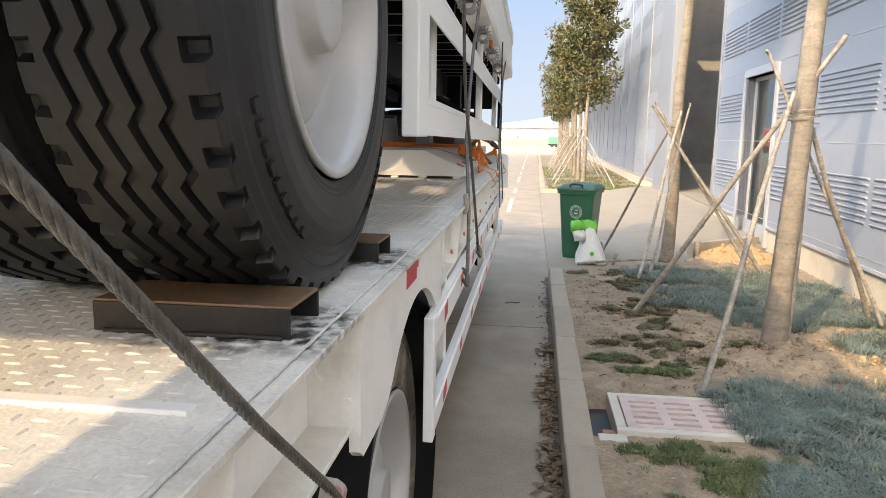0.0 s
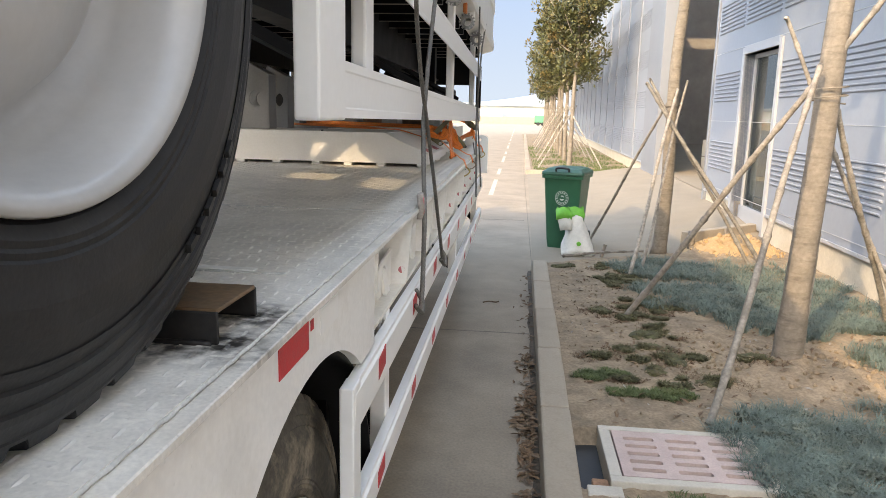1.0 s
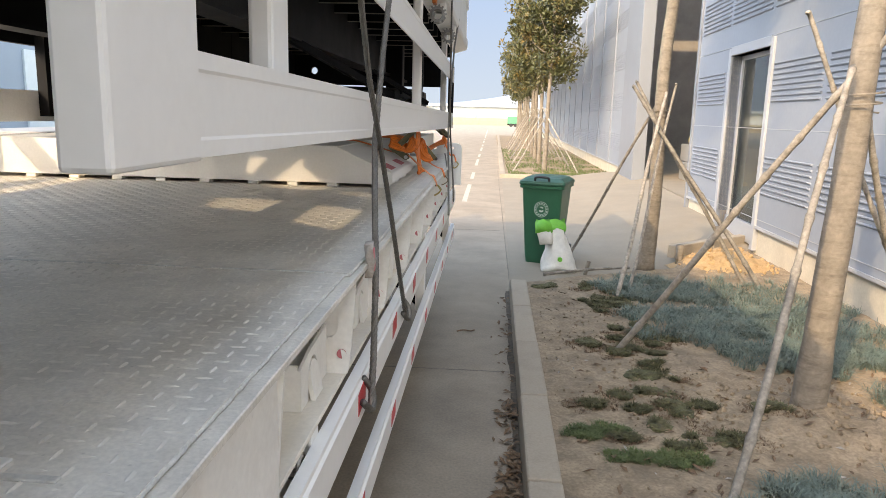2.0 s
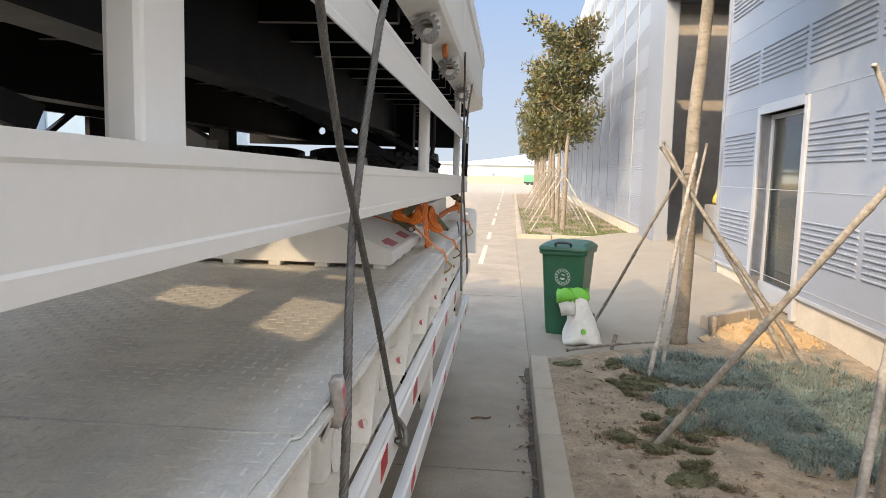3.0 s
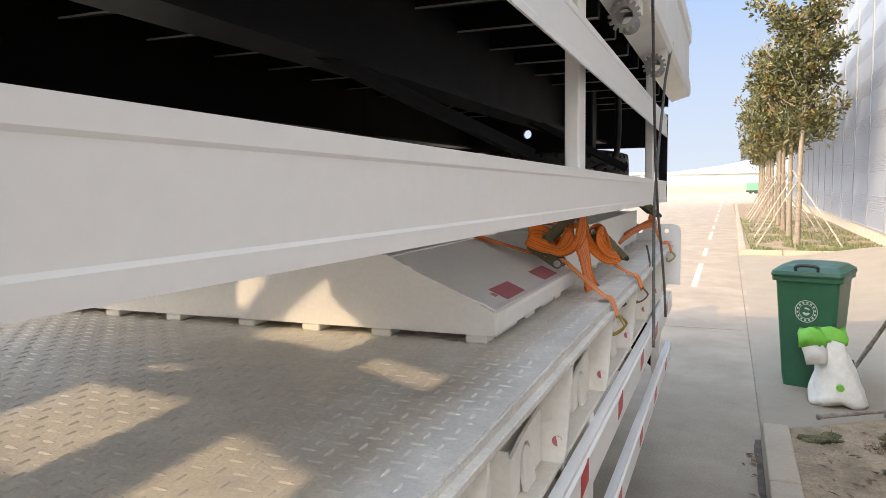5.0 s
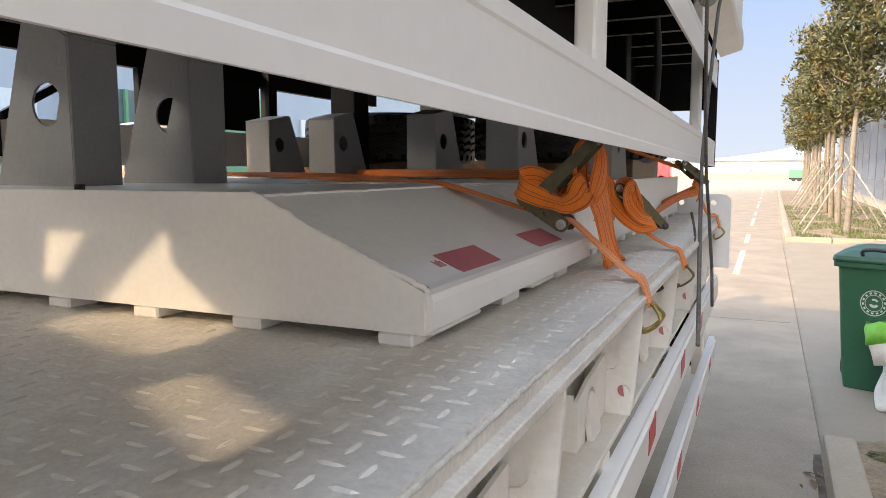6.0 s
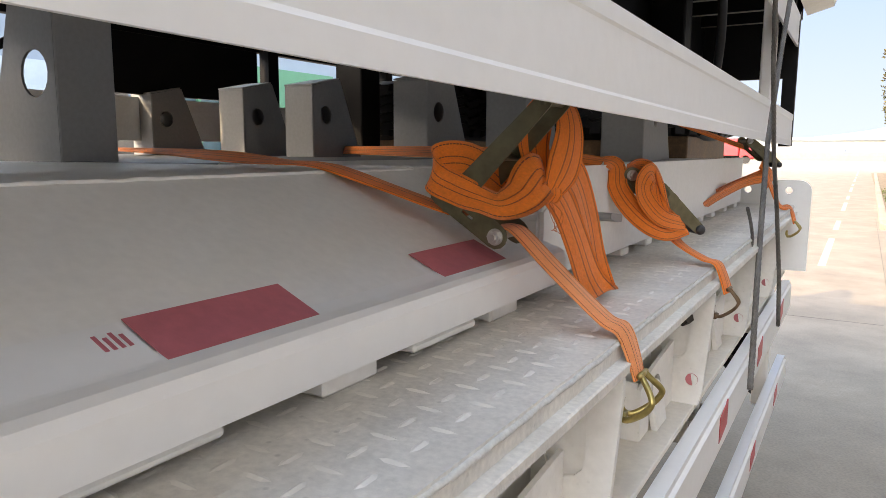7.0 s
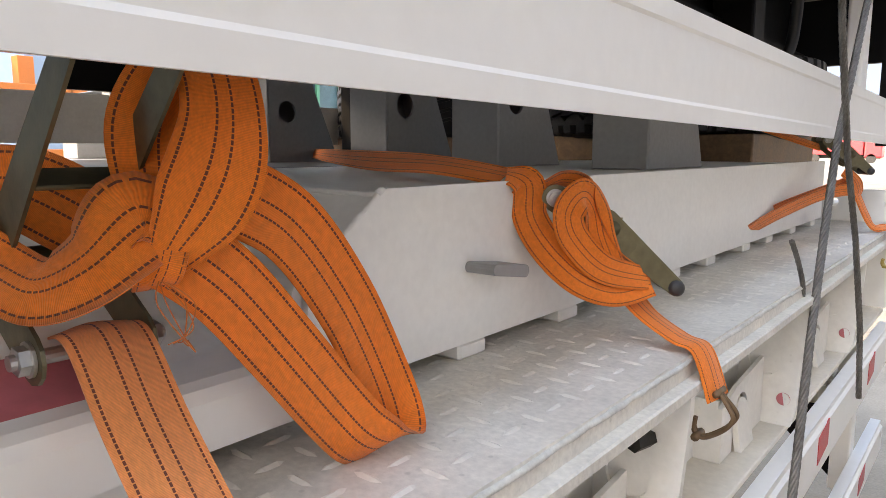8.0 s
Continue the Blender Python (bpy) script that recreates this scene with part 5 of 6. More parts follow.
strap1 = thing("tie_down_strap", "knotted orange ratchet strap hooked over the deck edge", "strap", "orange ratchet straps")
strip(strap1, [(-3.0, 6.40, 1.578), (-2.2, 6.02, 1.576), (-1.58, 5.72, 1.574), (-1.1, 5.48, 1.570), (-0.80, 5.36, 1.562)], [(0.2, 0.3, 0.9), (0.2, 0.3, 0.9), (0.25, 0.4, 0.85), (0.3, 0.6, 0.6), (0.2, 0.9, 0.05)], STRAP, [0.010, 0.012, 0.016, 0.026, 0.044])
strip(strap1, [(-0.80, 5.36, 1.562), (-0.72, 5.354, 1.559), (-0.62, 5.362, 1.532), (-0.54, 5.371, 1.508), (-0.50, 5.375, 1.498)], [(0.2, 0.9, 0.05), (0.1, 1, 0.05), (0.05, 1, 0), (0, 1, 0), (0, 1, 0)])
ratchet(strap1, (-0.448, 5.379, 1.476), Matrix.Rotation(radians(180), 4, "Z") @ Matrix.Rotation(radians(-24), 4, "Y"), 111, 0.165, 0.032, False)
# pale strap down over the edge
strip(strap1, [(-0.456, 5.382, 1.486), (-0.434, 5.384, 1.483), (-0.385, 5.379, 1.442), (-0.318, 5.376, 1.387), (-0.291, 5.377, 1.371), (-0.272, 5.378, 1.318)], [(0, 1, 0), (0, 1, 0), (0, 1, 0.05), (0, 1, 0.05), (0.1, 0.8, 0.1), (0.1, 0.6, 0.0)], STRAP_PALE, [0.05, 0.05, 0.048, 0.046, 0.040, 0.030])
j_hook(strap1, (-0.270, 5.380, 1.318))
# the knot: a loop over the lever, a sideways loop, and the long hanging loop
strip(strap1, [(-0.400, 5.402, 1.523), (-0.424, 5.411, 1.562), (-0.430, 5.414, 1.602), (-0.424, 5.426, 1.632), (-0.411, 5.435, 1.645), (-0.397, 5.437, 1.636), (-0.389, 5.436, 1.612), (-0.388, 5.431, 1.585), (-0.390, 5.420, 1.560), (-0.394, 5.407, 1.540), (-0.397, 5.398, 1.527)],
      [(0.6, 0.6, -0.5), (0.5, 0.83, -0.25), (0.5, 0.86, 0.0), (0.4, 0.9, 0.0), (0.3, 0.95, 0.0), (0.3, 0.95, 0.0), (0.35, 0.93, 0.0), (0.35, 0.93, 0.0), (0.4, 0.9, 0.05), (0.5, 0.8, 0.0), (0.6, 0.7, -0.2)], STRAP, [0.022, 0.040, 0.050, 0.048, 0.046, 0.046, 0.048, 0.056, 0.054, 0.036, 0.02])
strip(strap1, [(-0.408, 5.405, 1.546), (-0.413, 5.394, 1.553), (-0.421, 5.369, 1.529), (-0.443, 5.351, 1.516), (-0.468, 5.343, 1.522), (-0.500, 5.337, 1.534), (-0.528, 5.334, 1.548), (-0.532, 5.350, 1.566), (-0.503, 5.368, 1.568), (-0.480, 5.392, 1.551), (-0.465, 5.412, 1.534), (-0.43, 5.415, 1.525)],
      [(0.5, 0.1, -0.8), (0.4, -0.05, -0.9), (0.77, -0.1, -0.63), (0.85, -0.05, -0.5), (0.6, -0.3, -0.72), (0.0, -0.1, -1), (-0.1, -0.2, -1), (-0.15, -0.1, -1), (0.05, -0.5, -0.8), (0.0, -0.55, -0.8), (0.0, -0.5, -0.8), (0.0, -0.3, -0.9)], STRAP, [0.026, 0.058, 0.056, 0.044, 0.038, 0.040, 0.042, 0.046, 0.052, 0.054, 0.050, 0.03])
strip(strap1, [(-0.412, 5.409, 1.546), (-0.400, 5.404, 1.539), (-0.394, 5.398, 1.528), (-0.402, 5.396, 1.517), (-0.418, 5.402, 1.512)],
      [(0.5, 0.8, -0.3), (0.6, 0.75, -0.2), (0.7, 0.7, 0.0), (0.7, 0.7, 0.2), (0.6, 0.7, 0.3)], STRAP, 0.022, "knot_wrap")
strip(strap1, [(-0.400, 5.408, 1.535), (-0.394, 5.438, 1.508), (-0.389, 5.476, 1.460), (-0.386, 5.514, 1.411), (-0.381, 5.535, 1.386), (-0.381, 5.556, 1.376), (-0.386, 5.571, 1.386), (-0.392, 5.562, 1.424), (-0.393, 5.529, 1.486), (-0.396, 5.484, 1.543), (-0.404, 5.433, 1.570)],
      [(0.1, 0.75, 0.55), (0.15, 0.75, 0.6), (0.2, 0.72, 0.6), (0.3, 0.72, 0.55), (0.4, 0.7, 0.5), (0.5, 0.7, 0.4), (0.3, 0.75, 0.5), (0.15, 0.75, 0.6), (0.1, 0.75, 0.6), (0.1, 0.75, 0.6), (0.1, 0.7, 0.6)], STRAP, 0.05)

for k in range(5):
    a = 1.1 * k
    part("loose_thread", tube(spline([(-0.398, 5.396, 1.520), (-0.392 + 0.008 * math.cos(a), 5.402 + 0.010 * math.sin(a), 1.505), (-0.390 + 0.006 * math.cos(a + 1), 5.408, 1.490 - 0.003 * k), (-0.396, 5.398 + 0.003 * k, 1.482)], 5), 0.0004, 4), ORANGEPAINT, strap1)

strap2 = thing("tie_down_strap", "orange ratchet strap with its slack tucked round the buckle", "strap", "orange ratchet straps")
strip(strap2, [(-2.9, 7.46, 1.578), (-2.0, 6.86, 1.577), (-1.3, 6.32, 1.576), (-0.82, 5.98, 1.574), (-0.60, 5.88, 1.572), (-0.49, 5.87, 1.560)], [(0.2, 0.3, 0.9), (0.2, 0.3, 0.9), (0.2, 0.3, 0.9), (0.25, 0.5, 0.8), (0.3, 0.8, 0.4), (0.3, 0.9, 0.3)], STRAP, [0.03, 0.03, 0.03, 0.034, 0.044, 0.044])
ratchet(strap2, (-0.462, 5.925, 1.535), Matrix.Rotation(radians(38), 4, "Z") @ Matrix.Rotation(radians(42), 4, "Y"), 0, 0.105, 0.029)
strip(strap2, [(-0.490, 5.870, 1.562), (-0.470, 5.884, 1.551), (-0.463, 5.879, 1.514), (-0.441, 5.885, 1.479), (-0.410, 5.903, 1.446), (-0.383, 5.936, 1.430), (-0.358, 5.974, 1.436)],
      [(0.13, 0.98, 0.13), (0.48, 0.82, 0.32), (0.67, 0.62, 0.41), (0.70, 0.59, 0.40), (0.29, 0.59, 0.75), (0.0, 0.51, 0.86), (-0.23, 0.67, 0.71)], STRAP, [0.042, 0.044, 0.040, 0.042, 0.042, 0.038, 0.034])
strip(strap2, [(-0.358, 5.976, 1.440), (-0.389, 5.921, 1.456), (-0.412, 5.895, 1.488), (-0.418, 5.885, 1.514), (-0.414, 5.892, 1.533), (-0.409, 5.909, 1.540), (-0.404, 5.925, 1.522), (-0.398, 5.930, 1.489), (-0.384, 5.941, 1.449)],
      [(-0.16, 0.57, 0.80), (0.31, 0.48, 0.82), (0.56, 0.70, 0.45), (0.53, 0.83, 0.13), (0.52, 0.33, -0.78), (0.05, -0.12, -0.99), (-0.23, -0.54, -0.81), (-0.71, -0.66, -0.25), (-0.48, -0.88, 0.0)], STRAP, [0.028, 0.034, 0.036, 0.038, 0.036, 0.036, 0.034, 0.032, 0.028])
strip(strap2, [(-0.455, 5.900, 1.548), (-0.440, 5.912, 1.556), (-0.420, 5.925, 1.548), (-0.408, 5.935, 1.520), (-0.392, 5.955, 1.470), (-0.372, 5.985, 1.440)],
      [(0.5, -0.6, 0.5), (0.5, -0.6, 0.6), (0.3, -0.5, 0.8), (0.3, -0.8, 0.3), (0.4, -0.7, 0.4), (0.4, -0.6, 0.5)], STRAP, 0.03)
strip(strap2, [(-0.395, 5.985, 1.428), (-0.360, 5.975, 1.400), (-0.318, 5.970, 1.379), (-0.290, 5.968, 1.369), (-0.270, 5.968, 1.318)], [(0.2, 0.9, 0.1), (0.1, 1, 0), (0.1, 1, 0), (0.1, 0.7, 0), (0.1, 0.5, 0)], STRAP, 0.045)
j_hook(strap2, (-0.270, 5.968, 1.320), 0.3, RUSTTOP)

strap3 = thing("tie_down_strap", "orange ratchet strap with a loose tail on the deck", "strap", "orange ratchet straps")
strip(strap3, [(-0.70, 7.0, 1.74), (-0.55, 7.08, 1.68), (-0.44, 7.15, 1.635)], [(0.3, 0.9, 0.2)] * 3, STRAP, 0.035)
ratchet(strap3, (-0.435, 7.155, 1.655), Matrix.Rotation(radians(38), 4, "Z") @ Matrix.Rotation(radians(46), 4, "Y"), 8, 0.07, 0.028)
strip(strap3, [(-0.375, 7.22, 1.545), (-0.42, 7.12, 1.520), (-0.47, 6.95, 1.490), (-0.50, 6.78, 1.462), (-0.505, 6.66, 1.452), (-0.49, 6.62, 1.442), (-0.485, 6.68, 1.448), (-0.462, 6.9, 1.480), (-0.415, 7.1, 1.514), (-0.365, 7.2, 1.525)],
      [(0.2, 0.2, 1), (0.1, 0.1, 1), (0.1, 0.1, 1), (0.1, 0, 1), (0.2, 0.1, 0.9), (0.5, 0, 0.8), (0.3, 0, 0.9), (0.1, 0.1, 1), (0.1, 0.1, 1), (0.2, 0.2, 1)], STRAP, 0.032)
strip(strap3, [(-0.385, 7.19, 1.575), (-0.36, 7.21, 1.545), (-0.355, 7.24, 1.515), (-0.365, 7.26, 1.49)], [(0.3, 0.8, 0.3)] * 4, STRAP, 0.045)
strip(strap3, [(-0.36, 7.23, 1.52), (-0.325, 7.28, 1.43), (-0.290, 7.33, 1.411), (-0.272, 7.34, 1.358)], [(0.2, 0.9, 0)] * 4, STRAP, 0.04)
j_hook(strap3, (-0.272, 7.34, 1.358))
strap1.location = (-0.004, -0.001, 0)
strap3.location = (0, 0.12, -0.04)

# ---- wire ropes ----


def wire(label, path, r=0.0105, double=0.0):
    t = thing("wire_rope", label, "rope", "lashing ropes")
    part("rope", rope(path, r), CABLE, t, "", True)
    if double:
        off = Vector((0.012, double, 0))
        part("rope", rope([Vector(p) + off * (1 if i % 2 else 0.6) for i, p in enumerate(path)], r), CABLE, t, "", True)
    return t


ropeA = wire("twisted grey wire rope lashing the two trailers together", [(-0.262, 3.10, 0.98), (-0.264, 3.15, 1.10), (-0.268, 3.20, 1.31), (-0.285, 3.28, 1.482), (-0.303, 3.385, 1.635), (-0.303, 3.50, 1.865), (-0.300, 3.63, 2.08), (-0.290, 3.78, 2.30), (-0.285, 3.88, 2.48)], 0.0090)
ropeB = wire("dark wire rope crossing over another on the guard rail", [(-0.268, 3.875, 1.0), (-0.272, 3.72, 1.185), (-0.279, 3.545, 1.415), (-0.287, 3.362, 1.640), (-0.294, 3.235, 1.795), (-0.294, 3.125, 1.95), (-0.284, 2.935, 2.24), (-0.279, 2.785, 2.47)], 0.0078)
ropeC = wire("grey wire rope lashing hooked at the trailer's side", [(-0.262, 6.33, 1.02), (-0.266, 6.37, 1.09), (-0.278, 6.47, 1.27), (-0.290, 6.585, 1.44), (-0.302, 6.71, 1.605), (-0.305, 6.92, 1.88), (-0.300, 7.20, 2.25), (-0.28, 7.36, 2.47)], 0.0075)
ropeD = wire("dark wire rope crossing another by the far post", [(-0.262, 6.95, 1.04), (-0.268, 6.93, 1.20), (-0.280, 6.86, 1.40), (-0.288, 6.745, 1.57), (-0.288, 6.59, 1.80), (-0.280, 6.40, 2.10), (-0.27, 6.18, 2.45)], 0.0065)
ropeE = wire("thick frayed wire rope slanting down to the deck edge", [(-0.270, 0.965, 1.100), (-0.268, 0.90, 1.155), (-0.268, 0.654, 1.355), (-0.268, 0.469, 1.512), (-0.268, 0.328, 1.634), (-0.264, 0.0, 1.915), (-0.258, -0.40, 2.26)], 0.0068, -0.009)
for p, y in ((ropeA, 3.095), (ropeB, 3.885)):
    part("rope_end", tube(spline([(-0.275, y - 0.04, 1.02), (-0.258, y, 0.985), (-0.262, y + 0.03, 1.02), (-0.285, y + 0.02, 1.06)], 5), 0.009, 8), CABLE, p, "", True)
for x, y, z, rot in ((-0.283, 3.185, 1.345, 0.2), (-0.272, 0.955, 1.112, 0.9)):
    t = thing("edge_guard", "folded red and grey rag padding a rope at the edge", "rag", "rope rags")
    bm = prism([(-0.012, -0.045), (0.010, -0.04), (0.016, 0.0), (0.010, 0.05), (-0.010, 0.045), (-0.004, 0.0)], "y", -0.016, 0.016)
    bmesh.ops.subdivide_edges(bm, edges=bm.edges[:], cuts=2)
    for v in bm.verts:
        v.co += Vector((0.003 * noise.noise(v.co * 60), 0.004 * noise.noise(v.co * 45 + Vector((3, 0, 0))), 0.004 * noise.noise(v.co * 50)))
    bmesh.ops.transform(bm, matrix=Matrix.Translation((x, y, z)) @ Matrix.Rotation(rot, 4, "X"), verts=bm.verts)
    part("pad", bm, FOAM, t, "", True)
    bm = box(0.008, 0.015, -0.010, 0.008, -0.026, 0.036, 0.003)
    bmesh.ops.transform(bm, matrix=Matrix.Translation((x, y, z)) @ Matrix.Rotation(rot, 4, "X"), verts=bm.verts)
    part("red_cloth", bm, PINK, t, "dull red cloth")

tail = thing("wire_rope", "frayed grey rope tail standing up from the edge", "rope", "lashing ropes")
part("rope", rope(spline([(-0.300, 6.50, 1.342), (-0.296, 6.47, 1.37), (-0.299, 6.44, 1.41), (-0.304, 6.41, 1.445)], 5), 0.0045), CABLE, tail, "", True)

for x, turn in ((-1.16, 0.3), (-2.36, 1.1)):
    spare = thing("spare_tyre", "new black spare tyre lying flat behind the ramps", "tyre", "spare tyres", at=(x, 8.10, ZD))
    o = new("carcass", tyre_up)
    o.location = (0, 0, 0.437)
    o.rotation_euler = (0, radians(-90), turn)
    o.parent = spare
    part("pallet", box(-0.45, 0.45, -0.45, 0.45, 0.02, 0.30, 0.006), RUSTTOP, spare, "rusty steel rest under the tyre")
part("front_deck", box(-3.24, -0.62, YB + 0.031, 8.8, ZD - 0.012, ZD + 0.02, 0.004), DECK, low_trailer, "grey plate beyond the end plate")

# ---- wheelie bin and sack ----


def loft(rings, cap=True):
    bm = bmesh.new()
    rs = [[bm.verts.new(p) for p in r] for r in rings]
    n = len(rs[0])
    for a, b in zip(rs, rs[1:]):
        for k in range(n):
            bm.faces.new((a[k], a[(k + 1) % n], b[(k + 1) % n], b[k]))
    if cap:
        bm.faces.new(rs[0][::-1])
        bm.faces.new(rs[-1])
    return bm


def rrect(w0, w1, d0, d1, z, r=0.04, n=4):
    pts = []
    for cx, cy, a0 in ((w1 - r, d1 - r, 0), (w0 + r, d1 - r, 90), (w0 + r, d0 + r, 180), (w1 - r, d0 + r, 270)):
        for k in range(n + 1):
            a = radians(a0 + 90 * k / n)
            pts.append((cx + r * math.cos(a), cy + r * math.sin(a), z))
    return pts


wbin = thing("wheelie_bin", "dark green plastic wheelie bin with a closed lid", "bin", at=(0.70, 9.86, 0.006))
wbin.rotation_euler = (0, 0, radians(-17))
wbin.scale = (0.9, 0.9, 0.985)
part("body", loft([rrect(-0.20, 0.20, -0.19, 0.24, 0.0), rrect(-0.215, 0.215, -0.205, 0.26, 0.10), rrect(-0.262, 0.262, -0.29, 0.36, 0.90), rrect(-0.265, 0.265, -0.295, 0.365, 0.92)]), BIN, wbin, "", False)
part("rim", loft([rrect(-0.262, 0.262, -0.29, 0.36, 0.905), rrect(-0.29, 0.29, -0.32, 0.385, 0.91), rrect(-0.292, 0.292, -0.322, 0.387, 0.945), rrect(-0.28, 0.28, -0.31, 0.375, 0.95)]), BIN, wbin)
part("lid", loft([rrect(-0.298, 0.298, -0.328, 0.39, 0.95, 0.05), rrect(-0.302, 0.302, -0.332, 0.395, 0.965, 0.05), rrect(-0.295, 0.295, -0.322, 0.385, 0.99, 0.05), rrect(-0.24, 0.24, -0.25, 0.33, 1.03, 0.08), rrect(-0.18, 0.18, -0.18, 0.28, 1.042, 0.08)]), BINLID, wbin, "green plastic lid")
part("lid_handle", tube(spline([(-0.09, -0.30, 1.0), (-0.085, -0.315, 1.035), (0, -0.32, 1.045), (0.085, -0.315, 1.035), (0.09, -0.30, 1.0)], 5), 0.014, 8), PLASTIC, wbin, "dark moulded handle", True)
part("axle", tube([(-0.27, 0.24, 0.10), (0.30, 0.24, 0.10)], 0.011, 8), STEEL, wbin)
for x in (-0.29, 0.27):
    w = part("wheel", tube([(x, 0.24, 0.10), (x + 0.04, 0.24, 0.10)], 0.10, 24), RUBBER, wbin, "black rubber wheel")
    part("hub", tube([(x - 0.003, 0.24, 0.10), (x + 0.043, 0.24, 0.10)], 0.05, 18), PLASTIC, w)


def front_y(z):
    return -0.205 - 0.085 * (z - 0.10) / 0.80


def front_ring(r0, r1, n=36, a0=0, a1=360):
    m = bmesh.new()
    vs = []
    for k in range(n + 1):
        a = radians(a0 + (a1 - a0) * k / n)
        vs.append([m.verts.new((r * math.cos(a), front_y(0.66 + r * math.sin(a)) - 0.002, 0.66 + r * math.sin(a))) for r in (r0, r1)])
    for a, b in zip(vs, vs[1:]):
        m.faces.new((a[0], b[0], b[1], a[1]))
    return m


emblem = part("emblem", front_ring(0.088, 0.094), EMBLEM, wbin, "round pale printed emblem")
part("emblem_ring", front_ring(0.058, 0.062), EMBLEM, emblem)
for k in range(14):
    part("emblem_mark", front_ring(0.068, 0.081, 2, 25.7 * k, 25.7 * k + 13), EMBLEM, emblem)
part("emblem_core", front_ring(0.014, 0.034, 8, 200, 335), EMBLEM, emblem)
part("emblem_core", front_ring(0.020, 0.034, 6, 30, 120), EMBLEM, emblem)

sack = thing("sack", "crumpled white woven sack with a bright green top", "sack", at=(0.83, 9.30, 0.006))
sack.scale = (1.08, 1.08, 1.06)


def crumple(bm, a, f, seed):
    for v in bm.verts:
        k = v.co * f + Vector((seed, 0, 0))
        v.co += Vector((noise.noise(k), noise.noise(k + Vector((7, 0, 0))), noise.noise(k + Vector((0, 9, 0))))) * a
    return bm


def sack_rings(levels, n=28):
    out = []
    for z, cx, cy, rx, ry in levels:
        out.append([(cx + rx * math.cos(2 * math.pi * k / n) * (1 - 0.12 * math.cos(4 * math.pi * k / n)), cy + ry * math.sin(2 * math.pi * k / n), z + 0.02 * math.sin(6 * math.pi * k / n)) for k in range(n)])
    return out


b = loft(sack_rings([(0.0, 0.0, 0.0, 0.19, 0.12), (0.03, 0.0, 0.0, 0.215, 0.14), (0.10, 0.0, 0.01, 0.195, 0.13), (0.2, -0.01, 0.03, 0.155, 0.11), (0.30, -0.02, 0.06, 0.125, 0.085), (0.38, -0.03, 0.08, 0.105, 0.065), (0.44, -0.035, 0.09, 0.10, 0.05)]))
bmesh.ops.subdivide_edges(b, edges=b.edges[:], cuts=1)
part("bag", crumple(b, 0.020, 11, 1), SACK, sack, "white woven plastic", True)
b = loft(sack_rings([(0.43, -0.04, 0.09, 0.118, 0.05), (0.47, -0.045, 0.10, 0.125, 0.045), (0.52, -0.05, 0.12, 0.12, 0.03)]))
bmesh.ops.subdivide_edges(b, edges=b.edges[:], cuts=1)
part("top_band", crumple(b, 0.015, 14, 3), SACKGREEN, sack, "bright green printed top", True)
b = loft(sack_rings([(0.30, -0.13, -0.02, 0.075, 0.06), (0.37, -0.15, -0.01, 0.095, 0.06), (0.44, -0.17, 0.02, 0.09, 0.05), (0.49, -0.18, 0.04, 0.075, 0.03)], 20))
part("flap", crumple(b, 0.02, 13, 6), SACK, sack, "", True)
b = loft(sack_rings([(0.42, -0.175, 0.0, 0.105, 0.06), (0.48, -0.18, 0.02, 0.10, 0.05), (0.53, -0.18, 0.04, 0.08, 0.03)], 20))
part("flap_band", crumple(b, 0.018, 13, 8), SACKGREEN, sack, "", True)
part("print", disc(0.0, -0.108, 0.15, 0.024, -0.03), SACKGREEN, sack, "faded green round print")
# ---- drain grate ----
grate = thing("drain_grate", "pinkish slotted concrete drain cover in a raised frame", "drain cover")
gx0, gx1, gy0, gy1, gz = 0.512, 1.255, 3.585, 4.145, 0.135
for dims in ((gx0, gx1, gy0, gy0 + 0.05), (gx0, gx1, gy1 - 0.045, gy1), (gx0, gx0 + 0.055, gy0 + 0.05, gy1 - 0.045), (gx1 - 0.05, gx1, gy0 + 0.05, gy1 - 0.045)):
    part("frame", box(*dims, 0.0, gz, 0.006), GRATEFRAME, grate)
slots = []
ix0, ix1, iy0, iy1 = gx0 + 0.062, gx1 - 0.056, gy0 + 0.056, gy1 - 0.05
for c in range(3):
    for r in range(5):
        x0 = ix0 + 0.05 + c * 0.202
        y0 = iy0 + 0.045 + r * 0.077
        slots.append([(x0, y0), (x0 + 0.14, y0), (x0 + 0.145, y0 + 0.017), (x0 + 0.14, y0 + 0.034), (x0, y0 + 0.034), (x0 - 0.005, y0 + 0.017)])
part("cover", prism([(ix0, iy0), (ix1, iy0), (ix1, iy1), (ix0, iy1)], "z", gz - 0.045, gz - 0.002, holes=slots), GRATE, grate, "pinkish cover with rows of slots")
# black colour carries the shade of the depth below the slots
part("pit", box(ix0, ix1, iy0, iy1, 0.0, 0.02), BLACK, grate)
# flat black plate stands in for the shade inside the open drain
tagged(part("drain_mouth_shade", box(0.392, 0.512, 3.59, 4.12, 0.0, 0.034, 0.004), HOSE), "black plate for the shade in the open drain mouth beside the kerb", "drain")
tagged(part("kerb_slab", box(0.41, 0.56, 3.50, 3.583, 0.03, 0.112, 0.006), GRATEFRAME), "short concrete slab at the drain mouth", "slab")
tagged(part("brick", box(0.437, 0.508, 3.592, 3.652, 0.03, 0.105, 0.006), BRICK), "broken red brick at the drain's mouth", "brick")

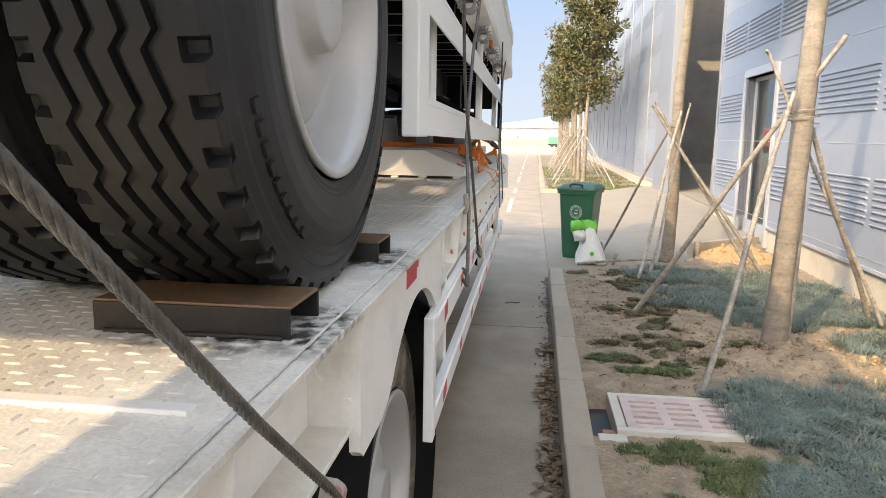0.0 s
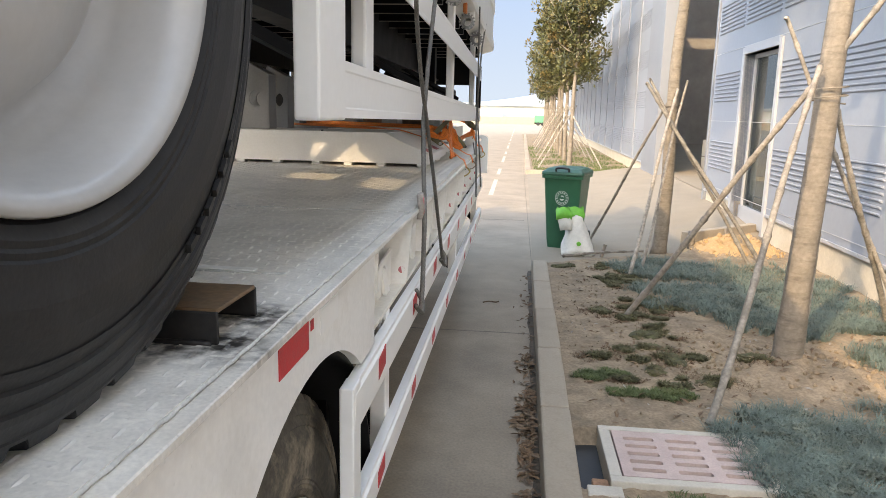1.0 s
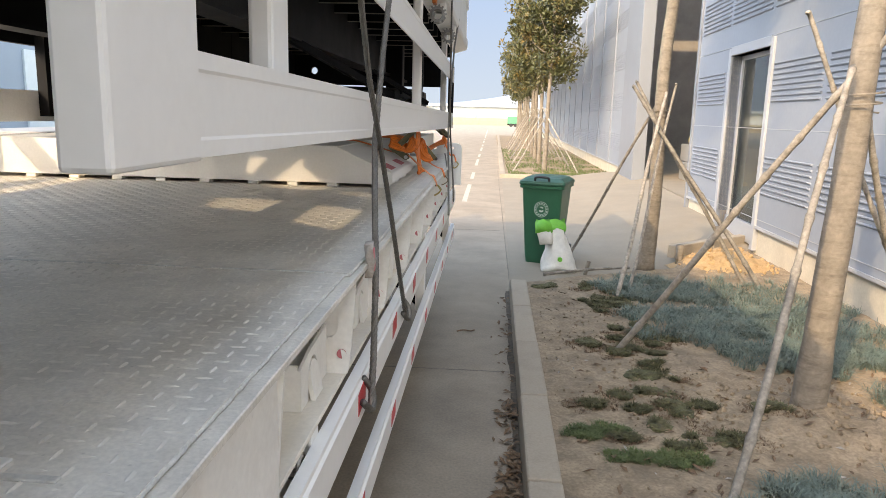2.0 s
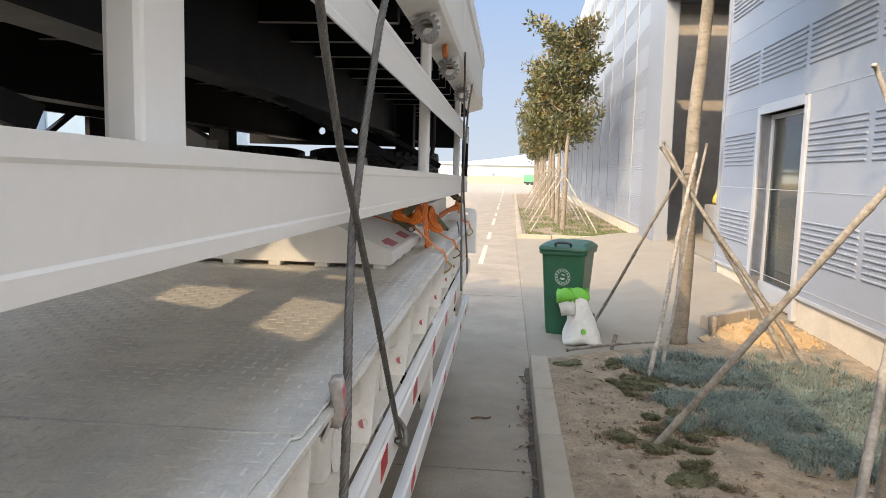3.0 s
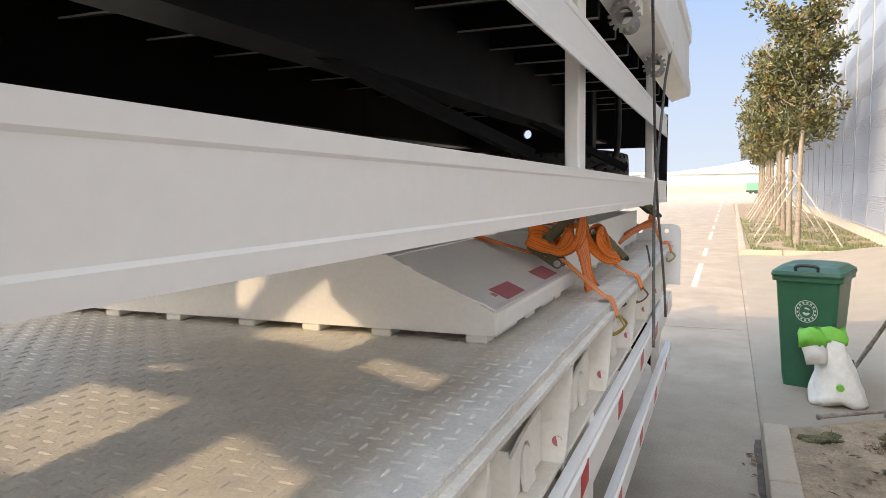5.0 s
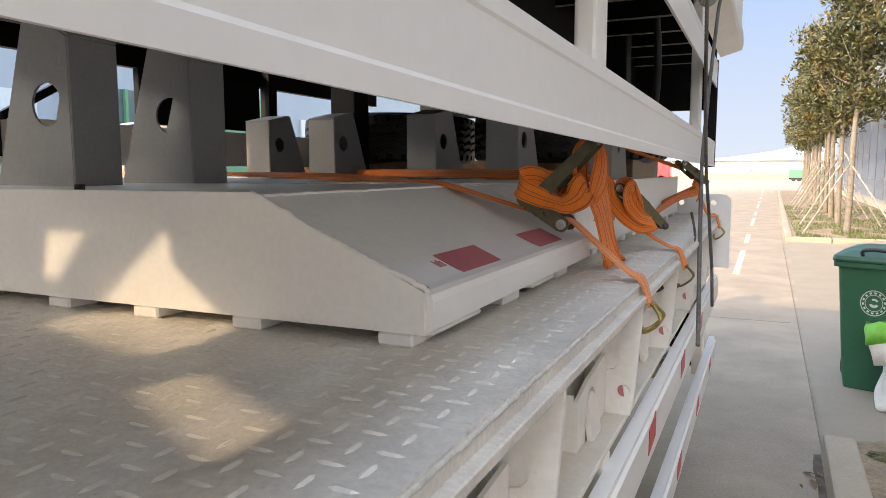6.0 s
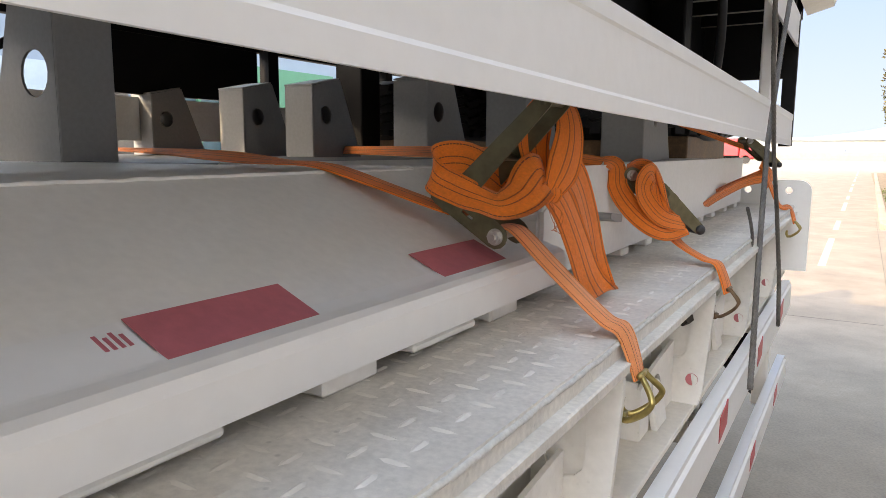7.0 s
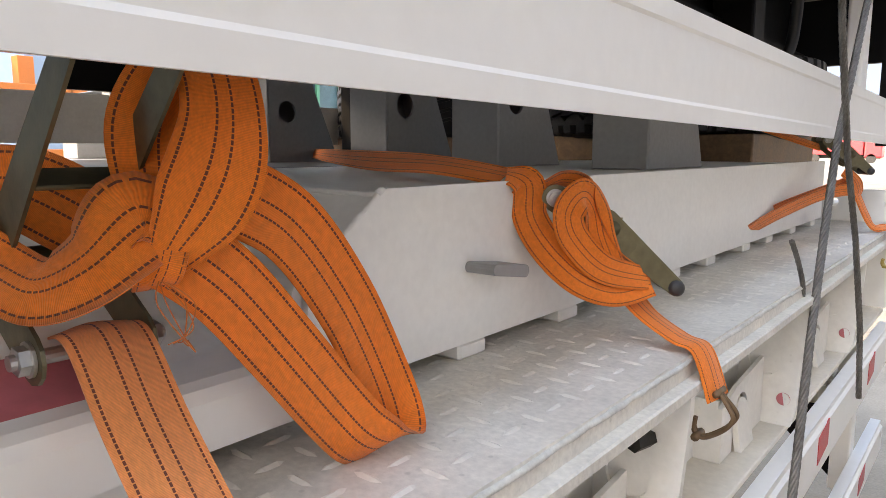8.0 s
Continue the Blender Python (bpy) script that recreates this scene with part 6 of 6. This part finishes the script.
# ---- trees, stakes ----


def trunk_path(x, y, h, lean, seed):
    pts = []
    for k in range(10):
        z = h * k / 9
        pts.append((x + lean[0] * z + 0.05 * noise.noise((seed, z * 0.7, 0)) * min(1, z), y + lean[1] * z + 0.05 * noise.noise((seed + 5, z * 0.7, 0)) * min(1, z), z + 0.06))
    return spline(pts, 4)


def leaf_mesh(name, n, seed, zb, zt, rad):
    """A crown of many small leaves in clumps along limbs, with gaps."""
    rg = random.Random(seed)
    V, F = [], []
    clumps = []
    while len(clumps) < n // 55:
        z = rg.uniform(zb, zb + 0.85 * (zt - zb))
        a, q = rg.uniform(0, 2 * math.pi), 0.5 * rad * math.sqrt(rg.random())
        clumps.append((Vector((q * math.cos(a), q * math.sin(a), z)), rg.uniform(0.13, 0.26)))
    a = rg.uniform(0, 6)
    while len(clumps) < n // 22:
        a += 2.4 + rg.uniform(-0.5, 0.5)
        f = rg.uniform(0.0, 0.82)
        start = Vector((0, 0, zb + f * (zt - zb)))
        reach = rad * rg.uniform(0.65, 1.3) * (1.0 - 0.35 * abs(f - 0.45))
        rise = rg.uniform(0.1, 0.75) + (0.2 if f > 0.6 else 0.0)
        tip = Vector((reach * math.cos(a), reach * math.sin(a), min(rise, zt - 0.2 - start.z)))
        side = Vector((-math.sin(a), math.cos(a), 0))
        for k in range(rg.randint(6, 10)):
            u = rg.uniform(0.3, 1.0)
            c = start + tip * u + side * rg.gauss(0, 0.10 + 0.08 * u) + Vector((0, 0, rg.gauss(0, 0.10)))
            clumps.append((c, rg.uniform(0.11, 0.22)))
    for c, s in clumps:
        for _ in range(22):
            d = Vector((rg.gauss(0, 1), rg.gauss(0, 1), rg.gauss(0, 0.8))).normalized()
            p = c + d * s * rg.uniform(0.5, 1.0)
            t = (d + Vector((rg.uniform(-0.6, 0.6), rg.uniform(-0.6, 0.6), rg.uniform(-0.1, 0.9)))).normalized()
            w = t.cross(Vector((rg.uniform(-1, 1), rg.uniform(-1, 1), rg.uniform(-0.3, 1)))).normalized()
            nn = t.cross(w)
            ln, wd = rg.uniform(0.105, 0.175), rg.uniform(0.027, 0.044)
            i = len(V)
            V += [p, p + t * ln * 0.5 + w * wd + nn * 0.006, p + t * ln + nn * -0.012, p + t * ln * 0.5 - w * wd + nn * 0.006]
            F.append((i, i + 1, i + 2, i + 3))
    me = bpy.data.meshes.new(name)
    me.from_pydata(V, [], F)
    me.materials.append(LEAF)
    return me


crowns = [leaf_mesh("crown", 5600, 11, 2.75, 6.4, 1.15), leaf_mesh("crown", 5200, 23, 2.7, 6.1, 1.1), leaf_mesh("crown", 5000, 37, 2.9, 6.5, 1.15)]
high = leaf_mesh("crown", 9500, 51, 3.8, 6.6, 1.05)


def bamboo(a, b, r, parent):
    """A bamboo pole with swollen nodes and slightly tapering."""
    a, b = Vector(a), Vector(b)
    ln = (b - a).length
    side = (b - a).normalized().orthogonal()
    pts, rad = [], []
    s = 0.0
    while s < ln:
        node = (s % 0.27) < 0.02
        pts.append(a.lerp(b, s / ln) + side * 0.012 * math.sin(3.0 * s))
        rad.append((1.28 if node else 1.0) * r * 0.88 * (1 - 0.25 * s / ln))
        s += 0.02 if (s % 0.27) < 0.03 or (s % 0.27) > 0.24 else 0.05
    pts.append(b)
    rad.append(r * 0.65)
    return part("stake", tube(pts, r, 9, radii=rad), BAMBOO, parent, "dry bamboo stake", True)


def tree(x, y, h, r, lean, crown, seed, label, stakes, zrot=0.0, tie=None):
    t = thing("tree", label, "tree", "young street trees")
    path = trunk_path(x, y, h, lean, seed)
    n = len(path)
    rad = [r * (1.35 if i == 0 else 1.12 if i < 3 else 1.0) * (1 - 0.55 * i / n) * (1 + 0.05 * noise.noise((seed, i * 0.6, 2))) for i in range(n)]
    part("trunk", tube(path, r, 16, radii=rad), BARK, t, "", True)
    for k in range(9):
        rg = random.Random(seed * 31 + k)
        st = path[int(n * rg.uniform(0.55, 0.95))]
        a = rg.uniform(0, 6.28)
        e = st + Vector((math.cos(a) * rg.uniform(0.5, 1.0), math.sin(a) * rg.uniform(0.5, 1.0), rg.uniform(0.5, 1.3)))
        part("limb", tube(spline([st, st.lerp(e, 0.5) + Vector((0, 0, -0.08)), e], 4), 0.02, 6, radii=[0.028 * (1 - 0.09 * i) for i in range(9)]), BARK, t, "", True)
    o = new("crown", crown)
    o.location = (path[-1].x, path[-1].y, 0)
    o.rotation_euler = (0, 0, zrot)
    o.parent = t
    for a, b, rr in stakes:
        bamboo(a, b, rr, t)
    if tie:
        pts = [(path[0].x + lean[0] * tie + (r * 0.95 + 0.02) * math.cos(k * 0.6), path[0].y + lean[1] * tie + (r * 0.95 + 0.02) * math.sin(k * 0.6), tie + 0.005 * k) for k in range(22)]
        part("tie_wire", tube(pts, 0.005, 5), BARK, t)
    return t


tree(1.845, 5.30, 6.2, 0.084, (0.035, 0.0), high, 3, "young tree with a pale trunk propped by bamboo stakes",
     (((1.112, 4.31, 0.10), (1.785, 5.17, 2.0), 0.024), ((0.96, 6.30, 0.09), (2.065, 5.13, 2.36), 0.026), ((3.0, 6.38, 0.10), (1.985, 5.36, 1.75), 0.026), ((2.065, 5.65, 0.12), (2.005, 5.39, 2.38), 0.024), ((3.0, 6.13, 0.10), (1.685, 5.53, 2.3), 0.02)), 0.5, 1.78)
tree(1.765, 9.15, 6.6, 0.078, (0.022, 0.0), high, 5, "young tree at the driveway propped by bamboo stakes",
     (((1.23, 7.84, 0.10), (1.81, 9.05, 2.0), 0.024), ((1.10, 10.4, 0.03), (1.79, 9.19, 1.95), 0.022), ((2.74, 8.45, 0.10), (1.45, 8.98, 2.05), 0.028), ((2.64, 8.65, 0.10), (1.50, 9.09, 2.1), 0.024), ((1.40, 8.15, 0.10), (1.95, 9.25, 2.1), 0.02)), 2.1, 1.72)
for i in range(13):
    y = 23.3 + i * 2.9
    x = 1.68 + 0.012 * (y - 23)
    rg = random.Random(i + 70)
    tree(x, y, 5.4, 0.075, (rg.uniform(-0.02, 0.02), rg.uniform(-0.02, 0.02)), crowns[i % 3], i + 20, "young evergreen street tree propped by crossed stakes",
         (((x - 1.0, y - 0.9, 0.08), (x + 0.14, y + 0.1, 2.0), 0.026), ((x + 0.95, y - 0.8, 0.08), (x - 0.14, y + 0.1, 2.0), 0.026), ((x + 0.1, y + 1.1, 0.08), (x, y - 0.1, 1.95), 0.026)) if i < 8 else (), rg.uniform(0, 6.28))
stick = thing("fallen_stake", "broken bamboo stake lying at the bed's edge", "stake")
bamboo((0.60, 8.40, 0.16), (1.55, 8.95, 0.15), 0.018, stick)
part("stump", tube([(1.05, 8.72, 0.10), (1.09, 8.76, 0.24)], 0.02, 8), BARK, stick)
post = thing("post_stump", "short dark stump beside the kerb corner", "stump")
part("stump", tube([(2.25, 9.62, 0.06), (2.25, 9.62, 0.30)], 0.045, 9), BARK, post, "", True)

# ---- grass and litter ----


def tufts(name, spots, mat, label, count, hmin, hmax, seed, spread=0.05):
    rg = random.Random(seed)
    V, F = [], []
    for _ in range(count):
        cx, cy, rx, ry = spots[rg.randrange(len(spots))]
        a, q = rg.uniform(0, 6.283), math.sqrt(rg.random()) * 1.25
        x, y = cx + rx * q * math.cos(a), cy + ry * q * math.sin(a)
        if x < kerb_x(y) + 0.19 or x > wall_x(y) - 0.03 or y > bed_end(x) - 0.05 or (gx0 - 0.02 < x < gx1 - 0.12 and gy0 - 0.02 < y < gy1 + 0.02):
            continue
        if 0.9 * noise.noise((x * 3.1, y * 3.1, seed)) + 0.7 * noise.noise((x * 11, y * 11, seed + 3)) < 1.1 * (q - 0.9):
            continue
        z = bed_z(x, y) - 0.006
        for _b in range(5):
            b = rg.uniform(0, 6.283)
            h = rg.uniform(hmin, hmax)
            d = Vector((math.cos(b), math.sin(b), 0))
            s = Vector((-d.y, d.x, 0)) * rg.uniform(0.0014, 0.0028)
            p = Vector((x, y, z)) + d * rg.uniform(0, spread * 0.4)
            lean = rg.uniform(0.5, 1.7)
            m = p + d * h * 0.45 * lean + Vector((0, 0, h * 0.75))
            e = p + d * h * 1.0 * lean + Vector((0, 0, h * rg.uniform(0.7, 1.0)))
            i = len(V)
            V += [p - s, p + s, m + s, m - s, e]
            F += [(i, i + 1, i + 2, i + 3), (i + 3, i + 2, i + 4)]
    me = bpy.data.meshes.new(name)
    me.from_pydata(V, [], F)
    me.materials.append(mat)
    return tagged(new(name, me), label, "grass", kind="stuff")


tufts("blue_grass", [(1.75, 3.3, 0.6, 0.7), (1.9, 2.6, 0.8, 0.8), (2.6, 3.9, 0.8, 0.9), (1.62, 4.1, 0.45, 0.4), (1.42, 3.85, 0.35, 0.45), (1.45, 2.95, 0.4, 0.35), (2.95, 5.3, 0.5, 0.9), (2.6, 6.9, 0.8, 0.8), (2.3, 7.8, 0.9, 0.8), (1.65, 8.0, 0.55, 0.6), (1.75, 7.0, 0.55, 0.6), (2.3, 6.3, 0.6, 0.4)], GRASS_BLUE, "dense blue-green ornamental grass", 34000, 0.03, 0.085, 5)
tufts("green_grass", [(0.80, 3.36, 0.3, 0.16), (1.05, 3.22, 0.3, 0.18), (0.62, 2.6, 0.2, 0.3), (0.66, 4.95, 0.20, 0.10), (0.85, 4.66, 0.22, 0.10), (1.25, 3.1, 0.3, 0.25)], GRASS_GREEN, "low green weedy grass", 9000, 0.010, 0.028, 9)
rg = random.Random(77)
MOUNDS = [(1.12, 5.98), (1.02, 5.54), (1.13, 5.24), (1.10, 4.93), (0.89, 5.24), (0.97, 5.04), (0.82, 5.44), (1.22, 6.19), (1.25, 6.65), (1.04, 6.81), (1.02, 7.32), (0.99, 7.57), (1.20, 7.97), (1.28, 4.93), (1.21, 5.69), (1.07, 6.33), (1.01, 6.55), (1.01, 8.25), (0.78, 6.41), (0.66, 8.2)]
MOUNDS += [(rg.gauss(1.08, 0.22), rg.uniform(4.6, 8.3)) for _ in range(26)]
spots = []
moss = bmesh.new()
for x, y in MOUNDS:
    k = rg.uniform(0.035, 0.085)
    kx, ky = k * rg.uniform(0.9, 1.7), k * rg.uniform(0.8, 1.2)
    spots.append((x, y, kx, ky))
    new_verts = bmesh.ops.create_icosphere(moss, subdivisions=3, radius=1.0)["verts"]
    for v in new_verts:
        d = 1 + 0.35 * noise.noise(v.co * 2.2 + Vector((x * 9, y * 9, 0))) + 0.2 * noise.noise(v.co * 7 + Vector((x, y, 0)))
        v.co = Vector((x + v.co.x * kx * d, y + v.co.y * ky * d, bed_z(x, y) - 0.004 + v.co.z * k * 0.30 * d))
tagged(part("moss_mound", moss, MOSS), "low dark mossy mounds dotted over the bare soil", "moss", kind="stuff")
tufts("weed_tuft", spots, MOSS, "short dark weeds growing out of the moss", 16000, 0.010, 0.036, 21, 0.02)
tufts("dry_weed", [(x, y, 2 * a, 2 * b) for x, y, a, b in spots[::2]], DRYLEAF, "dry brown weed stubble on bare soil", 5000, 0.006, 0.022, 25, 0.03)


def litter(name, n, region, mat, label, seed, size):
    rg = random.Random(seed)
    V, F = [], []
    for _ in range(n):
        x, y, z = region(rg)
        a = rg.uniform(0, 6.283)
        u = Vector((math.cos(a), math.sin(a), rg.uniform(-0.3, 0.5))).normalized()
        w = u.cross(Vector((rg.uniform(-0.4, 0.4), rg.uniform(-0.4, 0.4), 1))).normalized()
        s = rg.uniform(*size)
        c = Vector((x, y, z + s * 0.3))
        i = len(V)
        V += [c - u * s, c + w * s * 0.4 + Vector((0, 0, s * 0.2)), c + u * s, c - w * s * 0.4 + Vector((0, 0, s * 0.15))]
        F += [(i, i + 1, i + 2), (i, i + 2, i + 3)]
    me = bpy.data.meshes.new(name)
    me.from_pydata(V, [], F)
    me.materials.append(mat)
    return tagged(new(name, me), label, "leaves", kind="stuff")


def gutter(rg):
    y = rg.uniform(1.5, 8.0) if rg.random() < 0.2 else rg.choice((2.7, 3.0, 3.35, 3.5, 3.95, 4.3, 4.55, 4.75, 5.3)) + rg.gauss(0, 0.13)
    d = abs(rg.gauss(0, 0.05))
    return kerb_x(y) - d - 0.014, y, 0.002 + 0.03 * rg.random() * max(0, 1 - d / 0.06)


litter("gutter_leaves", 620, gutter, DRYLEAF, "dry brown leaves gathered along the gutter", 3, (0.014, 0.042))


def on_bed(rg):
    x, y = rg.uniform(0.5, 3.0), rg.uniform(2.5, 8.3)
    return x, y, bed_z(x, y)


litter("bed_leaves", 520, on_bed, DRYLEAF, "scattered dry leaves on the soil", 4, (0.014, 0.04))
litter("pale_litter", 260, on_bed, BAMBOO, "pale chips and straw on the soil", 8, (0.008, 0.025))
tagged(part("fallen_twig", tube(spline([(-0.20, 6.88, 0.005), (-0.15, 6.90, 0.012), (-0.09, 6.895, 0.008), (-0.06, 6.91, 0.012)], 3), 0.006, 5), DRYLEAF), "curled dry leaf stalk on the road", "leaf")


def clods(n, cx, cy, rx, ry, mat, label, seed, s0, s1):
    rg = random.Random(seed)
    bm = bmesh.new()
    for _ in range(n):
        a, q = rg.uniform(0, 6.283), math.sqrt(rg.random())
        x, y = cx + rx * q * math.cos(a), cy + ry * q * math.sin(a)
        s = rg.uniform(s0, s1) * (1.2 - 0.7 * q)
        m = Matrix.Translation((x, y, bed_z(x, y) + s * 0.2)) @ Euler((rg.uniform(0, 3), rg.uniform(0, 3), rg.uniform(0, 3))).to_matrix().to_4x4() @ Matrix.Diagonal((s, s * rg.uniform(0.6, 1), s * rg.uniform(0.5, 0.9), 1))
        bmesh.ops.create_icosphere(bm, subdivisions=1, radius=1, matrix=m)
    for v in bm.verts:
        v.co += Vector((noise.noise(v.co * 60), noise.noise(v.co * 60 + Vector((4, 0, 0))), noise.noise(v.co * 60 + Vector((0, 4, 0))))) * 0.006
    o = part("soil_clods", bm, mat)
    return tagged(o, label, "soil", kind="stuff")


clods(150, 2.75, 9.45, 0.55, 0.5, CLAY, "heap of orange clay clods by the wall", 2, 0.015, 0.05)
clods(260, 1.9, 5.3, 0.8, 0.6, SOIL, "crumbled brown soil round the trunk", 3, 0.01, 0.035)
clods(60, 2.55, 4.7, 0.4, 0.4, CLAY, "lumps of light clay soil", 4, 0.02, 0.06)
heap = bmesh.new()
bmesh.ops.create_grid(heap, x_segments=36, y_segments=36, size=0.62, matrix=Matrix.Translation((2.75, 9.5, 0)))
for v in heap.verts:
    d = math.hypot(v.co.x - 2.75, v.co.y - 9.5) / 0.62
    v.co.z = bed_z(v.co.x, v.co.y) + 0.012 - max(0, d - 0.75) * 0.3 + 0.02 * noise.noise(v.co * 6)
tagged(part("clay_heap", heap, CLAY, smooth=True), "heap of orange clay beside the wall", "soil", kind="stuff")
far_grass = bmesh.new()
rg = random.Random(15)
for _ in range(9000):
    x, y = rg.uniform(0.55, 3.6), 21.5 + 16 * rg.random() ** 1.6
    if noise.noise((x * 1.3, y * 0.8, 2)) < -0.15:
        continue
    b = rg.uniform(0, 6.283)
    p = Vector((x, y, 0.085))
    s = Vector((math.cos(b), math.sin(b), 0)) * 0.012
    far_grass.faces.new([far_grass.verts.new(q) for q in (p - s, p + s, p + Vector((s.y, s.x, rg.uniform(0.03, 0.09))))])
tagged(part("far_grass", far_grass, GRASS_GREEN), "thin grass on the farther bed", "grass", kind="stuff")

clods(420, 0.95, 6.2, 0.55, 2.2, SOIL, "small soil crumbs on the bare bed", 7, 0.004, 0.016)
